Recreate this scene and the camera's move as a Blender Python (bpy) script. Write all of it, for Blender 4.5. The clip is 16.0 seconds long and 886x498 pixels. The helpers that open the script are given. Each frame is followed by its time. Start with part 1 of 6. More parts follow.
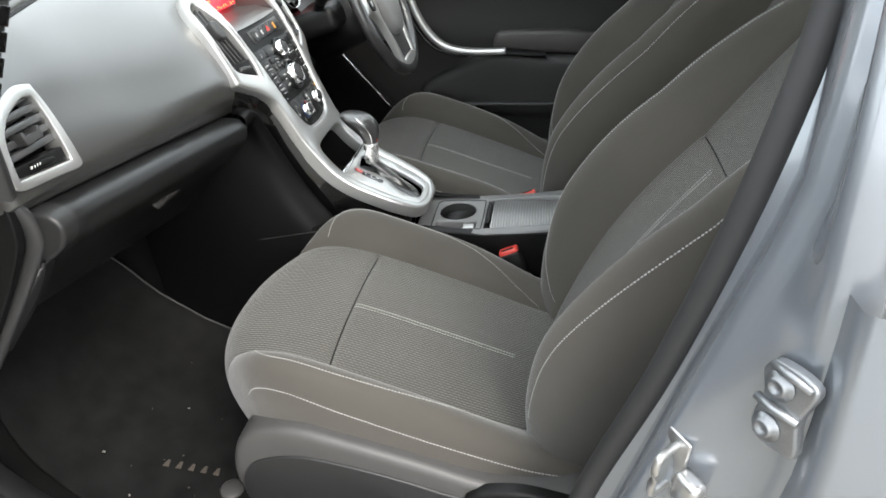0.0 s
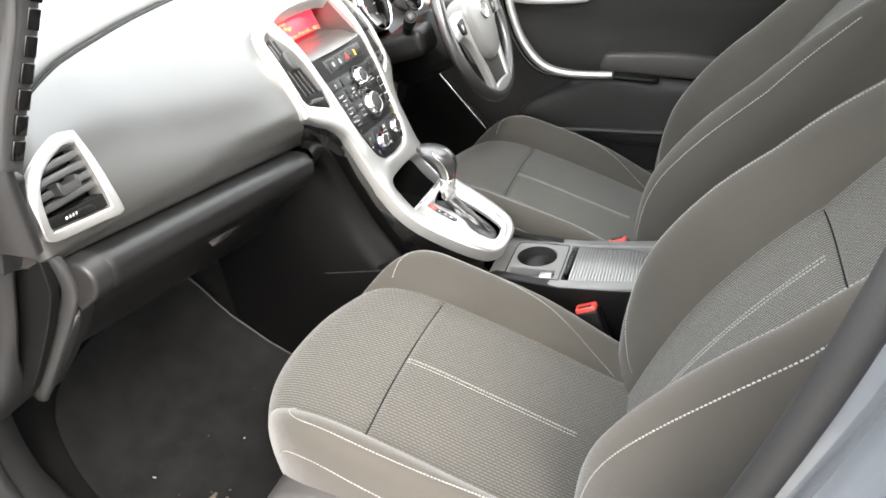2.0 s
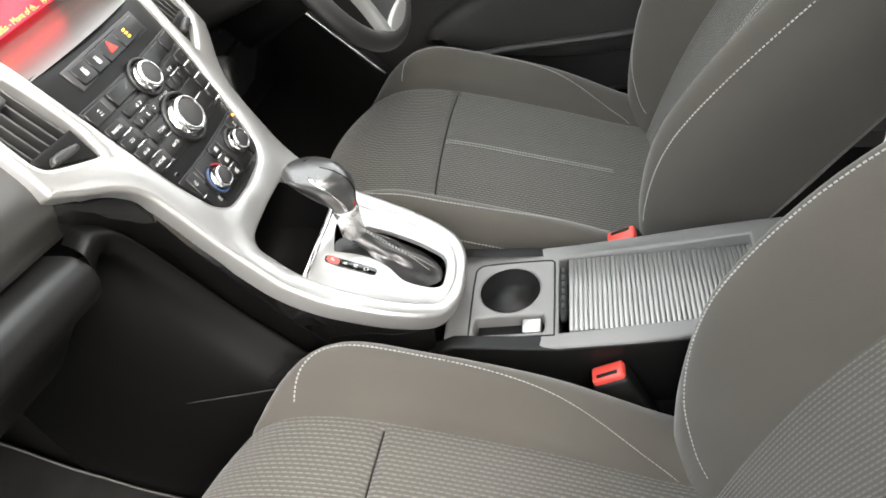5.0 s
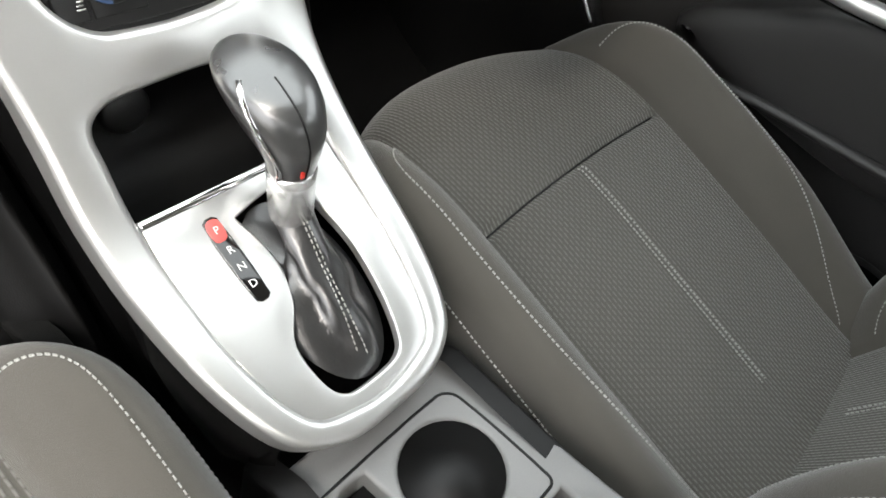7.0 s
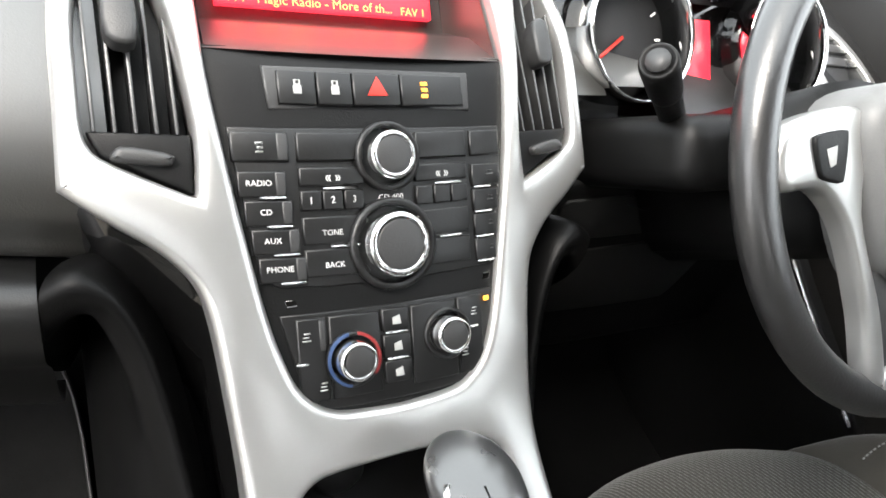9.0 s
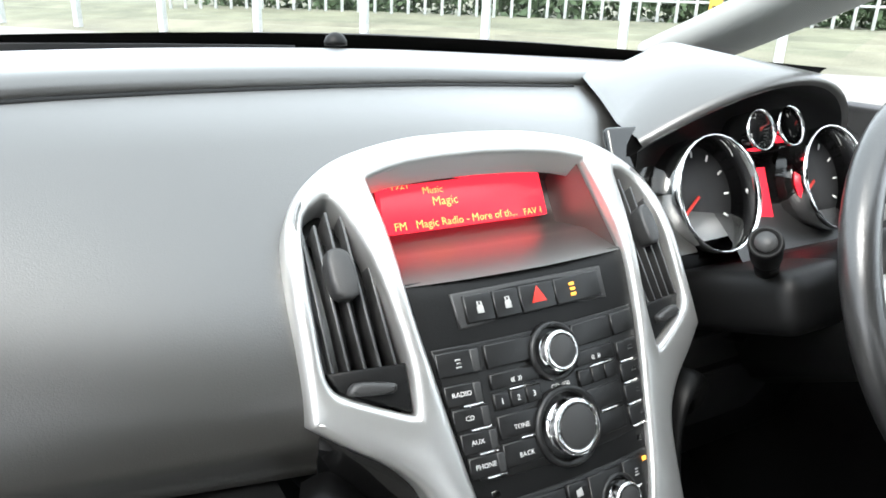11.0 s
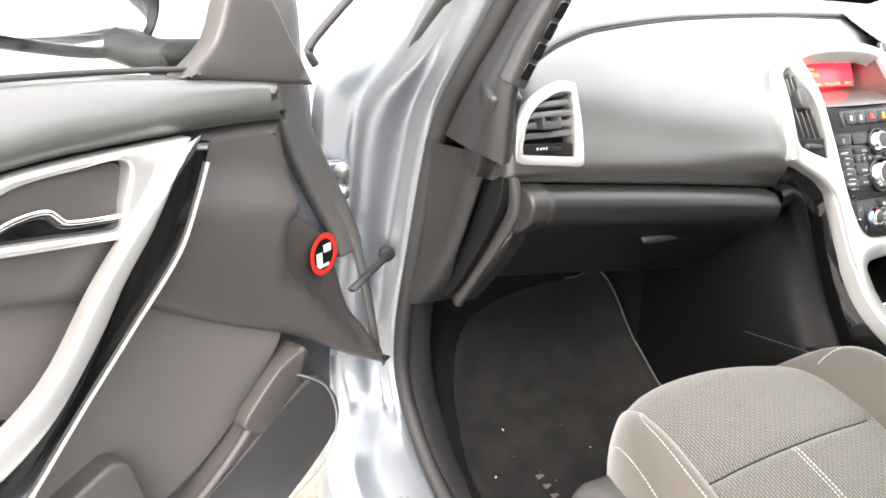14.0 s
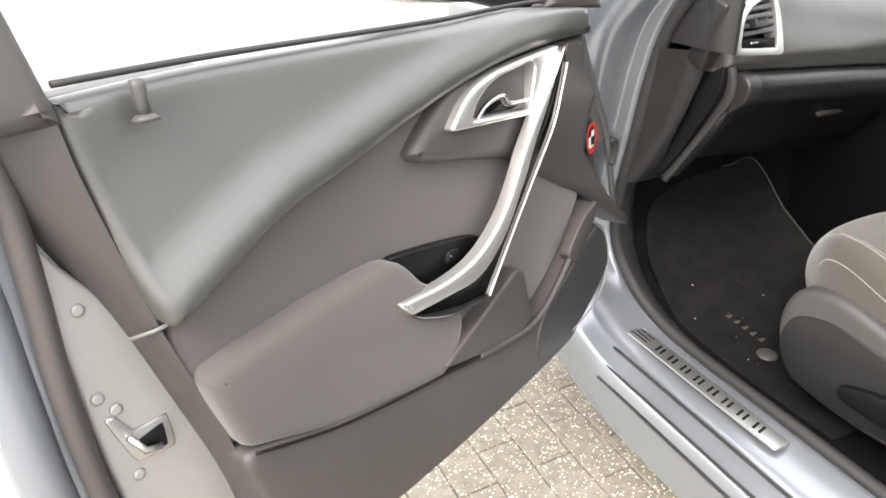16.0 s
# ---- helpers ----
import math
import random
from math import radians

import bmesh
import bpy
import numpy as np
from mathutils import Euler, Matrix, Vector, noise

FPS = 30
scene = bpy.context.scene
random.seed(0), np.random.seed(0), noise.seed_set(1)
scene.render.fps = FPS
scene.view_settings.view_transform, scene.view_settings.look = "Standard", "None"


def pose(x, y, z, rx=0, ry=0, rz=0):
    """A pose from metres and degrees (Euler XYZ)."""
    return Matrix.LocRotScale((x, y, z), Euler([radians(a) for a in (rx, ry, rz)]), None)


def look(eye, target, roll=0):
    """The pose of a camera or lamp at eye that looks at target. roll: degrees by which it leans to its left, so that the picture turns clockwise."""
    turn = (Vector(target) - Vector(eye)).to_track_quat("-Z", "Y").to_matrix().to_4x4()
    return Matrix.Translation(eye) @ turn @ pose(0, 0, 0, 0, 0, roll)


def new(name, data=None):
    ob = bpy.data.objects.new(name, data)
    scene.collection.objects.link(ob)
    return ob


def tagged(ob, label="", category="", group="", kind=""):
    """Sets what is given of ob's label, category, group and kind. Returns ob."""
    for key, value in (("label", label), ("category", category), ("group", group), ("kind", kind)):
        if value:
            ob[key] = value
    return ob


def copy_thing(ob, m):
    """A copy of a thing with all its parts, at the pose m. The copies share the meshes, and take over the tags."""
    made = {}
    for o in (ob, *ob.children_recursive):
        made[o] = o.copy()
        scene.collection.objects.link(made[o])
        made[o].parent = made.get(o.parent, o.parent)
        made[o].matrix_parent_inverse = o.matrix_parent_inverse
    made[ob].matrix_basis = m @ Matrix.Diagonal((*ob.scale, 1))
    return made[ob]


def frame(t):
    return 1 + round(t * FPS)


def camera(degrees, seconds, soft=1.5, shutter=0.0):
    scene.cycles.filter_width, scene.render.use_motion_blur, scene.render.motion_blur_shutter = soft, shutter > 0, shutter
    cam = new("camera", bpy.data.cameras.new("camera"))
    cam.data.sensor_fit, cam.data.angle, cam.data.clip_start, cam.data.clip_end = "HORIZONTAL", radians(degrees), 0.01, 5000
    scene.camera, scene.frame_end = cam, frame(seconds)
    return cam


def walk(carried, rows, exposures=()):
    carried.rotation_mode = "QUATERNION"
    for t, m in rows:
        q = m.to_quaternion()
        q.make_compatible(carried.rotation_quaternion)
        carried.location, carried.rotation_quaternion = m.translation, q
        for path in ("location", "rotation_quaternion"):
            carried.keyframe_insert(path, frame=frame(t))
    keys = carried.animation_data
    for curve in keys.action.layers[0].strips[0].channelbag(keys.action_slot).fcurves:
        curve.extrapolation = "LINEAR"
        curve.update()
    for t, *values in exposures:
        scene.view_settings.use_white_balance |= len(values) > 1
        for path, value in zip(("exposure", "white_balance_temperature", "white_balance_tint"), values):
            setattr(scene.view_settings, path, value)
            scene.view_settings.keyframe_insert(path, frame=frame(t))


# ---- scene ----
from mathutils import geometry

cam = camera(66.8, 16.0, soft=1.7)
# seconds, eye, target, roll
PATH = [
    (0, (-1.297, 1.052, 1.279), (0.391, 1.301, 0.236), 0.8),
    (0.5, (-1.301, 1.074, 1.291), (0.351, 1.460, 0.231), -0.8),
    (1, (-1.273, 1.069, 1.303), (0.359, 1.512, 0.235), -3.5),
    (1.5, (-1.208, 1.042, 1.314), (0.414, 1.523, 0.247), -1.7),
    (2, (-1.142, 0.996, 1.317), (0.451, 1.578, 0.257), -1.0),
    (2.5, (-1.089, 0.991, 1.313), (0.469, 1.675, 0.262), -1.5),
    (3, (-1.001, 1.018, 1.303), (0.538, 1.742, 0.251), -4.7),
    (3.5, (-0.917, 1.076, 1.300), (0.609, 1.745, 0.194), -9.0),
    (4, (-0.857, 1.115, 1.278), (0.676, 1.692, 0.131), -10.5),
    (4.5, (-0.754, 1.138, 1.247), (0.752, 1.614, 0.020), -12.1),
    (5, (-0.607, 1.132, 1.216), (0.840, 1.507, -0.112), -10.6),
    (5.2, (-0.554, 1.125, 1.220), (0.853, 1.511, -0.148), -10.7),
    (7.5, (-0.162, 1.177, 1.011), (0.965, 1.856, -0.496), 25.9),
    (8, (-0.153, 1.176, 1.027), (0.889, 2.244, -0.305), 14.9),
    (8.5, (-0.161, 1.189, 1.049), (0.827, 2.516, -0.075), 10.9),
    (9, (-0.175, 1.212, 1.059), (0.774, 2.729, 0.167), 9.6),
    (9.2, (-0.178, 1.223, 1.071), (0.758, 2.764, 0.206), 9.7),
    (11.5, (-0.437, 1.237, 1.170), (0.525, 2.868, 0.525), 0.0),
    (12, (-0.628, 1.206, 1.187), (0.318, 2.832, 0.508), -2.1),
    (12.5, (-0.770, 1.151, 1.187), (0.212, 2.733, 0.458), -4.8),
    (13, (-0.896, 1.084, 1.203), (0.193, 2.568, 0.421), -2.3),
    (13.5, (-1.031, 1.008, 1.198), (0.048, 2.472, 0.367), 0.1),
    (14, (-1.161, 0.926, 1.194), (-0.313, 2.524, 0.341), 3.5),
    (14.5, (-1.272, 0.869, 1.195), (-0.637, 2.551, 0.318), 4.0),
    (15, (-1.399, 0.839, 1.206), (-0.861, 2.550, 0.320), 0.1),
    (15.5, (-1.562, 0.802, 1.222), (-0.953, 2.466, 0.294), -3.5),
    (16, (-1.660, 0.764, 1.223), (-0.952, 2.364, 0.254), -3.0),
]
walk(cam, [(t, look(eye, target, roll)) for t, eye, target, roll in PATH],
     exposures=[(0.0, 1.65, 6600, 10), (0.5, 2.18, 6700, 11), (0.9, 2.36, 6750, 11), (2.0, 2.5, 6900, 13), (5.0, 2.42, 6950, 13), (7.5, 2.15, 6800, 11), (9.0, 2.15, 6700, 12), (11.5, 1.70, 6350, 9), (12.5, 1.78, 6500, 9), (13.0, 2.12, 6700, 12), (13.5, 2.5, 6900, 14), (14.5, 2.6, 7000, 15), (16.0, 1.9, 7000, 14)])

# ---- world and light: a bright overcast day ----
world = bpy.data.worlds.new("overcast_sky")
scene.world = world
world.use_nodes = True
wn, wl = world.node_tree.nodes, world.node_tree.links
sky = wn.new("ShaderNodeTexSky")
sky.sky_type = "NISHITA"
sky.sun_disc = False
sky.sun_elevation = radians(50)
sky.sun_rotation = radians(225)
sky.dust_density = 4.0
sky.air_density = 1.0
pale = wn.new("ShaderNodeMix")
pale.data_type = "RGBA"
pale.inputs[0].default_value = 0.75
pale.inputs[7].default_value = (8.5, 8.9, 9.3, 1)
wl.new(sky.outputs[0], pale.inputs[6])
wl.new(pale.outputs[2], wn["Background"].inputs[0])
wn["Background"].inputs[1].default_value = 0.15

sun = new("sun", bpy.data.lights.new("sun", "SUN"))
sun.data.energy = 1.1
sun.data.angle = radians(25)
sun.data.color = (1.0, 0.97, 0.93)
sun.matrix_world = look((-6, -3, 8), (0, 1, 0.5))

# ---- materials ----
def mat(name, base, rough=0.5, metal=0.0, grain=0.0, scale=400.0, vary=0.12, vscale=6.0, coat=0.0, sheen=0.0, emit=None, power=0.0, spec=0.5, coatr=0.08):
    """A node material: base colour varied at two scales, roughness varied a little, and a fine relief."""
    m = bpy.data.materials.new(name)
    m.use_nodes = True
    n, l = m.node_tree.nodes, m.node_tree.links
    b = n["Principled BSDF"]
    b.inputs["Metallic"].default_value = metal
    b.inputs["Specular IOR Level"].default_value = spec
    b.inputs["Coat Weight"].default_value = coat
    b.inputs["Coat Roughness"].default_value = coatr
    b.inputs["Sheen Weight"].default_value = sheen
    b.inputs["Sheen Roughness"].default_value = 0.5
    tc = n.new("ShaderNodeTexCoord")
    big, fine = n.new("ShaderNodeTexNoise"), n.new("ShaderNodeTexNoise")
    big.inputs["Scale"].default_value, big.inputs["Detail"].default_value = vscale, 5
    fine.inputs["Scale"].default_value, fine.inputs["Detail"].default_value = scale, 3
    for t in (big, fine):
        l.new(tc.outputs["Object"], t.inputs["Vector"])
    mixv = n.new("ShaderNodeMath")
    mixv.operation = "MULTIPLY_ADD"
    mixv.inputs[1].default_value, mixv.inputs[2].default_value = 0.5, 0.0
    l.new(fine.outputs["Fac"], mixv.inputs[0])
    addv = n.new("ShaderNodeMath")
    l.new(big.outputs["Fac"], addv.inputs[0])
    l.new(mixv.outputs[0], addv.inputs[1])
    ramp = n.new("ShaderNodeMapRange")
    ramp.inputs["From Min"].default_value, ramp.inputs["From Max"].default_value = 0.4, 1.1
    ramp.inputs["To Min"].default_value, ramp.inputs["To Max"].default_value = 1 - vary, 1 + vary
    l.new(addv.outputs[0], ramp.inputs["Value"])
    col = n.new("ShaderNodeVectorMath")
    col.operation = "SCALE"
    col.inputs[0].default_value = base
    l.new(ramp.outputs[0], col.inputs["Scale"])
    l.new(col.outputs[0], b.inputs["Base Color"])
    rr = n.new("ShaderNodeMapRange")
    rr.inputs["To Min"].default_value, rr.inputs["To Max"].default_value = max(0.02, rough * 0.85), min(1, rough * 1.15)
    l.new(big.outputs["Fac"], rr.inputs["Value"])
    l.new(rr.outputs[0], b.inputs["Roughness"])
    if grain:
        bump = n.new("ShaderNodeBump")
        bump.inputs["Strength"].default_value, bump.inputs["Distance"].default_value = grain, 0.0006
        l.new(fine.outputs["Fac"], bump.inputs["Height"])
        l.new(bump.outputs[0], b.inputs["Normal"])
    if emit:
        b.inputs["Emission Color"].default_value = (*emit, 1)
        b.inputs["Emission Strength"].default_value = power
    return m


def ribbed_cloth(name, base, thread):
    """Seat cloth woven in rows of small pale dashes."""
    m = mat(name, base, 0.9, spec=0.2, sheen=0.25, vary=0.15, scale=900, grain=0.5)
    n, l = m.node_tree.nodes, m.node_tree.links
    b = n["Principled BSDF"]
    tc = [x for x in n if x.type == "TEX_COORD"][0]
    sep = n.new("ShaderNodeSeparateXYZ")
    l.new(tc.outputs["UV"], sep.inputs[0])

    def saw(sock, per, shift=None):
        d = n.new("ShaderNodeMath")
        d.operation = "MULTIPLY_ADD"
        d.inputs[1].default_value, d.inputs[2].default_value = 1 / per, 0.0
        l.new(sock, d.inputs[0])
        if shift:
            l.new(shift, d.inputs[2])
        p = n.new("ShaderNodeMath")
        p.operation = "PINGPONG"
        p.inputs[1].default_value = 0.5
        l.new(d.outputs[0], p.inputs[0])
        return d.outputs[0], p.outputs[0]
    cell, rib = saw(sep.outputs[0], 0.0052)
    fl = n.new("ShaderNodeMath")
    fl.operation = "FLOOR"
    l.new(cell, fl.inputs[0])
    half = n.new("ShaderNodeMath")
    half.operation = "MULTIPLY"
    half.inputs[1].default_value = 0.5
    l.new(fl.outputs[0], half.inputs[0])
    _, dash = saw(sep.outputs[1], 0.0062, half.outputs[0])

    def ramp(sock, lo, hi):
        r = n.new("ShaderNodeMapRange")
        r.interpolation_type = "SMOOTHSTEP"
        r.inputs["From Min"].default_value, r.inputs["From Max"].default_value = lo, hi
        l.new(sock, r.inputs["Value"])
        return r.outputs[0]
    mul = n.new("ShaderNodeMath")
    mul.operation = "MULTIPLY"
    l.new(ramp(rib, 0.22, 0.42), mul.inputs[0])
    l.new(ramp(dash, -0.12, 0.34), mul.inputs[1])
    mix = n.new("ShaderNodeMix")
    mix.data_type = "RGBA"
    l.new(mul.outputs[0], mix.inputs[0])
    old = b.inputs["Base Color"].links[0].from_socket
    l.new(old, mix.inputs[6])
    mix.inputs[7].default_value = (*thread, 1)
    l.new(mix.outputs[2], b.inputs["Base Color"])
    bump = n.new("ShaderNodeBump")
    bump.inputs["Strength"].default_value, bump.inputs["Distance"].default_value = 0.45, 0.0013
    add = n.new("ShaderNodeMath")
    l.new(rib, add.inputs[0])
    l.new(mul.outputs[0], add.inputs[1])
    l.new(add.outputs[0], bump.inputs["Height"])
    l.new(b.inputs["Normal"].links[0].from_socket, bump.inputs["Normal"])
    l.new(bump.outputs[0], b.inputs["Normal"])
    return m


def glass(name, tint=(0.93, 0.97, 0.95), alpha=0.12):
    """Thin glazing: mostly clear, with a mirror-like surface."""
    m = bpy.data.materials.new(name)
    m.use_nodes = True
    n, l = m.node_tree.nodes, m.node_tree.links
    out = n["Material Output"]
    n.remove(n["Principled BSDF"])
    tr, gl, mx, lw = n.new("ShaderNodeBsdfTransparent"), n.new("ShaderNodeBsdfGlossy"), n.new("ShaderNodeMixShader"), n.new("ShaderNodeLayerWeight")
    tr.inputs[0].default_value = (*tint, 1)
    gl.inputs["Roughness"].default_value = 0.02
    pw, ma = n.new("ShaderNodeMath"), n.new("ShaderNodeMath")
    pw.operation, ma.operation = "POWER", "MULTIPLY_ADD"
    pw.inputs[1].default_value, ma.inputs[1].default_value, ma.inputs[2].default_value = 5.0, 0.5, 0.03
    l.new(lw.outputs["Facing"], pw.inputs[0])
    l.new(pw.outputs[0], ma.inputs[0])
    l.new(ma.outputs[0], mx.inputs[0])
    l.new(tr.outputs[0], mx.inputs[1])
    l.new(gl.outputs[0], mx.inputs[2])
    l.new(mx.outputs[0], out.inputs["Surface"])
    return m


SOFT = mat("soft_dash_plastic", (0.034, 0.033, 0.030), 0.33, spec=1.0, coat=1.0, coatr=0.30, grain=0.35, scale=900, vscale=4)
# Dark trims; on the driver's face and fascia skirt its tone paints shade.
DEEP = mat("dark_and_shaded_plastic", (0.016, 0.016, 0.016), 0.4, grain=0.3, scale=900)
DARK = mat("black_plastic", (0.0045, 0.0045, 0.0045), 0.46, spec=0.24, grain=0.3, scale=900)
TRIM = mat("door_trim_plastic", (0.052, 0.047, 0.0445), 0.48, grain=0.4, scale=900, vscale=5)
DECK = mat("console_grey_plastic", (0.155, 0.155, 0.152), 0.38, grain=0.3, scale=900)
GREYPL = mat("grey_plastic", (0.032, 0.032, 0.032), 0.42, grain=0.3, scale=900)
SILVER = mat("satin_silver_paint", (0.53, 0.53, 0.517), 0.30, 0.76, vary=0.04, grain=0.06, scale=1500)
SATIN = mat("satin_chrome", (0.85, 0.85, 0.84), 0.24, 0.8, vary=0.03)
PIANO = mat("gloss_black", (0.004, 0.004, 0.004), 0.06, coat=0.5, vary=0.05)
CHROME = mat("chrome", (0.8, 0.8, 0.8), 0.08, 1.0, vary=0.03)
CLOTH = mat("plain_seat_cloth", (0.067, 0.062, 0.053), 0.95, spec=0.2, sheen=0.3, grain=0.6, scale=1100, vscale=9)
RIBS = ribbed_cloth("ribbed_seat_cloth", (0.063, 0.060, 0.052), (0.118, 0.115, 0.105))
DOORCLOTH = mat("door_insert_cloth", (0.066, 0.058, 0.054), 0.9, sheen=0.25, grain=0.6, scale=1000, vscale=8)
THREAD = mat("pale_thread", (0.32, 0.32, 0.30), 0.8)
COVER = mat("seat_cover_plastic", (0.062, 0.060, 0.058), 0.45, grain=0.35, scale=900)
CARPET = mat("black_carpet", (0.0065, 0.0065, 0.0063), 1.0, spec=0.05, grain=1.0, scale=700, vary=0.4, vscale=15)
PAINT = mat("silver_blue_car_paint", (0.25, 0.272, 0.298), 0.25, 0.55, coat=1.0, vary=0.05, scale=1500)
RUBBER = mat("rubber_seal", (0.022, 0.022, 0.022), 0.6, grain=0.2)
GRIP = mat("dark_grey_grip_leather", (0.034, 0.034, 0.034), 0.28, spec=1.0, coat=0.6, coatr=0.18, grain=0.12, scale=600)
FRAME = mat("grey_door_frame_paint", (0.085, 0.084, 0.082), 0.42, 0.15, coat=0.3, coatr=0.3, vary=0.08)
LEATHER = mat("black_leather", (0.018, 0.0175, 0.0175), 0.31, spec=1.0, coat=0.35, coatr=0.25, grain=0.35, scale=500)
STEEL2 = mat("dull_painted_steel", (0.27, 0.28, 0.29), 0.34, 0.75, vary=0.15, vscale=30)
STEEL = mat("zinc_steel", (0.55, 0.55, 0.54), 0.3, 0.9, vary=0.12, vscale=30)
RED = mat("red_plastic", (0.55, 0.03, 0.02), 0.4)
BUCKLE = mat("red_buckle_plastic", (0.62, 0.06, 0.045), 0.38)
WHITE = mat("white_print", (0.75, 0.75, 0.73), 0.5)
ORANGE = mat("orange_print", (0.8, 0.3, 0.03), 0.5, emit=(1, 0.45, 0.05), power=0.6)
SCREEN = mat("red_display", (0.25, 0.0, 0.005), 0.25, emit=(1.0, 0.03, 0.05), power=0.6)
SCREENTXT = mat("display_text", (0.8, 0.25, 0.05), 0.4, emit=(1.0, 0.27, 0.06), power=0.85)
BLACKTRIM = mat("black_door_trim", (0.020, 0.0192, 0.0185), 0.5, grain=0.4, scale=900, vscale=5)
HEADLINER = mat("pale_headliner", (0.45, 0.44, 0.41), 0.95, grain=0.4)
GLASS = glass("car_glass")
# Assumed dark tint for an unseen rear window, to cut the cabin's light.
DIMGLASS = glass("dimming_glass", (0.35, 0.38, 0.38))
LID = mat("ribbed_lid_plastic", (0.30, 0.30, 0.295), 0.34, 0.55, vary=0.06)
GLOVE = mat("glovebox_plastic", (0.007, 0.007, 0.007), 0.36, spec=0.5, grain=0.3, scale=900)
SIDE = mat("tunnel_side_plastic", (0.003, 0.003, 0.003), 0.42, spec=0.16, grain=0.3, scale=900)
PALEGREY = mat("pale_grey_trim", (0.33, 0.33, 0.32), 0.7, grain=0.3)
DIMPRINT = mat("dim_white_print", (0.38, 0.38, 0.37), 0.5)
PALERED = mat("pale_red_lens", (0.55, 0.10, 0.09), 0.3)
VANE = mat("vent_vane_plastic", (0.05, 0.05, 0.05), 0.28, spec=0.8)
UPPER = mat("upper_door_plastic", (0.046, 0.047, 0.043), 0.40, spec=0.9, coat=0.55, coatr=0.32, grain=0.35, scale=900, vscale=4)
JAMB = mat("grey_primer_paint", (0.30, 0.295, 0.28), 0.4, 0.2, coat=0.3, vary=0.05)
MATPILE = mat("charcoal_mat_pile", (0.010, 0.010, 0.0098), 1.0, spec=0.1, grain=1.0, scale=900, vary=0.5, vscale=22)
MIRROR = mat("mirror_glass", (0.9, 0.9, 0.9), 0.02, 1.0, vary=0.0)


# ---- mesh helpers ----
# The cabin is drawn in axes that dip by six degrees; CAR lays it level over the ground.
CAR = pose(0, 0, .16, -6, 0, 0)


def thing(name, label, category, group="", kind="", at=(0, 0, 0), level=False):
    ob = new(name)
    ob.empty_display_size = 0.1
    ob.location = at if level else CAR @ Vector(at)
    return tagged(ob, label, category, group, kind)


def part(name, bm, material, parent=None, label="", smooth=True, flip=True, axes=CAR):
    """Links a bmesh as one mesh object, under its thing or part."""
    if axes:
        bm.transform(axes)
    if flip:
        bmesh.ops.recalc_face_normals(bm, faces=bm.faces)
    me = bpy.data.meshes.new(name)
    bm.to_mesh(me)
    bm.free()
    for p in me.polygons:
        p.use_smooth = smooth
    me.materials.append(material)
    ob = new(name, me)
    if parent:
        ob.parent = parent
        top = parent
        off = Vector((0, 0, 0))
        while top:
            off += top.location
            top = top.parent
        ob.location = -off
    if label:
        ob["label"] = label
    return ob


def smoothed(pts, per=6, closed=True, tight=0.5):
    """A Catmull-Rom line through points of any dimension. A point given twice stays a sharp corner."""
    P = [np.array(p, float) for p in pts]
    n, out = len(P), []
    for i in range(n if closed else n - 1):
        g = lambda k: P[k % n] if closed else P[min(max(k, 0), n - 1)]
        p0, p1, p2, p3 = g(i - 1), g(i), g(i + 1), g(i + 2)
        if np.allclose(p1, p2):
            continue
        a = np.zeros_like(p1) if np.allclose(p0, p1) else tight * (p2 - p0)
        b = np.zeros_like(p1) if np.allclose(p2, p3) else tight * (p3 - p1)
        lim = np.linalg.norm(p2 - p1)
        a, b = (v * min(1, lim / (np.linalg.norm(v) + 1e-9)) for v in (a, b))
        for k in range(per):
            t = k / per
            out.append((2 * t**3 - 3 * t**2 + 1) * p1 + (t**3 - 2 * t**2 + t) * a + (3 * t**2 - 2 * t**3) * p2 + (t**3 - t**2) * b)
    if not closed:
        out.append(P[-1])
    return out


def area2(loop):
    return sum(a[0] * b[1] - b[0] * a[1] for a, b in zip(loop, loop[1:] + loop[:1])) / 2


def inset(loop, d):
    """A closed 2D loop (anticlockwise) moved inwards by d."""
    n, out = len(loop), []
    for i in range(n):
        a, p, b = loop[i - 1], loop[i], loop[(i + 1) % n]
        e1, e2 = p - a, b - p
        n1 = np.array([-e1[1], e1[0]]) / (np.linalg.norm(e1) + 1e-12)
        n2 = np.array([-e2[1], e2[0]]) / (np.linalg.norm(e2) + 1e-12)
        m = n1 + n2
        m = m / (np.linalg.norm(m) + 1e-9)
        out.append(p + m * d / max(0.5, float(m @ n1)))
    return out


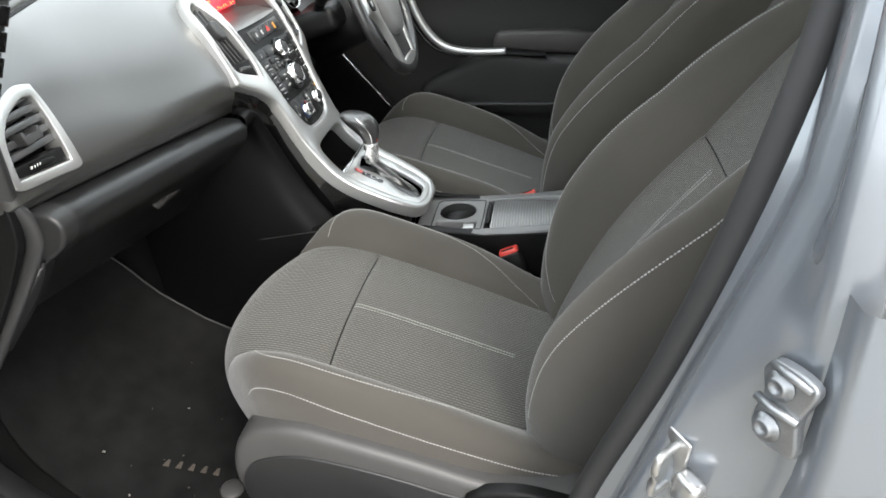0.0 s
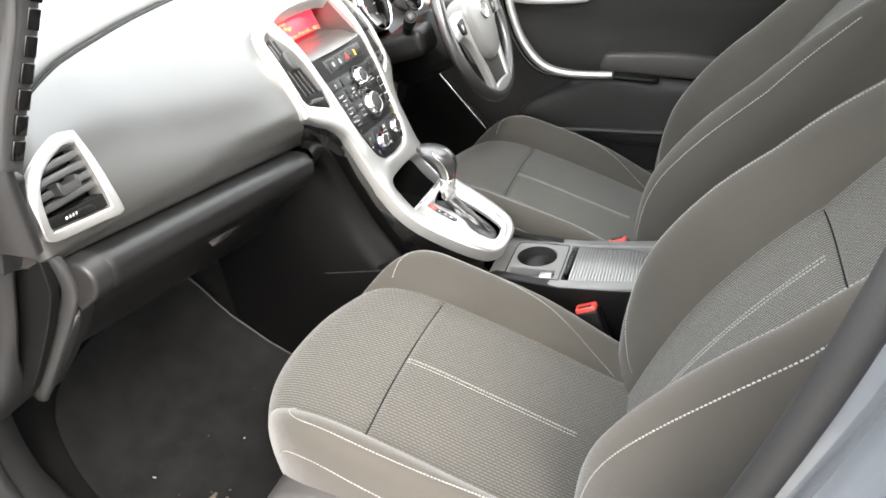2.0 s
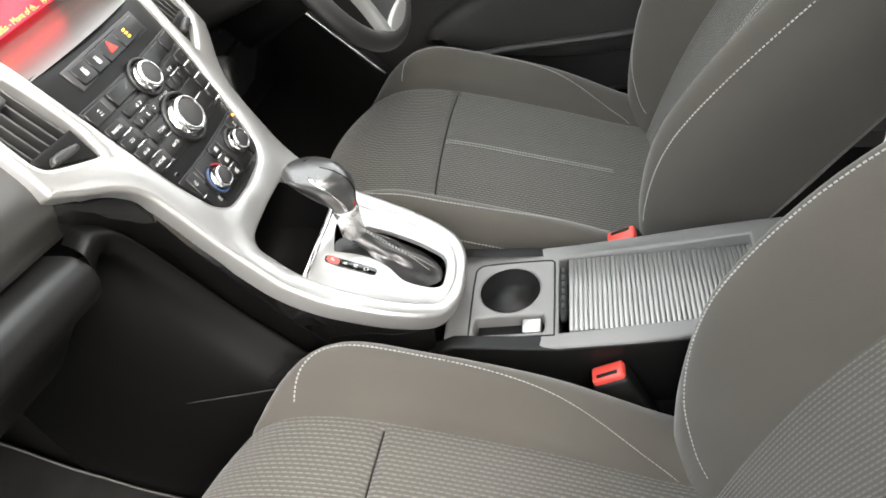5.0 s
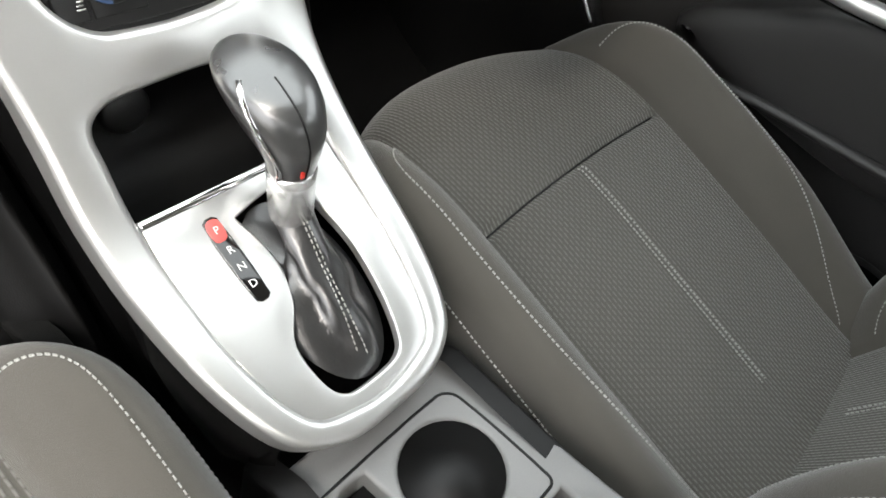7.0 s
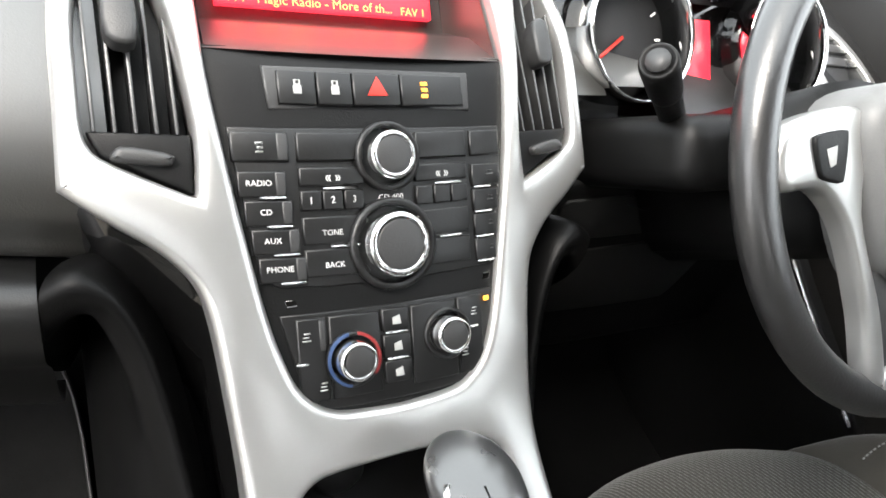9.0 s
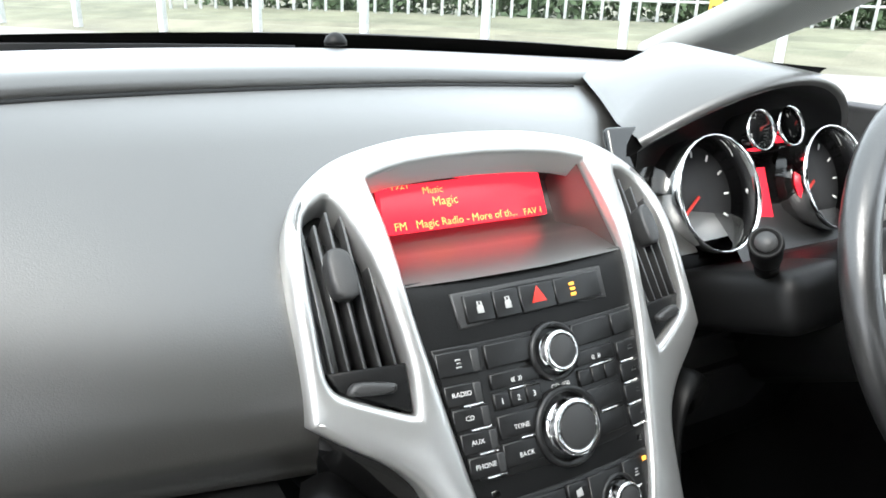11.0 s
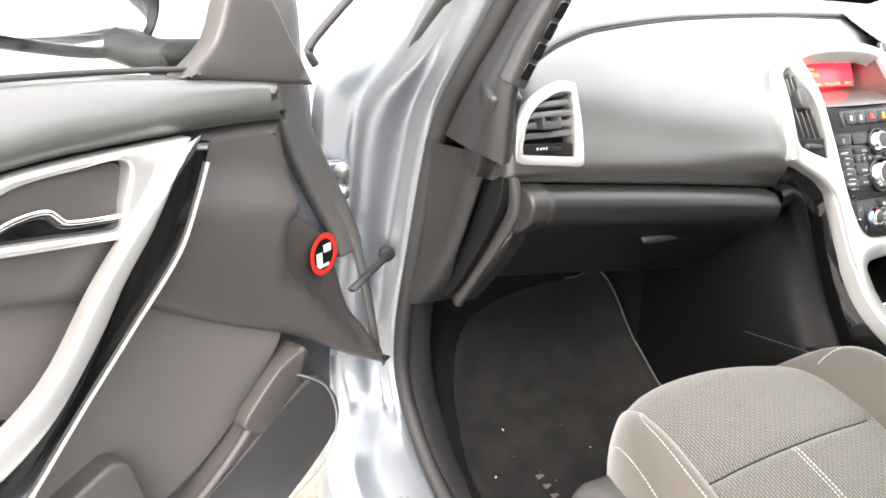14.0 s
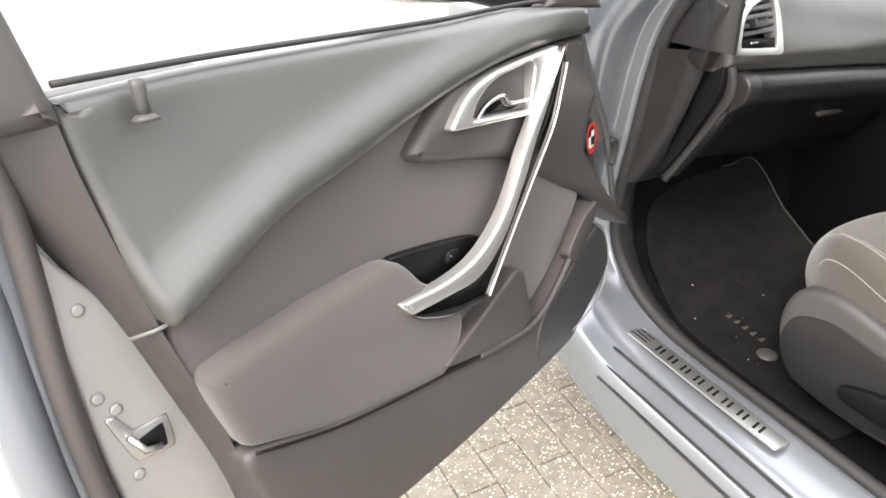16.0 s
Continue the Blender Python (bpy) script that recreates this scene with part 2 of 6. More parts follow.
def sheet(outer, holes=(), fmap=None, top=0.01, depth=0.01, bevel=0.003, step=0.0, relief=None, steps=3, uv=False):
    """A plate with rounded rims: 2D loops, laid by fmap(a, b, h) into the world, its face at h = top, reaching back by depth."""
    bm = bmesh.new()
    lay = bm.loops.layers.uv.new("UVMap") if uv else None
    fmap = fmap or (lambda a, b, h: (a, b, h))
    rel = relief or (lambda a, b: 0.0)
    flat = {}

    def put(p, h):
        v = bm.verts.new(fmap(p[0], p[1], h + rel(p[0], p[1])))
        flat[v] = p
        return v
    cap2d, cap_edges, capv = [], [], []
    for k, loop in enumerate([outer, *holes]):
        loop = [np.array(p, float) for p in loop]
        if (area2(loop) < 0) != (k > 0):
            loop.reverse()
        rings = [(loop, top - depth), (loop, top - bevel)]
        for s in range(1, steps + 1):
            a = math.pi / 2 * s / steps
            rings.append((inset(loop, bevel * (1 - math.cos(a))), top - bevel + bevel * math.sin(a)))
        rows = [[put(p, h) for p in r] for r, h in rings]
        for r0, r1 in zip(rows, rows[1:]):
            for i in range(len(loop)):
                j = (i + 1) % len(loop)
                bm.faces.new((r0[i], r0[j], r1[j], r1[i]))
        base = len(cap2d)
        cap2d += [Vector(p) for p in rings[-1][0]]
        cap_edges += [(base + i, base + (i + 1) % len(loop)) for i in range(len(loop))]
        capv += rows[-1]
    if step:
        xs, ys = [p[0] for p in cap2d], [p[1] for p in cap2d]
        ring = cap2d[:]
        for i in range(1, int((max(xs) - min(xs)) / step) + 1):
            for j in range(1, int((max(ys) - min(ys)) / step) + 1):
                p = Vector((min(xs) + i * step + 0.13 * step * (j % 2), min(ys) + j * step))
                if min((p - q).length for q in ring) > 0.45 * step:
                    cap2d.append(p)
    vs, _, fs, ov, _, _ = geometry.delaunay_2d_cdt(cap2d, cap_edges, [], 0, 1e-7)
    mv = []
    for i, p in enumerate(vs):
        src = ov[i][0] if ov[i] else -1
        mv.append(capv[src] if 0 <= src < len(capv) else put(p, top))
    E = np.array([(*cap2d[i], *cap2d[j]) for i, j in cap_edges])
    for f in fs:
        x, y = sum((vs[i] for i in f), Vector((0, 0))) / len(f)
        cross = ((E[:, 1] > y) != (E[:, 3] > y)) & (x < (E[:, 2] - E[:, 0]) * (y - E[:, 1]) / (E[:, 3] - E[:, 1] + 1e-15) + E[:, 0])
        if cross.sum() % 2 and len({mv[i] for i in f}) == len(f):
            try:
                bm.faces.new([mv[i] for i in f])
            except ValueError:
                pass
    for v in [v for v in bm.verts if not v.link_faces]:
        bm.verts.remove(v)
    if uv:
        for f in bm.faces:
            for lo in f.loops:
                lo[lay].uv = flat[lo.vert][:2]
    return bm


def loft(rows, closed=False, caps=False, uvs=None):
    """A skin over rows of points, each row as long as the others."""
    bm = bmesh.new()
    V = [[bm.verts.new(p) for p in r] for r in rows]
    lay = bm.loops.layers.uv.new("UVMap") if uvs else None
    m = len(rows[0])
    for i in range(len(V) - 1):
        for j in range(m if closed else m - 1):
            k = (j + 1) % m
            f = bm.faces.new((V[i][j], V[i][k], V[i + 1][k], V[i + 1][j]))
            if uvs:
                for lo, (a, b) in zip(f.loops, ((i, j), (i, k), (i + 1, k), (i + 1, j))):
                    lo[lay].uv = uvs(a, b)
    if caps:
        for r in (V[0], V[-1]):
            try:
                bm.faces.new(r)
            except ValueError:
                pass
    return bm


def sweep(line, wide, high=None, up=(0, 0, 1), n=10, power=2.0, taper=None, closed=False):
    """A bar of rounded section along a line: wide across it, high along up."""
    high = high or wide
    P = [Vector(p) for p in line]
    rows = []
    for i, p in enumerate(P):
        if closed:
            t = P[(i + 1) % len(P)] - P[i - 1]
        else:
            t = P[min(i + 1, len(P) - 1)] - P[max(i - 1, 0)]
        t.normalize()
        s = t.cross(Vector(up))
        if s.length < 1e-4:
            s = t.cross(Vector((1, 0.1, 0)))
        s.normalize()
        u = s.cross(t)
        k = taper(i / (len(P) - 1)) if taper else 1.0
        row = []
        for a in range(n):
            c, d = math.cos(2 * math.pi * a / n), math.sin(2 * math.pi * a / n)
            c, d = (math.copysign(abs(v) ** (2 / power), v) for v in (c, d))
            row.append(p + s * c * wide / 2 * k + u * d * high / 2 * k)
        rows.append(row)
    if closed:
        rows.append(rows[0])
        bm = loft(rows, closed=True)
        bmesh.ops.remove_doubles(bm, verts=bm.verts, dist=1e-6)
        return bm
    return loft(rows, closed=True, caps=True)


def box(size, m, bevel=0.002, seg=2):
    """A block with rounded edges at a pose."""
    bm = bmesh.new()
    bmesh.ops.create_cube(bm, size=1, matrix=m @ Matrix.Diagonal((*size, 1)))
    if bevel:
        bmesh.ops.bevel(bm, geom=bm.edges[:], offset=bevel, segments=seg, affect="EDGES", profile=0.5)
    return bm


def lathe(profile, m, n=28):
    """A turned shape: (radius, height) pairs about the z axis of m."""
    rows = []
    for r, h in profile:
        rows.append([m @ Vector((r * math.cos(2 * math.pi * a / n), r * math.sin(2 * math.pi * a / n), h)) for a in range(n)])
    bm = loft(rows, closed=True, caps=True)
    bmesh.ops.remove_doubles(bm, verts=bm.verts, dist=1e-6)
    return bm


def join(*bms):
    """Several bmeshes of one part as one."""
    out = bmesh.new()
    for b in bms:
        me = bpy.data.meshes.new("tmp")
        b.to_mesh(me)
        b.free()
        out.from_mesh(me)
        bpy.data.meshes.remove(me)
    return out


def lerp(x, table):
    """Linear interpolation in a table of (x, value...) rows."""
    t = np.array(table, float)
    v = [float(np.interp(x, t[:, 0], t[:, k])) for k in range(1, t.shape[1])]
    return v[0] if len(v) == 1 else v


def ease(x, a, b):
    t = min(1, max(0, (x - a) / (b - a)))
    return t * t * (3 - 2 * t)


# ---- seats ----
def stitches(lines, wide=0.0012, long=0.0034, gap=0.0018):
    """Short raised threads along smooth 3D lines."""
    verts, faces = [], []
    for line in lines:
        P = [Vector(p) for p in line]
        run, out = 0.0, 0.0
        for a, b in zip(P, P[1:]):
            d = (b - a).length
            if d < 1e-6:
                continue
            t = (b - a) / d
            side = t.cross(Vector((0, 0.5, 0.86))).normalized()
            up = side.cross(t)
            pos = -out
            while pos < d:
                s0, s1 = max(pos, 0), min(pos + long, d)
                if s1 - s0 > 0.0008:
                    k = len(verts)
                    for q in (a + t * s0, a + t * s1):
                        verts += [q + side * wide / 2 - up * 0.001, q + up * wide * 0.7, q - side * wide / 2 - up * 0.001]
                    faces += [(k, k + 1, k + 4, k + 3), (k + 1, k + 2, k + 5, k + 4), (k, k + 2, k + 1), (k + 3, k + 4, k + 5)]
                pos += long + gap
            out = d - (pos - long - gap)
    bm = bmesh.new()
    V = [bm.verts.new(v) for v in verts]
    for f in faces:
        bm.faces.new([V[i] for i in f])
    return bm


CUSHION_ROWS = [(0, .90, .41, .92, .3), (.10, .985, .43, .96, .6), (.30, 1.12, .483, 1, 1), (.55, 1.29, .55, 1, 1), (.68, 1.37, .567, .985, .85),
                (.76, 1.42, .56, .945, .6), (.83, 1.448, .53, .905, .3), (.90, 1.458, .48, .885, .1), (1, 1.436, .40, .87, 0)]
CUSHION_COLS = [(0, 0, 0), (.3, .09, 0), (.55, .168, .002), (.60, .182, .020), (.70, .212, .054), (.78, .235, .058), (.86, .253, .032), (.93, .262, -.04), (1, .262, -.165)]
BACK_ROWS = [(0, .225, .35, .06), (.08, .245, .7, .10), (.2, .268, 1, .12), (.35, .275, 1, .12), (.5, .262, .8, .11), (.6, .245, .55, .10), (.66, .225, .35, .09), (.70, .195, .2, .06)]
BACK_COLS = [(0, 0, 0), (.3, .33, 0), (.5, .56, .004), (.56, .62, .012), (.66, .74, .056), (.74, .85, .092), (.82, .94, .096), (.9, 1.0, .055), (.96, .99, .0), (1, .95, -.06)]


def spline_table(table, n=200):
    pts = smoothed([np.array(r) for r in table], 12, closed=False)
    return [tuple(p) for p in sorted((tuple(q) for q in pts))]


BACK_LEFT = [(0, 0, 0), (.3, .33, 0), (.5, .56, .004), (.56, .62, .012), (.63, .69, .066), (.70, .755, .116), (.76, .815, .124), (.82, .875, .106), (.9, .95, .052), (.96, .965, .0), (1, .95, -.06)]
CR, CC, BR, BC, BL = (spline_table(t) for t in (CUSHION_ROWS, CUSHION_COLS, BACK_ROWS, BACK_COLS, BACK_LEFT))
LEAN_Y, LEAN_Z = -0.57, 0.822


def cushion_at(xc, c, s, lift=0.0):
    """A place on the cushion: c from -1 to 1 across, s from the rear (0) over the front edge (1)."""
    y, z, ws, bol = lerp(s, CR)
    k = abs(c)
    p, dz = lerp(k, CC)
    groove = -0.004 * math.exp(-((k - .565) / .014) ** 2)
    if k < .565:
        groove -= 0.006 * math.exp(-((s - .55) / .007) ** 2) + 0.003 * math.exp(-((k - .04) / .01) ** 2) * (s < .55)
        groove += 0.004 * (1 - (k / .565) ** 2)
    z += (dz * bol if dz > 0 else dz * (z - .385) / .165) + groove
    y += (.062 - .122 * (p / .26) ** 2.4) * ease(s, .45, .9) + (.018 if xc > 0 else .005) * ease(s, .58, .88)
    z += .005 * ease(s, .5, .7)
    return Vector((xc + math.copysign(p * ws, c), y, z + lift))


def back_at(xc, c, t, lift=0.0):
    """A place on the backrest's front: c from -1 to 1 across, t metres up it."""
    w, bol, thick = lerp(t, BR)
    k = abs(c)
    p, d = lerp(k, BC if c > 0 else BL)
    d = d * bol if d > 0 else d
    d += 0.018 * math.sin(math.pi * min(1, t / .45)) - 0.0035 * math.exp(-((k - .56) / .014) ** 2)
    if k < .56:
        d -= 0.0035 * math.exp(-((t - .44) / .006) ** 2)
    d += lift
    return Vector((xc + math.copysign(p * w, c), .95 + LEAN_Y * t + d * LEAN_Z, .42 + LEAN_Z * t - d * LEAN_Y))


def patch(fn, c0, c1, s0, s1, nc, ns, scale=(0.3, 0.55)):
    cs = [c0 + (c1 - c0) * i / nc for i in range(nc + 1)]
    ss = [s0 + (s1 - s0) * i / ns for i in range(ns + 1)]
    rows = [[fn(c, s) for c in cs] for s in ss]
    return loft(rows, uvs=lambda i, j: (cs[j] * scale[0], ss[i] * scale[1]))


# the stitched seam over the crest of each cushion bolster: run, way across
ARC = [(.702, .60), (.707, .68), (.692, .742), (.65, .765), (.5, .765), (.38, .752), (.28, .72), (.20, .67), (.13, .61), (.09, .57)]
WINGLINE = [(.03, .60), (.04, .67), (.08, .74), (.14, .775), (.3, .78), (.5, .775), (.66, .77)]


def car_seat(name, xc, outer, label):
    """A cloth bucket seat. outer: -1 or 1, the side that faces its door."""
    seat = thing(name, label, "car seat", "front seats", at=(xc, 1.2, .3))
    cu = lambda c, s: cushion_at(xc, c, s)
    part("cushion_insert", patch(cu, -.565, .565, .02, .55, 40, 90), RIBS, seat, "ribbed grey cloth with a double stitched seam")
    part("cushion_front", patch(cu, -.565, .565, .55, .93, 40, 70), RIBS, seat, "ribbed grey cloth front panel")
    for a, b in ((-1, -.565), (.565, 1)):
        part("cushion_bolster", patch(cu, a, b, 0, 1, 26, 60), CLOTH, seat, "plain charcoal cloth bolster")
    part("cushion_base", patch(cu, -.565, .565, .93, 1, 20, 8), CLOTH, seat)
    ba = lambda c, t: back_at(xc, c, t)
    part("back_insert", patch(ba, -.56, .56, 0, .44, 40, 40, (.3, 1)), RIBS, seat, "ribbed grey cloth")
    part("back_upper", patch(ba, -.56, .56, .44, .70, 40, 24, (.3, 1)), RIBS, seat, "ribbed grey cloth shoulder panel")
    for a, b in ((-1, -.56), (.56, 1)):
        part("back_bolster", patch(ba, a, b, 0, .70, 30, 50, (.3, 1)), CLOTH, seat, "plain charcoal cloth wing")
    rows = []
    for i in range(21):
        t = .70 * i / 20
        w, bol, thick = lerp(t, BR)
        rim = [back_at(xc, -1, t), back_at(xc, 1, t)]
        row = []
        for j in range(13):
            f = j / 12
            q = rim[0].lerp(rim[1], f)
            d = -thick * (1 - (2 * f - 1) ** 4) * 0.6
            row.append(q + Vector((0, d * LEAN_Z, -d * LEAN_Y)))
        rows.append(row)
    part("back_shell", loft(rows), CLOTH, seat)
    cs = [-1 + i / 20 for i in range(41)]
    top0 = [back_at(xc, c, .70) for c in cs]
    mid = back_at(xc, 0, .74, -.05)
    rows = [top0] + [[p.lerp(Vector((p.x * .3 + xc * .7, mid.y, mid.z + .0)), f * f * .9) + Vector((0, 0, .02 * math.sin(f * 3.1))) for p in top0] for f in (.25, .5, .75, 1)]
    part("back_top", loft(rows), CLOTH, seat)
    part("cushion_seam", sweep([cushion_at(xc, -.555 + 1.11 * i / 40, .55, .0006) for i in range(41)], .0026, .002), DARK, seat)
    part("back_seam", sweep([back_at(xc, -.55 + 1.10 * i / 40, .44, .0006) for i in range(41)], .0026, .002), DARK, seat)
    # stitched seams
    lines = []
    for off in (-.014, .014):
        lines.append([cushion_at(xc, .012 * (1 if off > 0 else -1) + .0, .545 - .4 * i / 60, .001) for i in range(61)])
        lines.append([back_at(xc, .12 + .07 * i / 60 + (1 if off > 0 else -1) * .014, .03 + .395 * i / 60, .001) for i in range(61)])
    for sg in (-1, 1):
        lines.append([cushion_at(xc, sg * k, s, .0012) for s, k in smoothed(ARC, 10, closed=False)])
        lines.append([cushion_at(xc, sg * .885, .80 - .78 * i / 70, .0012) for i in range(71)])
        if sg == -1:
            lines.append([back_at(xc, sg * .705, .06 + .58 * i / 70, .0012) for i in range(71)])
            lines.append([back_at(xc, sg * (.805 + .03 * ease(i, 0, 50)), .05 + .57 * i / 70, .0012) for i in range(71)])
        else:
            lines.append([back_at(xc, sg * k, t, .0012) for t, k in smoothed(WINGLINE, 10, closed=False)])
    part("stitching", stitches(lines), THREAD, seat, "pale contrast stitching")["kind"] = "stuff"
    # plastic side cover
    xo = xc + outer * .262
    cover = smoothed([(1.425, .40), (1.425, .46), (1.395, .515), (1.32, .530), (1.24, .510), (1.137, .476), (1.04, .44), (.95, .425), (.88, .42), (.86, .36), (.95, .31), (1.25, .30), (1.39, .33)], 5)
    part("side_cover", sheet(cover, (), lambda a, b, h: (xo + outer * h, a, b), .022, .05, .014, .03), COVER, seat, "grey moulded plastic side cover")
    low = smoothed([(1.414, .385), (1.412, .43), (1.385, .468), (1.32, .484), (1.24, .470), (1.16, .446), (1.10, .424), (1.05, .41), (.96, .39), (.90, .385), (.90, .34), (1.25, .312), (1.38, .335)], 5)
    part("cover_panel", sheet(low, (), lambda a, b, h: (xo + outer * h, a, b), .0255, .012, .003, .04), DEEP, seat, "dark lower panel of the side cover")
    part("recliner_cover", sheet(smoothed([(1.07, .425), (1.0, .445), (.93, .43), (.87, .41), (.86, .36), (.95, .33), (1.04, .36)], 5), (), lambda a, b, h: (xo + outer * h, a, b), .034, .02, .006, .04), DARK, seat, "black recliner cover")
    lever = smoothed([(1.27, .355), (1.28, .38), (1.20, .40), (1.05, .38), (1.0, .36), (1.06, .34)], 5)
    part("height_lever", sheet(lever, (), lambda a, b, h: (xo + outer * h, a, b), .040, .02, .006, .03), DARK, seat, "black plastic lever")
    for sx in (-1, 1):
        part("seat_rail", box((.04, .55, .05), Matrix.Translation((xc + sx * .19, 1.17, .265)), .004), DARK, seat)
    return seat


car_seat("passenger_seat", -.37, -1, "charcoal cloth front passenger seat with ribbed insert and pale stitching")
car_seat("driver_seat", .37, 1, "charcoal cloth driver's seat with ribbed insert and pale stitching")


# ---- dashboard ----
SEAM = [(-.735, 1.575, .922), (-.70, 1.588, .935), (-.682, 1.597, .962), (-.671, 1.603, .990), (-.655, 1.609, 1.016), (-.637, 1.614, 1.036), (-.61, 1.621, 1.057), (-.565, 1.631, 1.077), (-.50, 1.645, 1.093), (-.30, 1.69, 1.108), (0, 1.745, 1.113), (.27, 1.79, 1.108), (.735, 1.79, 1.10)]
LOWER = [(-.735, 1.575, .912), (-.66, 1.562, .897), (-.40, 1.54, .872), (-.163, 1.525, .845), (.735, 1.525, .845)]
SEAMT = spline_table(SEAM)


def face_at(x, t, lift=0.0):
    """A place on the dashboard's face: t from its lower edge (0) to the seam under the top pad (1)."""
    ys, zs = lerp(x, SEAMT)
    yb, zb = lerp(x, LOWER)
    hgt = zs - zb
    p = [np.array(v) for v in ((yb, zb), (yb + .003, zb + hgt * .45), (ys - .05, zs - hgt * .10), (ys, zs))]
    q = (1 - t) ** 3 * p[0] + 3 * t * (1 - t) ** 2 * p[1] + 3 * t * t * (1 - t) * p[2] + t ** 3 * p[3]
    d = 3 * (1 - t) ** 2 * (p[1] - p[0]) + 6 * t * (1 - t) * (p[2] - p[1]) + 3 * t * t * (p[3] - p[2])
    nn = np.array([-d[1], d[0]]) / (np.linalg.norm(d) + 1e-9)
    # the face swells to meet the centre fascia
    q = q + np.array((-.016 * ease(.44 - abs(x), 0, .26) * ease(t, 0, .2) * (1 - ease(t, .72, 1)), 0.0))
    # its lowest edge folds under
    q = q + np.array((.013 * (1 - ease(t, 0, .10)), 0.0))
    q = q + nn * lift
    return Vector((x, q[0], q[1]))


def glass_foot(x):
    """Where the windscreen meets the dashboard."""
    return 1.955 - .50 * x * x, 1.150 - .10 * x * x


dash = thing("dashboard", "dark grey soft plastic dashboard with a silver centre fascia", "dashboard", at=(0, 1.6, .9))
xs = [-.698, -.696, -.693, -.690, -.687, -.683, -.679, -.674, -.668, -.662] + [-.655 + .004 * i for i in range(25)] + [-.555 + .01 * i for i in range(130)]


def round_end(p):
    """The dashboard turns away from the eye at its door end."""
    e = max(0.0, (-.668 - p.x) / .03)
    return p + Vector((0, .06 * e ** 3, -.008 * e * e))


rows = []
for x in xs:
    lip = face_at(x, 0)
    rows.append([lip + Vector((0, .10, .0)), lip + Vector((0, .03, -.004)), lip + Vector((0, .006, -.003))] + [face_at(x, i / 48) for i in range(49)])
rows = [[round_end(p) for p in r] for r in rows]


def inside(p, loop):
    """Whether a 2D point lies within a closed loop."""
    c = False
    for a, b in zip(loop, loop[1:] + loop[:1]):
        if (a[1] > p[1]) != (b[1] > p[1]) and p[0] < (b[0] - a[0]) * (p[1] - a[1]) / (b[1] - a[1]) + a[0]:
            c = not c
    return c


ventrim = smoothed([(-.573, 1.024), (-.573, 1.024), (-.60, 1.028), (-.64, 1.012), (-.668, .985), (-.677, .945), (-.675, .931), (-.664, .924), (-.60, .917), (-.577, .914), (-.568, .917), (-.567, .926)], 5)
bm = loft([r for r, x in zip(rows, xs) if x < .30])
def behind_fascia(c):
    return (abs(c.x) < .10 and c.z < 1.028) or (abs(c.x) < .150 and .915 < c.z < 1.03) or (c.x >= .10 and c.z < .95)


cut = [f for f in bm.faces if behind_fascia(f.calc_center_median()) or all(inside((v.co.x, v.co.z), ventrim) for v in f.verts)]
bmesh.ops.delete(bm, geom=cut, context="FACES")
part("face_panel", bm, SOFT, dash, "smooth dark grey moulded face")
# same plastic as the face panel, darkened here for the driver side's shade
part("shaded_driver_face", loft([r for r, x in zip(rows, xs) if x > .29]), DEEP, dash)
rows = []
for x in xs:
    ys, zs = lerp(x, SEAMT)
    yg, zg = glass_foot(x)
    row = [Vector((x, ys + .012, zs - .02)), Vector((x, ys + .001, zs - .004)), Vector((x, ys - .004, zs + .004)), Vector((x, ys + .002, zs + .013)), Vector((x, ys + .014, zs + .018))]
    for i in range(1, 13):
        f = i / 12
        row.append(Vector((x, ys + .014 + (yg + .05 - ys - .014) * f, zs + .018 + (zg - zs - .018) * f + .012 * math.sin(math.pi * f))))
    rows.append(row)
rows = [[round_end(p) for p in r] for r in rows]
part("top_pad", loft(rows), SOFT, dash, "grained soft top pad")
part("pad_seam", sweep([round_end(Vector((x, lerp(x, SEAMT)[0] - .0045, lerp(x, SEAMT)[1] - .0035))) for x in xs if x < .27], .007, .006, n=8), DARK, dash, "dark joint under the top pad")
part("sunlight_sensor", lathe([(.0, .0), (.013, .0), (.0135, .005), (.010, .011), (.005, .0145), (0, .0155)], Matrix.Translation((0, 1.895, 1.156))), DARK, dash, "small black sensor dome")
slot = smoothed([(-.36, 1.855), (-.05, 1.895), (-.05, 1.903), (-.36, 1.863)], 4)
part("defroster_slot", sheet(slot, (), lambda a, b, h: (a, b, 1.150 + h - .03 * a * a), .006, .01, .001), DARK, dash)

# glovebox below the face
rows = []
for x in [-.658 + .0092 * i for i in range(51)]:
    yb, zb = lerp(x, LOWER)
    e = ease(x, -.658, -.62)
    prof = smoothed([(yb + .03, zb - .004), (yb - .010, zb - .008), (yb - .024, zb - .028), (yb - .012, zb - .058), (yb + .05, zb - .10), (yb + .105, zb - .155), (yb + .165, zb - .20), (yb + .25, zb - .23)], 4, closed=False)
    rows.append([Vector((x, p[0] + .02 * (1 - e), p[1])) for p in prof])
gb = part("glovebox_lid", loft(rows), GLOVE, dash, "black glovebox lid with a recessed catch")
crescent = smoothed([(1.592, .893), (1.592, .893), (1.552, .888), (1.537, .868), (1.550, .838), (1.612, .797), (1.668, .742), (1.735, .650), (1.735, .650), (1.665, .722), (1.606, .790), (1.582, .836), (1.582, .868)], 5)
part("lid_end", sheet(crescent, (), lambda a, b, h: (-.650 - h, a, b), .010, .03, .006), DEEP, gb, "rounded dark end of the glovebox lid")
catch = smoothed([(-.385, 0), (-.30, .012), (-.285, .006), (-.30, -.012), (-.375, -.012)], 4)
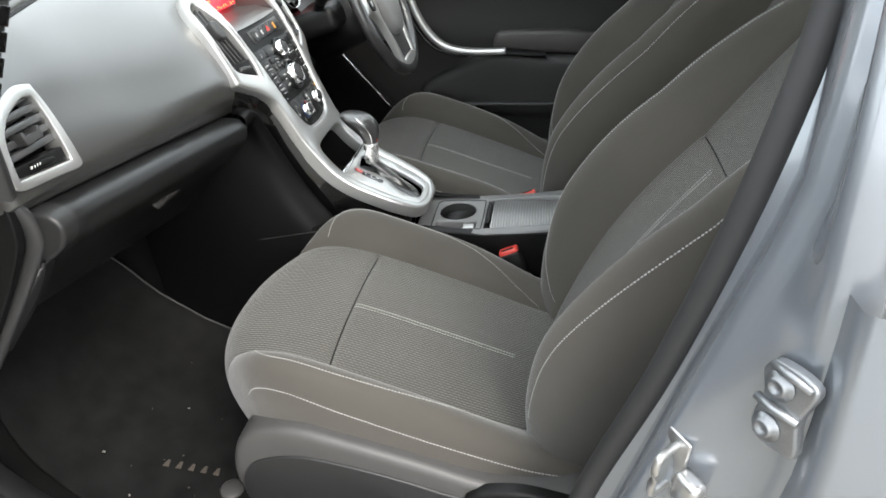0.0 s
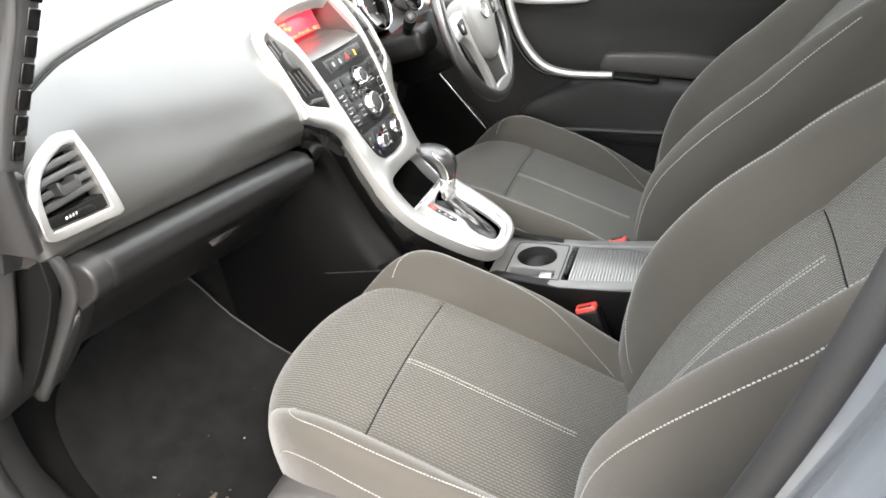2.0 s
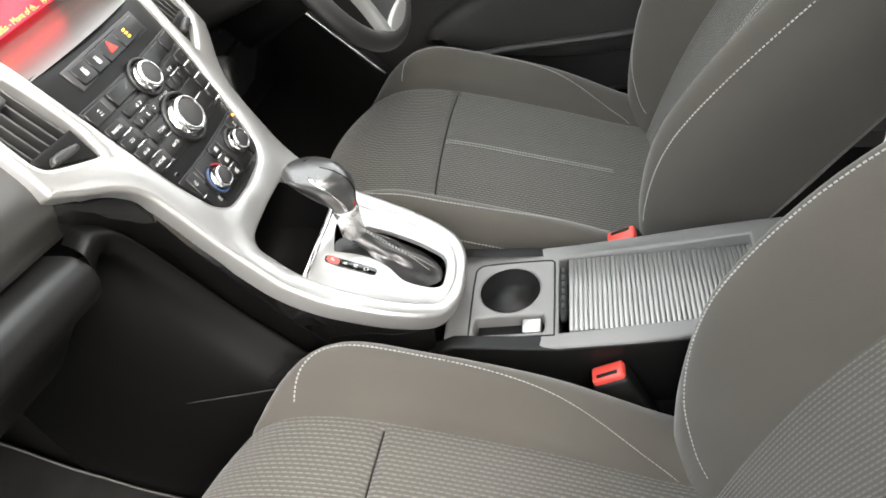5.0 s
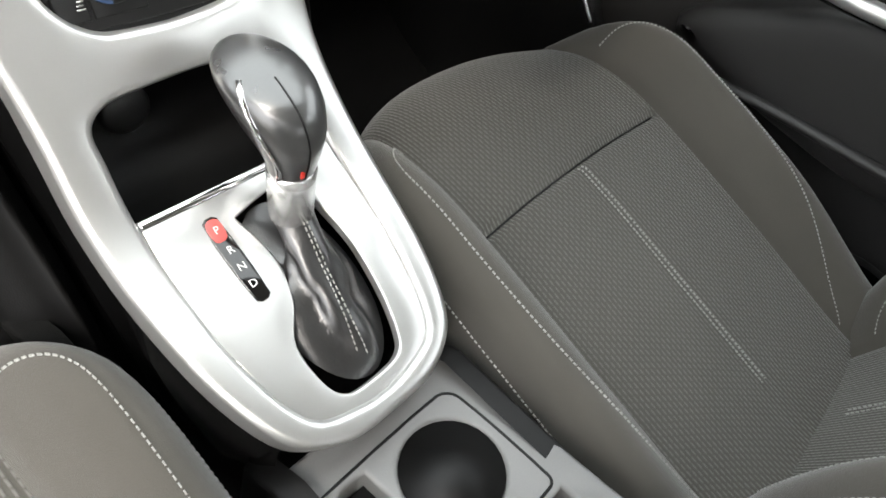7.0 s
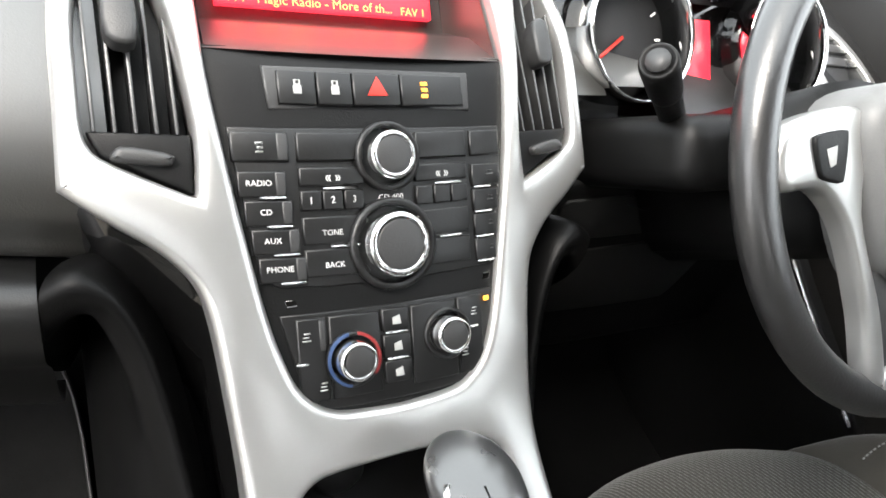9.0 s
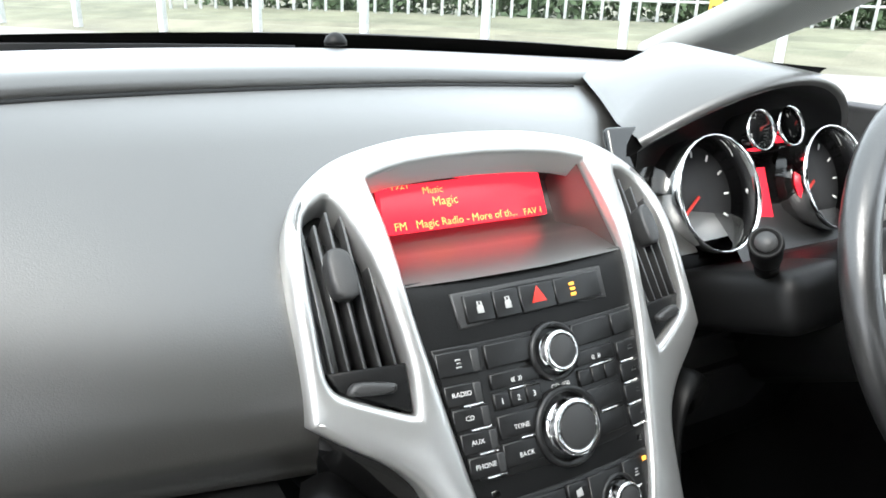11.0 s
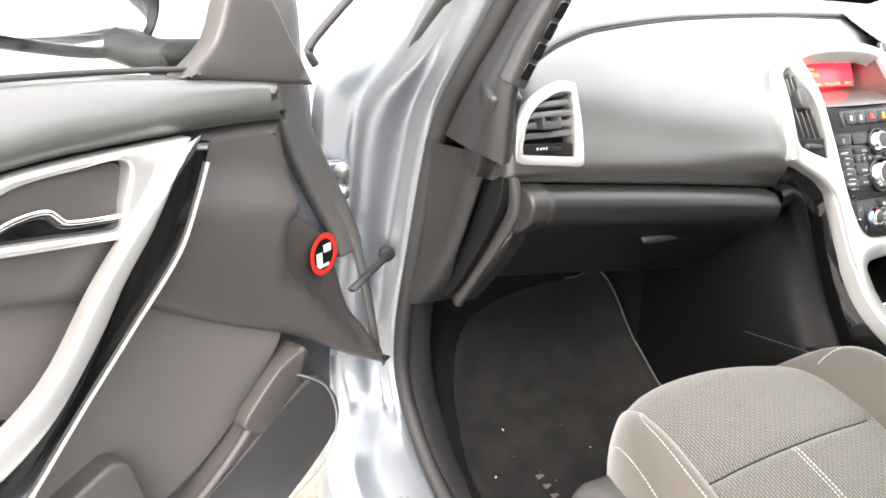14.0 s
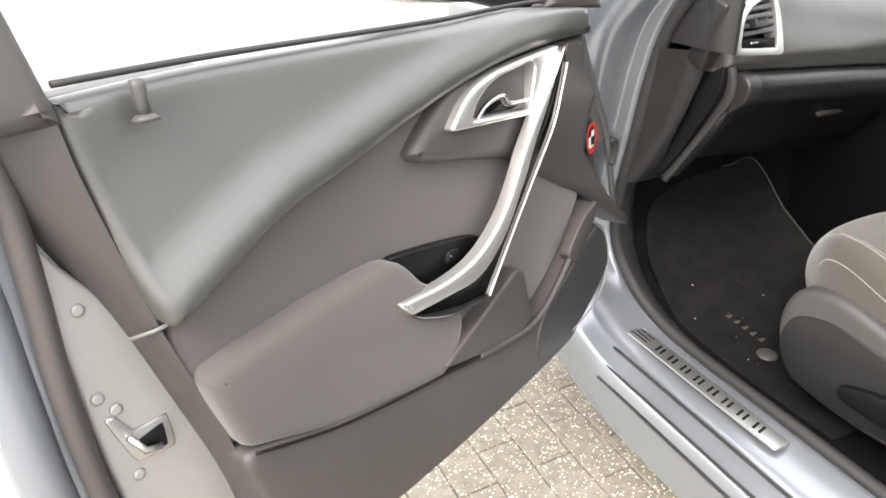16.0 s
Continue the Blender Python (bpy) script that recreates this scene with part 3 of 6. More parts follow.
part("catch", sheet(catch, (), lambda a, b, h: (a - .022, 1.592 - .7 * h - .6 * b, .779 - .72 * h + .8 * b), .014, .02, .003), TRIM, gb)

# end vent
def vent_map(a, b, h):
    t = .5
    lo, hi = 0.0, 1.0
    for _ in range(18):
        t = (lo + hi) / 2
        if face_at(a, t).z < b:
            lo = t
        else:
            hi = t
    return face_at(a, t, h)


venthole = smoothed([(-.582, 1.012), (-.582, 1.012), (-.60, 1.014), (-.635, 1.0), (-.656, .978), (-.665, .948), (-.664, .937), (-.664, .937), (-.582, .928), (-.582, .928)], 5)
vent = part("end_vent", sheet(ventrim, [venthole], vent_map, .006, .030, .0022), SILVER, dash, "air vent with a silver surround")
part("backing", sheet(inset(venthole if area2(venthole) > 0 else venthole[::-1], -.004), (), vent_map, -.034, .004, .001), DARK, vent)
for i in range(5):
    z = .957 + .0135 * i
    a0 = -.664 + max(0, (i - 2.2)) * .0125
    part("slat", sheet([(a0, z - .001), (-.582, z + .0005), (-.582, z + .0090), (a0, z + .0070)], (), vent_map, -.002, .020, .0012), VANE, vent)
part("slider", sheet([(-.637, .968), (-.609, .968), (-.608, .983), (-.612, .983), (-.614, .978), (-.632, .978), (-.634, .983), (-.638, .983)], (), vent_map, .012, .02, .0015), GREYPL, vent, "slider with two raised ends")
part("lower_plate", sheet([(-.663, .938), (-.583, .930), (-.583, .947), (-.663, .951)], (), vent_map, .001, .02, .001), DARK, vent)
part("thumb_wheel", sheet(smoothed([(-.64, .940), (-.605, .936), (-.605, .943), (-.64, .947)], 3), (), vent_map, .006, .01, .002), DARK, vent)
for i in range(4):
    part("mark", sheet([(-.644 + .0045 * i, .9420), (-.6425 + .0045 * i, .9420), (-.6415 + .0045 * i, .9450), (-.643 + .0045 * i, .9450)], (), vent_map, .0062, .002, .0003), WHITE, vent)
# the driver's end vent, a mirror of the other
def far_map(a, b, h):
    return vent_map(-a, b + .02, h)


fv = part("driver_vent", sheet([p for p in ventrim], [venthole], far_map, .006, .030, .0022), SILVER, dash, "air vent with a silver surround")
part("backing", sheet(venthole, (), far_map, .001, .004, .001), DARK, fv)
for i in range(5):
    z = .957 + .0135 * i
    a0 = -.664 + max(0, (i - 2.2)) * .0125
    part("slat", sheet([(a0, z - .001), (-.582, z + .0005), (-.582, z + .0090), (a0, z + .0070)], (), far_map, .004, .004, .0012), VANE, fv)
# speaker grille at the end of the top pad
oval = [np.array((-.585 + .055 * math.cos(2 * math.pi * i / 32) + .02 * math.sin(2 * math.pi * i / 32), 1.745 + .038 * math.sin(2 * math.pi * i / 32))) for i in range(32)]


def pad_map(a, b, h):
    ys, zs = lerp(a, SEAMT)
    yg, zg = glass_foot(a)
    f = (b - ys - .014) / (yg + .05 - ys - .014)
    return Vector((a, b, zs + .018 + (zg - zs - .018) * f + .012 * math.sin(math.pi * f) + h))


part("speaker_grille", sheet(oval, (), pad_map, .0025, .004, .001, .02), GREYPL, dash, "dark oval speaker grille")


# ---- centre fascia and console ----
# the fascia's profile, from its top edge down the console to its rear end: run, y, z
RUN = [(1.655, 1.078), (1.62, 1.066), (1.585, 1.045), (1.535, .990), (1.503, .925), (1.480, .862), (1.458, .801), (1.440, .751), (1.420, .715), (1.393, .680), (1.358, .652), (1.31, .625), (1.26, .598), (1.215, .573)]
RUNP = smoothed([np.array(p) for p in RUN], 10, closed=False)
RUNS = [0.0]
for a, b in zip(RUNP, RUNP[1:]):
    RUNS.append(RUNS[-1] + float(np.linalg.norm(b - a)))
S0 = RUNS[6 * 10]                      # zero at the climate controls
RUNT = [(S0 - s, p[0], p[1]) for s, p in zip(RUNS, RUNP)][::-1]


def fascia(a, s, h=0.0):
    """x, the way up the fascia from the climate controls, and the height over it."""
    y, z = lerp(s, RUNT)
    y2, z2 = lerp(s + .004, RUNT)
    y1, z1 = lerp(s - .004, RUNT)
    t = np.array([y2 - y1, z2 - z1])
    t /= np.linalg.norm(t) + 1e-9
    bow = .72 * a * a * ease(s, -.15, .05)
    return Vector((a, y - t[1] * h + bow, z + t[0] * h))


SEND = RUNT[0][0]
console = thing("centre_console", "silver and black centre console with radio, climate controls and gear gate", "centre console", at=(0, 1.4, .5))
outer = smoothed([(0, .318), (-.05, .315), (-.09, .305), (-.125, .290), (-.150, .271), (-.167, .248), (-.176, .222), (-.180, .185), (-.181, .145), (-.183, .100), (-.183, .100), (-.160, .083), (-.134, .065), (-.118, .046), (-.112, .026), (-.107, -.02), (-.103, -.08), (-.105, -.14), (-.103, -.20), (-.094, -.27), (-.075, SEND + .025), (-.04, SEND + .003), (0, SEND)], 5, closed=False)
outer = outer + [np.array((-p[0], p[1])) for p in outer[-2:0:-1]]
holeS = smoothed([(0, .289), (-.04, .287), (-.078, .281), (-.105, .271), (-.105, .271), (-.104, .23), (-.103, .18), (-.099, .14), (-.090, .08), (-.079, .02), (-.068, -.015), (-.056, -.030), (-.04, -.038), (0, -.041)], 5, closed=False)
holeS = holeS + [np.array((-p[0], p[1])) for p in holeS[-2:0:-1]]
holeV = smoothed([(-.139, .257), (-.158, .241), (-.166, .20), (-.168, .15), (-.167, .128), (-.160, .118), (-.114, .097), (-.114, .097), (-.112, .130), (-.116, .17), (-.122, .21), (-.130, .24)], 5)
holeVR = [np.array((-p[0], p[1])) for p in holeV]
holeP = smoothed([(0, -.074), (-.055, -.077), (-.072, -.088), (-.074, -.11), (-.076, -.15), (-.076, -.20), (-.072, -.26), (-.055, SEND + .032), (-.02, SEND + .018), (0, SEND + .016)], 5, closed=False)
holeP = holeP + [np.array((-p[0], p[1])) for p in holeP[-2:0:-1]]
part("silver_fascia", sheet(outer, [holeS, holeV, holeVR, holeP], fascia, .010, .028, .006, .016), SILVER, console, "satin silver painted surround")

# skirt that meets the dashboard's face, dark to paint the shadow line there
lft = [p for p in outer if p[1] > .098 and p[0] <= 0][::-1]
rgt = [p for p in outer if p[1] > .098 and p[0] > 0][::-1]
part("fascia_shadow_skirt", loft([[fascia(p[0] * .988, .1 + (p[1] - .1) * .985, h) for h in (.004, -.02, -.05, -.08)] for p in lft + rgt]), DEEP, console, "dark skirt painting the shadow line round the fascia")

# gloss black flanks
def flank(sg):
    rows = []
    for i in range(41):
        f = i / 40
        s = .10 + (SEND + .03 - .10) * f
        xo = lerp(s, [(SEND, .05), (SEND + .04, .08), (-.27, .092), (-.20, .100), (-.08, .101), (-.02, .105), (.04, .111), (.063, .126), (.08, .158), (.11, .178)])
        top = fascia(sg * xo, s, -.008)
        drop = .04 + .12 * ease(f, .0, .35) - .06 * ease(f, .6, 1)
        rows.append([top, top + Vector((sg * .004, .004, -drop * .3)), top + Vector((sg * .002, .012, -drop * .7)), top + Vector((-sg * .004, .03, -drop - .04))])
    return loft(rows)


PANEL_EDGE = smoothed([(.197, 1.503, .838), (.180, 1.497, .846), (.160, 1.493, .834), (.145, 1.488, .800), (.133, 1.472, .742), (.124, 1.445, .672), (.120, 1.41, .61), (.120, 1.37, .545), (.120, 1.33, .47), (.120, 1.30, .40), (.120, 1.29, .30)], 5, closed=False)


def tunnel_panel(sg):
    """The padded side of the tunnel: a rolled rear edge that turns down out of the glovebox roll, then a flat side."""
    rows = []
    for i, (x, y, z) in enumerate(PANEL_EDGE):
        f = ease(i, 0, 14)
        deep = .150 + .020 * ease(y + .3, 1.35, 1.6)
        top = .004 * (1 - f)
        pts = [(x - .012, y + .030, z + .004 + top), (x - .004, y + .010, z + .004 + top), (x, y, z), (x + .007 * f, y + .004, z - .016 * (1 - f) - .004), (x + .015 * f, y + .014, z - .030 * (1 - f) - .006), (max(x + .010, deep - .012), y + .040, z - .05 * (1 - f) - .008),
               (max(x, deep), y + .09, z - .09 * (1 - f) - .01), (max(x - .01, deep + .008), y + .17, z - .13 * (1 - f) - .01), (max(x - .02, deep + .012), 1.80, z - .16 * (1 - f))]
        rows.append([Vector((sg * p[0], p[1], p[2])) for p in smoothed(pts, 3, closed=False)])
    return loft(rows)


for sg in (-1, 1):
    part("flank", flank(sg), PIANO, console, "gloss black side strip")
    part("side_panel", tunnel_panel(sg), SIDE, console, "black soft side panel with a rolled edge")
    part("carpet_panel", sheet(smoothed([(1.36, .588), (1.575, .566), (1.79, .545), (1.79, .31), (1.79, .31), (1.29, .31), (1.29, .31), (1.29, .45)], 4), (), lambda a, b, h: (sg * (.125 + h + .025 * ease(a, 1.35, 1.6)), a, b), .025, .02, .004, .05), CARPET, console, "carpeted lower side")

# control panel inside the fascia
scr = smoothed([(0, .292), (-.06, .29), (-.104, .272), (-.110, .22), (-.108, .17), (-.098, .09), (-.084, .01), (-.074, -.028), (-.056, -.046), (0, -.05)], 5, closed=False)
scr = scr + [np.array((-p[0], p[1])) for p in scr[-2:0:-1]]
low_ = [p for p in scr if p[1] < .182]
low_ = [np.array((-.1075, .186))] + [p for p in low_ if p[0] <= 0] + [p for p in low_ if p[0] > 0] + [np.array((.1075, .186))]
part("control_panel", sheet(low_, (), fascia, .002, .02, .001, .02), DARK, console, "dark grey control panel")
# shelf and hood round the display
rows = []
for i in range(25):
    a = -.104 + .208 * i / 24
    k = 1 - (a / .104) ** 2
    p0, p1 = fascia(a, .184, .0025), Vector((a * .95, 1.612, .984))
    top = fascia(a, .272 + .020 * k, .004)
    back = Vector((a * .95, 1.640, 1.044 + .008 * k))
    rows.append([p0, p0.lerp(p1, .5) + Vector((0, 0, .006)), p1, back, back.lerp(top, .5) + Vector((0, 0, .006)), top])
part("display_hood", loft(rows), SOFT, console, "dark grey hood round the display")
for sg in (-1, 1):
    pts = [fascia(sg * .101, .187), Vector((sg * .099, 1.612, .984)), Vector((sg * .099, 1.640, 1.046)), fascia(sg * .102, .276)]
    bm = bmesh.new()
    bm.faces.new([bm.verts.new(p) for p in pts])
    part("hood_cheek", bm, SOFT, console)
def screen_map(a, b, h):
    return Vector((a, 1.608 + .38 * b - .93 * h, .995 + .925 * b + .38 * h))


disp = part("display", sheet([(-.080, -.002), (.084, -.002), (.084, .043), (-.080, .043)], (), screen_map, .003, .006, .001), SCREEN, console, "lit red display")


def words(text, size, fmap, at, material, parent, name="lettering", align="CENTER", extr=.0004, fit_to=0.0):
    """Lettering as a mesh, laid on a surface."""
    cu = bpy.data.curves.new(name, "FONT")
    cu.body, cu.size, cu.align_x, cu.align_y, cu.resolution_u = text, size, align, "CENTER", 2
    tmp = new(name, cu)
    dg = bpy.context.evaluated_depsgraph_get()
    me = bpy.data.meshes.new_from_object(tmp.evaluated_get(dg))
    bpy.data.objects.remove(tmp)
    bpy.data.curves.remove(cu)
    bm = bmesh.new()
    bm.from_mesh(me)
    bpy.data.meshes.remove(me)
    if fit_to:
        k = fit_to / max(v.co.x for v in bm.verts)
        for v in bm.verts:
            v.co.x *= k
    for v in bm.verts:
        v.co = Vector(fmap(at[0] + v.co.x, at[1] + v.co.y, extr))
    return part(name, bm, material, parent, smooth=False)


sm = lambda h: (lambda a, b, e: screen_map(a, b, .003 + e))
words("Magic Radio - More of th...", .0095, sm(0), (-.052, .003), SCREENTXT, disp, "display_text", "LEFT", fit_to=.102)
words("FM", .0095, sm(0), (-.066, .003), SCREENTXT, disp, "display_text")
words("FAV 1", .0085, sm(0), (.068, .002), SCREENTXT, disp, "display_text")
words("Magic", .011, sm(0), (-.02, .021), SCREENTXT, disp, "display_text")
words("Music", .0085, sm(0), (-.03, .031), SCREENTXT, disp, "display_text")
words("1921", .009, sm(0), (-.060, .037), SCREENTXT, disp, "display_text")

# centre vents
for sg, hole in ((-1, holeV), (1, holeVR)):
    big = inset([np.array(p) for p in (hole if area2(hole) > 0 else hole[::-1])], -.004)
    v = part("centre_vent", sheet(big, (), fascia, -.020, .004, .001, .03), DARK, console, "black air vent with upright slats")
    for i in range(5):
        a = sg * (.120 + .0105 * i)
        top_s = .255 - .004 * i * i * .5
        part("slat", sheet([(a - .001, .133), (a + .001, .133), (a + .001, top_s), (a - .001, top_s)], (), fascia, .003, .022, .0005), VANE, v)
    part("lower_plate", sheet([(sg * .166, .133), (sg * .113, .133), (sg * .114, .099), (sg * .160, .120)], (), fascia, .003, .02, .002), DARK, v)
    part("thumb_wheel", sheet(smoothed([(sg * .155, .117), (sg * .126, .115), (sg * .124, .121), (sg * .150, .125)], 4), (), fascia, .009, .008, .003), GREYPL, v)
    part("slider", sheet(smoothed([(sg * .152, .184), (sg * .137, .182), (sg * .137, .211), (sg * .151, .213)], 3), (), fascia, .012, .015, .003), GREYPL, v)

# buttons
def button(name, a0, s0, a1, s1, h=.0055, parent=None, material=None, label=""):
    return part(name, sheet([(a0, s0), (a1, s0), (a1, s1), (a0, s1)], (), fascia, h, .006, .0012), material or DARK, parent or console, label)


BTN = mat("button_black", (0.0075, 0.0075, 0.0075), 0.36, grain=0.2)
hz = part("switch_strip", sheet([(-.069, .149), (.070, .149), (.071, .175), (-.071, .175)], (), fascia, .004, .004, .0015), GREYPL, console, "grey surround with four switches")
for i, (a0, a1) in enumerate(((-.063, -.040), (-.039, -.017), (-.016, .016), (.017, .064))):
    b = button("switch", a0, .152, a1, .172, .006, hz, BTN)
    c = (a0 + a1) / 2
    if i == 2:
        part("triangle", sheet([(c - .007, .158), (c + .007, .158), (c, .170)], (), fascia, .0068, .001, .0002), RED, b)
    elif i < 2:
        part("lock_mark", join(sheet([(c - .0025, .158), (c + .0025, .158), (c + .0025, .163), (c - .0025, .163)], (), fascia, .0068, .001, .0002), sheet([(c - .0019, .163), (c + .0019, .163), (c + .0019, .1665), (c - .0019, .1665)], [[(c - .001, .164), (c + .001, .164), (c + .001, .166), (c - .001, .166)]], fascia, .0068, .001, .0001)), DIMPRINT, b)
    else:
        for k_ in range(3):
            part("warning_mark", sheet([(.0315 + .0008 * (k_ % 2), .1570 + .0040 * k_), (.0360, .1570 + .0040 * k_), (.0360, .1592 + .0040 * k_), (.0315, .1592 + .0040 * k_)], (), fascia, .0068, .001, .0002), ORANGE, b)
part("radio_plate", sheet(smoothed([(-.094, .138), (-.094, .138), (.094, .138), (.094, .138), (.090, .056), (.078, .042), (-.070, .042), (-.082, .055)], 4), (), fascia, .0035, .003, .001), BTN, console, "black radio panel")
for r in range(4):
    s1 = .112 - .0172 * r
    la = -.091 + .0028 * r
    b = button("radio_button", la, s1 - .015, la + .028, s1, parent=console, material=BTN)
    words(("RADIO", "CD", "AUX", "PHONE")[r], .0049, lambda a, s, e: fascia(a, s, .0056 + e), (la + .012, s1 - .007), WHITE, b)
    button("button_edge", la + .012, s1 - .0162, la + .028, s1 - .0150, .0062, b, CHROME)
    button("button_edge", .068, s1 - .0162, .083, s1 - .0150, .0062, console, CHROME)
    # paler strip paints the reflection along the button's bevel
    button("bevel_glint", la + .0215, s1 - .0145, la + .0278, s1 - .0004, .0059, b, GREYPL)
    rb = button("radio_button", .067, s1 - .015, .0905 - .002 * r, s1, parent=console, material=BTN)
    button("label_bar", .078, s1 - .0088, .0855 - .001 * r, s1 - .0066, .0058, rb, GREYPL)
    button("label_bar", .079, s1 - .0058, .0850 - .001 * r, s1 - .0044, .0058, rb, GREYPL)
tb = button("radio_button", -.093, .118, -.060, .135, material=BTN)
# painted bevel reflection of the top button
button("bevel_glint", -.067, .1185, -.0605, .1345, .0059, tb, GREYPL)
for q_ in range(3):
    button("traction_mark", -.0795 + .001 * (q_ % 2), .1225 + .0026 * q_, -.0745, .1243 + .0026 * q_, .0058, tb, DIMPRINT)
button("radio_button", -.055, .118, -.014, .135, material=BTN)
button("radio_button", .024, .118, .063, .135, material=BTN)
button("radio_button", .067, .118, .092, .135, material=BTN)
for sg in (-1, 1):
    a0, a1 = (-.055, -.014) if sg < 0 else (.022, .062)
    b = button("seek_button", a0, .103, a1, .114, material=BTN)
    words("\u00ab \u00bb", .008, lambda a, s, e: fascia(a, s, .0056 + e), ((a0 + a1) / 2, .108), WHITE, b)
    button("button_edge", a0 + .014, .1005, a1 - .004, .1017, .0062, console, CHROME)
    for i in range(3):
        b = button("preset_button", a0 + .0137 * i, .088, a0 + .0137 * i + .0127, .100, material=BTN)
        if sg < 0:
            words(str(i + 1), .006, lambda a, s, e: fascia(a, s, .0056 + e), (a0 + .0137 * i + .006, .094), WHITE, b)
    b1 = button("radio_button", a0, .067, a1, .084, material=BTN)
    b2 = button("radio_button", a0, .047, a1, .064, material=BTN)
    button("button_edge", (a0 + a1) / 2 - .004, .0648, (a0 + a1) / 2 + .014, .0660, .0062, console, CHROME)
    if sg < 0:
        words("TONE", .0049, lambda a, s, e: fascia(a, s, .0056 + e), (a0 + .018, .074), WHITE, b1)
        words("BACK", .0049, lambda a, s, e: fascia(a, s, .0056 + e), (a0 + .018, .054), WHITE, b2)
words("CD 400", .0055, lambda a, s, e: fascia(a, s, .0036 + e), (.004, .094), WHITE, console)
part("disc_slot", sheet([(-.068, .029), (.078, .031), (.079, .036), (-.069, .034)], (), fascia, .0025, .002, .0005), PIANO, console)
part("climate_plate", sheet(smoothed([(-.073, .025), (-.073, .025), (.080, .025), (.080, .025), (.068, -.024), (.050, -.036), (-.045, -.036), (-.060, -.026)], 4), (), fascia, .0035, .003, .001), BTN, console, "black climate control panel")
for a0, a1 in ((-.070, -.046), (-.044, -.011), (.012, .046), (.048, .072)):
    button("climate_panel", a0 + .006 * (a0 < -.05), -.030, a1 - .004 * (a1 > .06), .022, material=BTN)
for i in range(3):
    b = button("mode_button", -.009, .008 - .017 * i, .010, .0225 - .017 * i, .0062, material=BTN)
    part("seat_mark", sheet([(-.002, .012 - .017 * i), (.004, .012 - .017 * i), (.003, .018 - .017 * i), (-.002, .0165 - .017 * i)], (), fascia, .0068, .001, .0002), DIMPRINT, b)
for i in range(2):
    button("button_edge", -.007, .0062 - .017 * i, .009, .0076 - .017 * i, .0066, console, CHROME)
for a, s in ((-.0585, .008), (-.0500, -.0235), (.0610, .0085), (.0520, -.0180)):
    for q_ in range(3):
        button("symbol", a - .0028 + .0006 * q_, s + .0022 * q_, a + .0028 - .0008 * (q_ == 1), s + .0013 + .0022 * q_, .0060, console, DIMPRINT)
# likewise a painted reflection, on the climate panel's edge
button("panel_glint", -.0505, .0015, -.0465, .0205, .0060, console, GREYPL)
for a, s in ((-.066, -.006), (.056, .0005)):
    button("button_edge", a, s, a + .008, s + .0012, .0066, console, CHROME)
part("warning_light", sheet([(.070, .017), (.074, .017), (.074, .020), (.070, .020)], (), fascia, .0062, .001, .0002), ORANGE, console)


def knob(a, s, r, high, base=None):
    c = fascia(a, s, 0)
    nrm = (fascia(a, s, .01) - c).normalized()
    m = Matrix.Translation(c) @ nrm.to_track_quat("Z", "Y").to_matrix().to_4x4()
    k = part("knob", lathe([(0, .002), (r * 1.16, .002), (r * 1.16, .005), (r * 1.02, .006), (r, high - .003), (r * .96, high - .001), (r * .80, high), (r * .78, high - .0015), (0, high - .0012)], m), CHROME, console, "chrome-rimmed rotary knob")
    part("cap", lathe([(0, high - .0022), (r * .79, high - .0022), (r * .79, high - .0008), (r * .7, high - .0003), (0, high)], m), GREYPL, k)
    if base:
        part("ring", lathe([(r * 1.2, .002), (r * 1.45, .002), (r * 1.42, .0075), (r * 1.25, .0085), (r * 1.2, .002)], m), BTN, k)
    return k


knob(.003, .120, .0155, .017, True)
knob(.003, .064, .021, .018, True)
tk = knob(-.030, -.006, .0125, .018, True)
COLD, WARM = mat("blue_print", (0.03, 0.06, 0.14), 0.45), mat("dark_red_print", (0.22, 0.02, 0.02), 0.45)
for nm_, m_, a0, a1 in (("cold_arc", COLD, 100, 260), ("warm_arc", WARM, -40, 80)):
    ar = [np.array((-.030 + r_ * math.cos(math.radians(a0 + (a1 - a0) * q_ / 14)), -.006 + r_ * math.sin(math.radians(a0 + (a1 - a0) * q_ / 14)))) for r_, od in ((.0176, 1), (.0155, -1)) for q_ in (range(15) if od > 0 else range(14, -1, -1))]
    part(nm_, sheet(ar, (), fascia, .0092, .002, .0003), m_, tk)
knob(.038, .0, .0125, .018, True)

# gear gate, tray and lever
rows = []
for i in range(15):
    a = -.078 + .156 * i / 14
    rows.append([fascia(a, -.070, -.004), Vector((a, 1.50, .70)), Vector((a, 1.49, .635)), Vector((a, 1.395, .618)), fascia(a, -.158, -.002)])
part("tray", loft(rows), DARK, console, "black open tray")
for sg in (-1, 1):
    bm = bmesh.new()
    bm.faces.new([bm.verts.new(p) for p in (fascia(sg * .077, -.070, -.004), Vector((sg * .077, 1.50, .70)), Vector((sg * .077, 1.49, .635)), Vector((sg * .077, 1.395, .618)), fascia(sg * .077, -.158, -.002), fascia(sg * .077, -.11, -.004))])
    part("tray_side", bm, DARK, console)
part("socket", lathe([(0, 0), (.020, 0), (.020, .006), (.016, .009), (0, .0095)], Matrix.Translation((-.02, 1.495, .675)) @ pose(0, 0, 0, 90, 0, 0)), GREYPL, console)
plate = smoothed([(-.076, -.155), (-.076, -.155), (-.078, -.21), (-.072, -.265), (-.056, SEND + .030), (0, SEND + .014), (.056, SEND + .030), (.072, -.265), (.078, -.21), (.076, -.155), (.076, -.155)], 5)
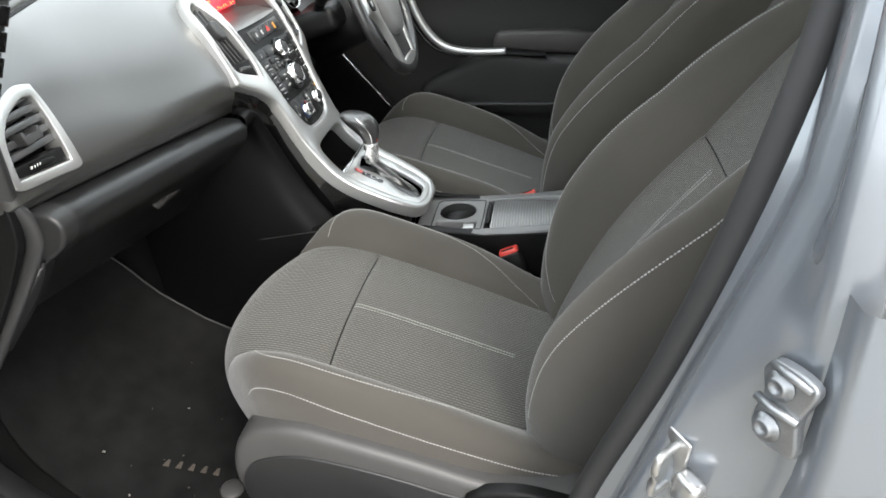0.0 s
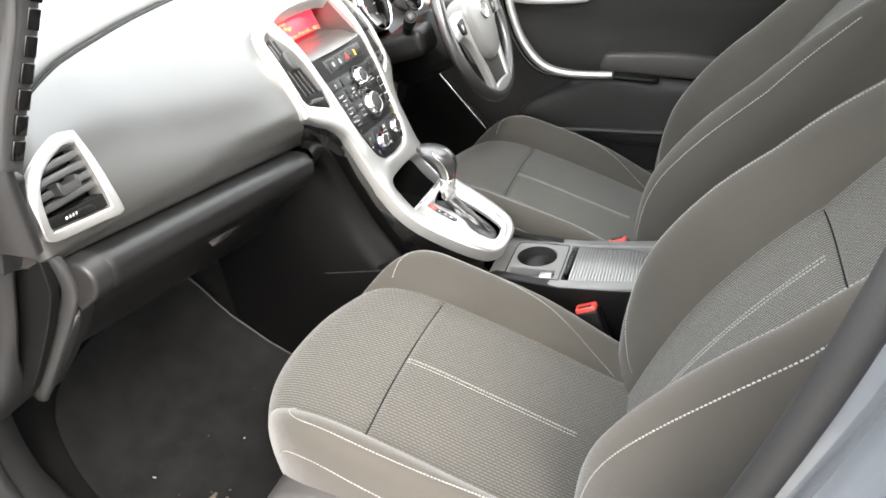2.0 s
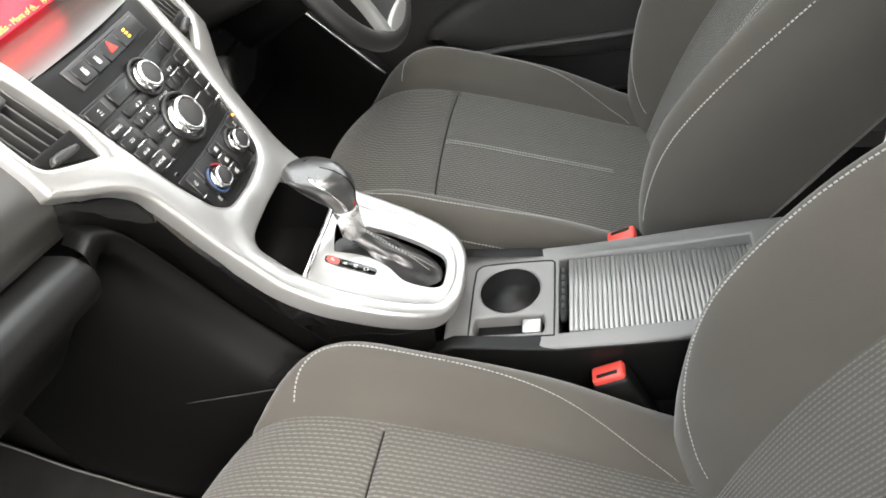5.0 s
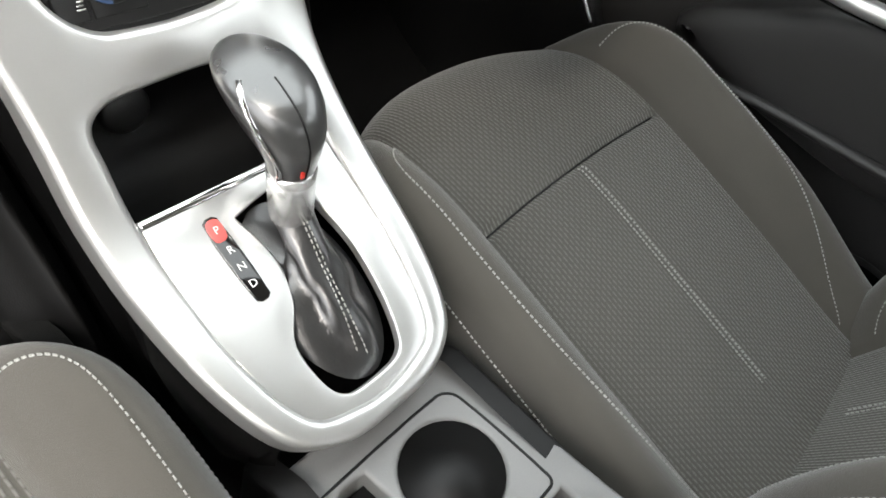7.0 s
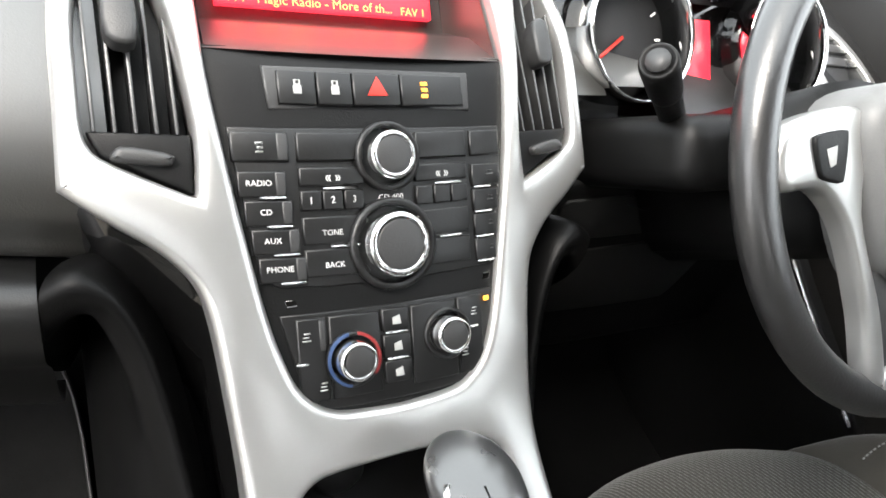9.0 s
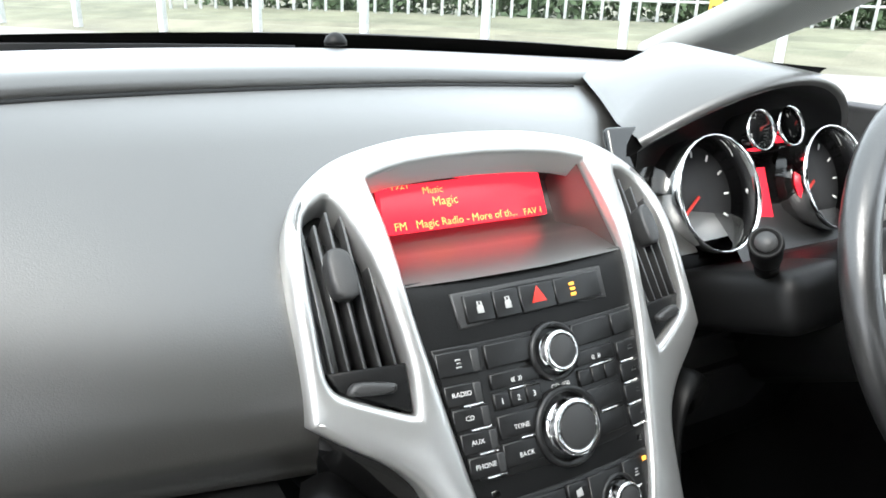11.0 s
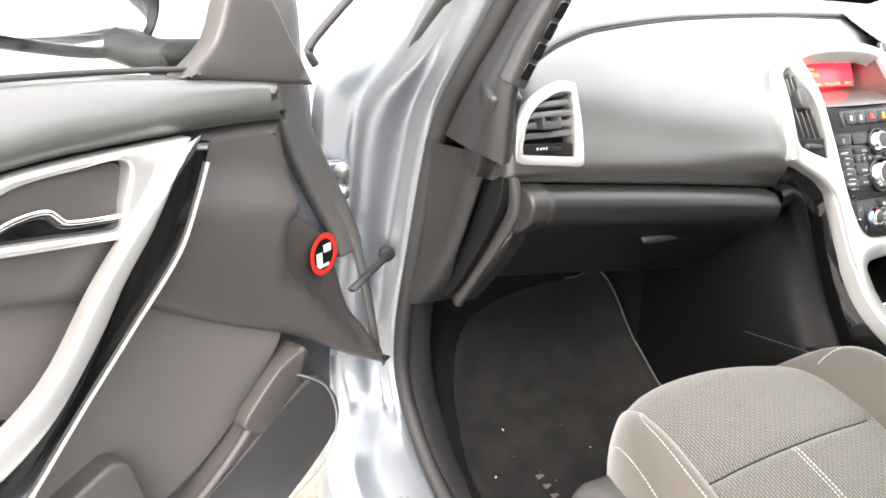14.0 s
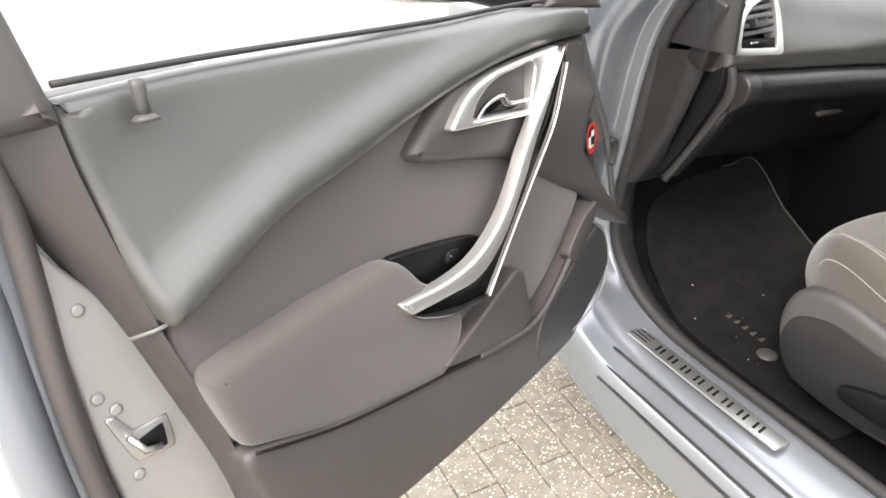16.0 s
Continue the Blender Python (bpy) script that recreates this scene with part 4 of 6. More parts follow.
gate = smoothed([(-.018, -.176), (-.018, -.176), (.036, -.168), (.042, -.20), (.046, -.235), (.041, -.280), (.031, -.311), (.018, -.319), (-.020, -.319), (-.032, -.307), (-.034, -.272), (-.017, -.245), (-.010, -.212)], 5)
part("gate_plate", sheet(plate, [gate], fascia, .006, .008, .002, .016), SILVER, console, "silver gear gate plate")
part("gate_lip", sheet([(-.076, -.150), (.076, -.150), (.076, -.157), (-.076, -.157)], (), fascia, .0075, .01, .003), CHROME, console)
ind = part("gear_window", sheet(smoothed([(-.041, -.170), (-.030, -.170), (-.028, -.232), (-.039, -.232)], 3), (), fascia, .0078, .003, .001), PIANO, console, "black gear position window")
part("position_light", sheet(smoothed([(-.040, -.171), (-.031, -.171), (-.031, -.185), (-.040, -.185)], 3), (), fascia, .0086, .001, .0003), PALERED, ind)
words("P", .008, lambda a, s, e: fascia(a, s, .0088 + e), (-.0355, -.178), WHITE, ind)
for i, ch in enumerate("RND"):
    words(ch, .008, lambda a, s, e: fascia(a, s, .008 + e), (-.0345, -.194 - .0135 * i), WHITE, ind)

lever = thing("gear_lever", "black leather automatic gear lever with chrome trim and a stitched gaiter", "gear lever", at=(.008, 1.33, .62))
tip = Vector((.014, 1.343, .664))
rows = []
for i in range(21):
    f = i / 20
    row = []
    for j in range(40):
        g = 2 * math.pi * j / 40
        q = fascia(.006 + .039 * math.cos(g), -.246 + .073 * math.sin(g), -.009)
        c = tip + Vector((.0145 * math.cos(g), .0145 * math.sin(g), 0))
        out = (1 - f) ** 3.6
        base_ = fascia(.008, -.272, -.004)
        spine = base_.lerp(tip, f)
        ax_, tx_ = q - base_, c - tip
        fold = 1 + min(1, 6 * f) * (1 - f) ** 1.2 * (.55 * (abs(math.sin(2 * g + 4.5 * f + .4)) - .6) + .25 * (abs(math.sin(3 * g - 6 * f)) - .6))
        row.append(spine + (ax_ * out + tx_ * (1 - out)) * fold + Vector((0, 0, .006 * math.sin(4 * g + 8 * f) * out * f * 3)))
    rows.append(row)
part("gaiter", loft(rows, closed=True), LEATHER, lever, "creased black leather gaiter")
part("gaiter_stitching", stitches([[rows[i][29].lerp(rows[i][30], k) + Vector((0, -.0012, .0008)) for i in range(2, 21)] for k in (.1, 1.3)], .0011, .003, .0016), THREAD, lever)["kind"] = "stuff"
m = Matrix.Translation((.0135, 1.342, .662)) @ pose(0, 0, 0, 4, -2, 0)
part("collar", lathe([(0, -.003), (.0132, -.003), (.0155, 0), (.0162, .034), (.0168, .043), (.014, .046), (0, .046)], m), SATIN, lever, "chrome collar")
prof = [(0, .0160, .0155), (.010, .0170, .0175), (.024, .0200, .0225), (.038, .0238, .0285), (.052, .0268, .033), (.064, .0282, .035), (.074, .027, .033), (.081, .021, .025), (.085, .011, .014), (.0862, .001, .001)]
lean_ = lambda hh: 5.2 * hh * hh
rows = []
for hh, rx, ry in smoothed(prof, 4, closed=False):
    rows.append([m @ Vector((rx * math.cos(2 * math.pi * j / 28), ry * math.sin(2 * math.pi * j / 28) + lean_(hh), .045 + hh * .76)) for j in range(28)])
part("grip", loft(rows, closed=True, caps=True), GRIP, lever, "black leather grip")
cut_ = lambda k: lerp(k, [(p[0], p[1]) for p in prof])
cut2 = lambda k: lerp(k, [(p[0], p[2]) for p in prof])
strip_ = lambda gg, h0, h1: [m @ Vector(((cut_(hh) + .0006) * math.cos(gg), (cut2(hh) + .0006) * math.sin(gg) + lean_(hh), .045 + hh * .76)) for hh in [h0 + (h1 - h0) * i / 20 for i in range(21)]]
part("trim_strip", sweep(strip_(math.radians(205), .002, .080), .0045, .003), CHROME, lever, "chrome strip")
part("grip_seam", sweep(strip_(math.radians(262), .002, .082), .0014, .0012), DARK, lever)
part("release_mark", box((.004, .002, .007), m @ Matrix.Translation((-.004, -.0158, .052)), .0005), RED, lever)

part("carpet_edge", sweep([Vector(p) for p in smoothed([(-.176, 1.78, .533), (-.1765, 1.625, .563), (-.174, 1.48, .598), (-.165, 1.40, .612)], 5, closed=False)], .0016, .0016), GREYPL, console, "thin edge of the tunnel carpet", axes=None)
# rear part of the console
tun = thing("console_tray", "grey plastic tunnel tray with cup holder and ribbed roller lid", "console tray", at=(0, 1.05, .5))
def tun_map(a, b, h):
    return Vector((a, b, .533 + h + .02 * ease(b, 1.1, .8)))


deck = smoothed([(-.088, 1.245), (-.088, 1.245), (-.09, 1.0), (-.085, .75), (-.085, .75), (.085, .75), (.085, .75), (.09, 1.0), (.088, 1.245), (.088, 1.245)], 4)
cupc = (.014, 1.163)
cuph = [np.array((cupc[0] + .040 * math.cos(2 * math.pi * i / 36), cupc[1] + .040 * math.sin(2 * math.pi * i / 36))) for i in range(36)]
bay = smoothed([(-.062, 1.205), (-.034, 1.205), (-.034, 1.118), (-.062, 1.118)], 3, tight=.1)
lidh = [np.array(p) for p in ((-.066, 1.098), (.062, 1.098), (.062, .86), (-.066, .86))]
part("deck", sheet(deck, [cuph, bay, lidh], tun_map, .004, .05, .004, .03), DECK, tun, "grey grained plastic deck")
part("bay_line", sweep([tun_map(p[0], p[1], .0042) for p in smoothed([(-.070, 1.212), (-.070, 1.212), (.050, 1.212), (.062, 1.20), (.062, 1.11), (.056, 1.104), (-.070, 1.104), (-.070, 1.104)], 4)], .0025, .0016, closed=True), DARK, tun, "fine dark joint round the cup holder")
part("cup_well", lathe([(.040, .002), (.039, -.02), (.037, -.07), (0, -.071)], Matrix.Translation((*cupc, .533))), DARK, tun, "black cup holder")
part("bay_floor", box((.03, .09, .004), Matrix.Translation((-.048, 1.16, .515)), .001), DARK, tun)
part("usb_button", box((.022, .024, .012), Matrix.Translation((-.048, 1.133, .527)), .002), SILVER, tun, "pale switch with a printed mark")
for i in range(38):
    y = 1.0825 - .0060 * i
    part("roller_slat", box((.126, .0058, .006), Matrix.Translation((-.002, y, .535)), .0011, 1), LID, tun)
catch_ = part("lid_catch", sheet([np.array((-.004 + .046 * math.copysign(abs(math.cos(g_)) ** .5, math.cos(g_)), 1.0925 + .0052 * math.copysign(abs(math.sin(g_)) ** .6, math.sin(g_)))) for g_ in [2 * math.pi * q_ / 32 for q_ in range(32)]], (), tun_map, .0075, .006, .0015), DARK, tun, "black slotted lid catch")
for q_ in range(6):
    part("catch_bead", box((.008, .0038, .003), Matrix.Translation((-.026 + .0125 * q_, 1.0925, .541)), .001), GREYPL, catch_)
for sg in (-1, 1):
    side = smoothed([(1.27, .53), (1.27, .30), (1.27, .30), (.75, .30), (.75, .30), (.75, .55), (.75, .55), (1.1, .535)], 3)
    part("tunnel_side", sheet(side, (), lambda a, b, h: (sg * (.085 + h), a, b), .006, .02, .004, .05), DARK, tun)
for sg, y, z in ((-1, 1.038, .49), (1, 1.008, .512)):
    bk = thing("seat_belt_buckle", "black seat belt buckle with a red release button", "belt buckle", "buckles", at=(sg * .105, y, z))
    mm = Matrix.Translation((sg * .108, y, z)) @ pose(0, 0, 0, -20, sg * -5, 0)
    part("housing", box((.030, .046, .09), mm @ Matrix.Translation((0, 0, -.03)), .006), DARK, bk)
    part("release_button", box((.024, .040, .018), mm @ Matrix.Translation((0, 0, .013)), .004), BUCKLE, bk, "red release button")
    part("tongue_slot", box((.005, .026, .004), mm @ Matrix.Translation((sg * .006, 0, .0212)), .0008), DARK, bk)


# ---- the car's body round the cabin ----
def world_part(*args, **kw):
    """A part whose bmesh is already in world axes."""
    kw["axes"] = None
    return part(*args, **kw)


body = thing("car_body", "silver-blue painted car body with black seals and trim", "car body", kind="structure", level=True)
OPENING = smoothed([(-.745, 1.05, .332), (-.745, 1.35, .330), (-.745, 1.60, .332), (-.745, 1.74, .365), (-.745, 1.835, .45), (-.742, 1.855, .55), (-.738, 1.825, .72), (-.732, 1.80, .86), (-.730, 1.768, .955),
                    (-.722, 1.722, 1.03), (-.710, 1.690, 1.085), (-.696, 1.655, 1.155), (-.682, 1.615, 1.225), (-.657, 1.49, 1.315), (-.642, 1.28, 1.375), (-.635, 1.12, 1.415), (-.635, .93, 1.43), (-.65, .835, 1.40), (-.69, .825, 1.24), (-.735, .855, 1.05), (-.74, .90, .82), (-.74, .955, .62), (-.745, .985, .45), (-.745, 1.0, .36)], 6)
OPC = np.array((1.35, .80))


def ring(profile, pts=None):
    pts = pts or OPENING
    n, rows = len(pts), []
    for i, p in enumerate(pts):
        t = pts[(i + 1) % n] - pts[i - 1]
        o = np.array([t[2], -t[1]])
        o /= np.linalg.norm(o) + 1e-9
        if o @ (np.array(p[1:]) - OPC) < 0:
            o = -o
        rows.append([Vector((p[0] + dx, p[1] + o[0] * off, p[2] + o[1] * off)) for dx, off in profile(p, o)])
    rows.append(rows[0])
    bm = loft(rows)
    bmesh.ops.remove_doubles(bm, verts=bm.verts, dist=1e-6)
    return bm


SILLP = [(0, .0), (-.010, .002), (-.016, -.006), (-.022, -.010), (-.032, -.010), (-.085, -.007), (-.118, -.003), (-.130, .003), (-.137, .018), (-.158, .024), (-.165, .034), (-.172, .075), (-.166, .17)]
HINGEP = [(0, .002), (-.010, .004), (-.018, .006), (-.024, .010), (-.029, .026), (-.036, .030), (-.060, .031), (-.088, .034), (-.104, .040), (-.110, .056), (-.114, .075), (-.135, .084), (-.145, .13)]
SLANTP = [(0, .002), (-.010, .004), (-.016, .004), (-.024, .004), (-.030, .012), (-.038, .018), (-.050, .020), (-.060, .024), (-.068, .032), (-.075, .042), (-.078, .050), (-.074, .058), (-.055, .064)]
REARP = [(0, .002), (-.006, .006), (-.010, .012), (-.013, .018), (-.016, .024), (-.018, .03), (-.020, .035), (-.02, .04), (-.02, .044), (-.02, .048), (-.02, .05), (-.02, .052), (-.02, .055)]


def outer_profile(p, o):
    low = ease(-o[1], .55, .9)           # 1 along the sill
    fore = ease(o[0], -.15, .15)
    slant = ease(p[2], .92, 1.06)
    high = ease(p[2], 1.18, 1.36)
    a, b, c, d = (np.array(v) for v in (SILLP, HINGEP, SLANTP, REARP))
    c = c * (1 - .6 * high)
    side = fore * (b * (1 - slant) + c * slant) + (1 - fore) * d
    return list(low * a + (1 - low) * side)


world_part("door_aperture", ring(outer_profile), PAINT, body, "silver-blue painted door aperture and sill")
def trim_profile(p, o):
    low = ease(-o[1], .3, .9)
    thin = 1 - .8 * ease(p[2], .93, 1.03) * ease(o[0], -.4, .1)
    raw = [(0, .002), (.01, .004), (.02, .003), (.045, .012 + .012 * low), (.075, .03 + .02 * low), (.09, .07), (.085, .07 + .14 * ease(o[0], .3, .9))]
    return [(dx * thin, off * thin) for dx, off in raw]


world_part("aperture_trim", ring(trim_profile), GREYPL, body, "dark grey plastic trim inside the door opening")
world_part("door_seal", sweep([Vector(p) + Vector((.002, 0, 0)) for p in OPENING], .030, .028, up=(1, 0, 0), n=10, closed=True), RUBBER, body, "black rubber door seal")
seal_line = [Vector(v) for v in ((-.806, 1.84, .952), (-.800, 1.800, .988), (-.766, 1.715, 1.108), (-.736, 1.655, 1.188), (-.712, 1.57, 1.262), (-.690, 1.40, 1.345), (-.665, 1.15, 1.425))]
world_part("outer_seal", sweep(smoothed(seal_line, 6, closed=False), .016, .026, up=(1, 0, 0)), RUBBER, body, "black rubber strip along the windscreen pillar")
for nm_, x_, z_, w_ in (("sill_groove", -.879, .334, .006), ("sill_groove", -.906, .305, .005), ("sill_edge_strip", -.914, .270, .012)):
    world_part(nm_, sweep([Vector((x_, y_, z_)) for y_ in (1.0, 1.2, 1.4, 1.6, 1.66)], w_, .007, n=8), DEEP, body, "dark line along the sill")
# sill plate
def sill_map(a, b, h):
    return Vector((a, b, .347 + h))


plate_ = part("sill_plate", sheet(smoothed([(-.800, 1.70), (-.830, 1.70), (-.835, 1.69), (-.835, 1.30), (-.830, 1.29), (-.800, 1.29), (-.797, 1.30), (-.797, 1.69)], 3), (), sill_map, .003, .004, .0012), STEEL, body, "brushed steel sill plate with dark lettering", axes=None)
for i in range(3):
    part("plate_line", sheet([(-.803 - .010 * i, 1.693), (-.805 - .010 * i, 1.693), (-.805 - .010 * i, 1.625), (-.803 - .010 * i, 1.625)], (), sill_map, .0042, .002, .0003), DARK, plate_, axes=None)
for i in range(8):
    y = 1.605 - .036 * i
    for d in (0, .013):
        part("letter_bar", sheet([(-.806, y - .002 - d), (-.826, y - .006 - d), (-.826, y - .011 - d), (-.806, y - .007 - d)], (), sill_map, .0042, .002, .0003), DARK, plate_, axes=None)

# pillar trim with slots
PT = smoothed([(-.700, 1.622, 1.030), (-.680, 1.613, 1.087), (-.655, 1.596, 1.155), (-.634, 1.575, 1.23), (-.612, 1.47, 1.315), (-.595, 1.30, 1.38)], 8, closed=False)
world_part("pillar_trim", sweep([Vector(p) + Vector((-.004, .012, 0)) for p in PT], .034, .030, up=(0, 1, 0), n=14, power=3.5), GREYPL, body, "dark grey slotted pillar trim")
SIDE_LINE = [(.90, -.732, 1.785), (.955, -.728, 1.770), (1.03, -.720, 1.724), (1.085, -.708, 1.692), (1.155, -.694, 1.657), (1.225, -.680, 1.617), (1.315, -.655, 1.492), (1.375, -.640, 1.30)]
TRIM_LINE = [(p[2], p[0], p[1]) for p in PT]
rows = []
for i in range(21):
    z = .93 + .43 * i / 20
    a, b = lerp(z, TRIM_LINE), lerp(z, SIDE_LINE)
    p, q = Vector((a[0] - .006, a[1] + .006, z)), Vector((b[0] + .002, b[1] + .004, z))
    mid = p.lerp(q, .45) + Vector((-.008, -.006, 0))
    rows.append([p + Vector((.03, .03, 0)), p + Vector((.004, -.004, 0)), p + Vector((-.010, -.008, 0)), mid, q + Vector((.004, -.004, 0)), q, q + Vector((-.012, .012, 0))])
world_part("pillar_cover", loft(rows), DEEP, body, "dark grey windscreen pillar cover")
for i in range(7):
    c = Vector((-.694, 1.6185, 1.048)).lerp(Vector((-.650, 1.594, 1.166)), i * .205)
    ax = Vector((.044, -.024, .118)).normalized()
    nrm = Vector((-.15, -1, -.05))
    nrm = (nrm - ax * nrm.dot(ax)).normalized()
    m = Matrix.Translation(c + nrm * .0015) @ Matrix((ax.cross(nrm), ax, nrm)).transposed().to_4x4()
    world_part("slot", box((.013, .021, .008), m, .001), PIANO, body)
world_part("pillar_foot", box((.046, .050, .134), Matrix.Translation((-.697, 1.684, .958)) @ pose(0, 0, 0, 22, 0, -8), .008, 3), DEEP, body, "dark grey pillar foot cover")
rows = []
for z, xr, yr, yl in ((.920, -.680, 1.690, 1.762), (.905, -.684, 1.692, 1.772), (.87, -.690, 1.700, 1.788), (.80, -.692, 1.725, 1.808), (.73, -.690, 1.758, 1.816), (.67, -.676, 1.788, 1.820), (.622, -.657, 1.814, 1.820), (.616, -.657, 1.830, 1.834)):
    rows.append([Vector((-.664, yr + .05, z)), Vector((xr, yr + .012, z)), Vector((xr - .003, yr + .003, z)), Vector((xr - .010, yr, z)), Vector((-.715, (yr + yl) / 2 - .004, z)), Vector((-.738, yl, z)), Vector((-.745, yl + .03, z))])
world_part("pillar_lower_trim", loft(rows), DEEP, body, "dark grey lower pillar trim")
for sg in (-1, 1):
    kick = smoothed([(1.82, .27), (1.82, .27), (1.90, .45), (1.90, .62), (1.84, .90), (1.84, .90), (2.09, .90), (2.09, .90), (2.09, .27), (2.09, .27)], 4)
    world_part("kick_panel", sheet(kick, (), lambda a, b, h: (sg * (.69 - h), a, b), .012, .06, .008), GREYPL, body, "dark grey kick panel")
cheek = smoothed([(1.69, .922), (1.664, .90), (1.662, .87), (1.668, .842), (1.712, .760), (1.795, .640), (1.85, .64), (1.86, .88), (1.77, .93)], 5)
world_part("dash_end_cap", sheet(cheek, (), lambda a, b, h: (-.682 - h, a, b), .004, .014, .003), DARK, body, "black dashboard end cover")
world_part("end_cover_lip", sweep(smoothed([(-.682, 1.690, .925), (-.672, 1.674, .905), (-.664, 1.662, .875), (-.660, 1.664, .838), (-.660, 1.708, .765), (-.664, 1.80, .624)], 6, closed=False), .026, .018, up=(1, 0, 0)), GREYPL, body, "dark grey rounded lip of the end cover")
# solid black block stands in for the shade in the hinge gap
world_part("hinge_cavity", box((.05, .04, .52), Matrix.Translation((-.915, 1.915, .70)), .01), DARK, body, "dark gap behind the front wing")
world_part("front_wing", box((.05, .30, .62), Matrix.Translation((-.945, 2.09, .68)), .02, 3), PAINT, body, "silver-blue painted front wing")

# check strap, hinges, striker
strap = thing("door_check_strap", "black steel door check strap", "door check", level=True)
world_part("arm", sweep([Vector((-.776, 1.850, .712)), Vector((-.800, 1.805, .722)), Vector((-.835, 1.765, .728)), Vector((-.885, 1.71, .735))], .013, .008), RUBBER, strap)
world_part("anchor", lathe([(0, 0), (.014, 0), (.014, .006), (.010, .010), (0, .010)], Matrix.Translation((-.778, 1.846, .712)) @ pose(0, 0, 0, 90, 0, 0), 16), RUBBER, strap)
for z in (.55, .84):
    hg = thing("hinge_set", "silver painted door hinge with bolts", "hinge", "door hinges", level=True)
    world_part("leaf", box((.07, .02, .06), Matrix.Translation((-.862, 1.872, z)), .005), PAINT, hg)
    world_part("pin", lathe([(0, -.035), (.009, -.035), (.009, .035), (0, .035)], Matrix.Translation((-.895, 1.855, z))), STEEL, hg)
    for dz in (-.018, .018):
        world_part("bolt", lathe([(0, 0), (.013, 0), (.013, .003), (.009, .004), (.009, .011), (.004, .013), (0, .013)], Matrix.Translation((-.846, 1.862, z + dz)) @ pose(0, 0, 0, 90, 0, 0), 12), STEEL, hg)
stk = thing("door_striker", "bright zinc steel door striker", "striker", level=True)
nb = Vector((-.55, .83, 0)).normalized()
ms = Matrix.Translation((-.803, .888, .748)) @ Matrix((Vector((-.83, -.55, 0)).normalized(), Vector((0, 0, 1)), nb)).transposed().to_4x4()
world_part("striker_plate", box((.03, .075, .004), ms, .002), STEEL, stk)
world_part("striker_loop", sweep(smoothed([ms @ Vector(p) for p in ((0, .026, 0), (.004, .026, .02), (.006, .022, .03), (.006, -.022, .03), (.004, -.026, .02), (0, -.026, 0))], 5, closed=False), .008), STEEL, stk)
world_part("guide", box((.03, .035, .02), ms @ Matrix.Translation((.03, -.005, .008)), .006), STEEL, stk)
rh = thing("rear_door_hinge", "zinc steel rear door hinge with two bolts", "hinge", level=True)
mh = Matrix.Translation((-.846, .832, .876)) @ Matrix((Vector((.80, .60, 0)).normalized(), Vector((0, 0, 1)), Vector((-.60, .80, 0)).normalized())).transposed().to_4x4()
leaf = smoothed([(-.030, .044), (.012, .048), (.024, .032), (.016, .004), (.020, -.02), (.012, -.046), (-.030, -.042), (-.024, 0)], 5)
world_part("leaf", sheet([p * .88 for p in leaf], (), lambda a, b, h: mh @ Vector((a, b, h)), .004, .01, .003), STEEL2, rh)
world_part("rib", sweep([mh @ Vector((-.022, .001, .005)), mh @ Vector((0, .001, .008)), mh @ Vector((.018, .0, .005))], .009, .008), STEEL2, rh)
world_part("lip", sweep([mh @ Vector((-.024, .037, .006)), mh @ Vector((-.005, .041, .009)), mh @ Vector((.012, .040, .007))], .007, .008), STEEL2, rh)
for dz in (.025, -.025):
    world_part("bolt", lathe([(0, 0), (.0135, 0), (.0135, .002), (.009, .003), (.0085, .007), (.0055, .008), (.005, .004), (0, .004)], mh @ Matrix.Translation((.002, dz * .92, .004)), 20), STEEL2, rh)

# B pillar skin and rear door, left side
rows = []
for i in range(23):
    z = .30 + .05 * i
    up = .085 * ease(z, .95, 1.5)
    y0 = lerp(z, [(.3, 1.0), (.45, .985), (.634, .945), (.86, .894), (1.04, .852), (1.2, .845), (1.45, .86)])
    yr = lerp(z, [(.3, .86), (.6, .82), (.783, .80), (.868, .806), (1.05, .82), (1.45, .83)])
    dent = .012 * math.sin(8 * z) * ease(z, .5, .7)
    rows.append([Vector((x + up, y, z)) for x, y in smoothed([(-.735, y0 - .022), (-.762, y0 - .014), (-.788, y0 - .014), (-.806, y0 - .030 + dent * .3), (-.822, (y0 + yr) / 2 - .006), (-.838, yr + .014), (-.848, yr + .006), (-.850, yr - .02), (-.83, yr - .05)], 3, closed=False)])
rear_side = thing("rear_door", "silver-blue painted rear door, closed", "car door", level=True)
world_part("pillar_skin", loft([r for r in rows if r[0].z < 1.35]), PAINT, body, "silver-blue painted door pillar")
rows = []
for i in range(12):
    z = .28 + .065 * i
    bulge = .022 * math.sin(math.pi * min(1, (z - .28) / .75))
    y = lerp(z, [(.3, .850), (.45, .842), (.62, .818), (.783, .803), (.868, .806), (1.05, .818)])
    rows.append([Vector((-.835, y, z)), Vector((-.868 - bulge, y - .003, z)), Vector((-.874 - bulge, y - .012, z)), Vector((-.885 - bulge, y - .3, z)), Vector((-.885 - bulge, y - .7, z)), Vector((-.87 - bulge, -.35, z))])
world_part("door_skin", loft(rows), PAINT, rear_side, "glossy silver-blue painted skin")
pane = smoothed([(.70, 1.0), (.70, 1.0), (.74, 1.30), (.70, 1.36), (.2, 1.37), (-.25, 1.28), (-.35, 1.0), (-.35, 1.0)], 4)
# unseen pane, darkened to keep light out of the rear cabin
world_part("rear_side_glass", sheet(pane, (), lambda a, b, h: (-.80 + .42 * (b - 1.0) * .5 + h, a, b), .002, .004, .001, .08), DIMGLASS, rear_side)
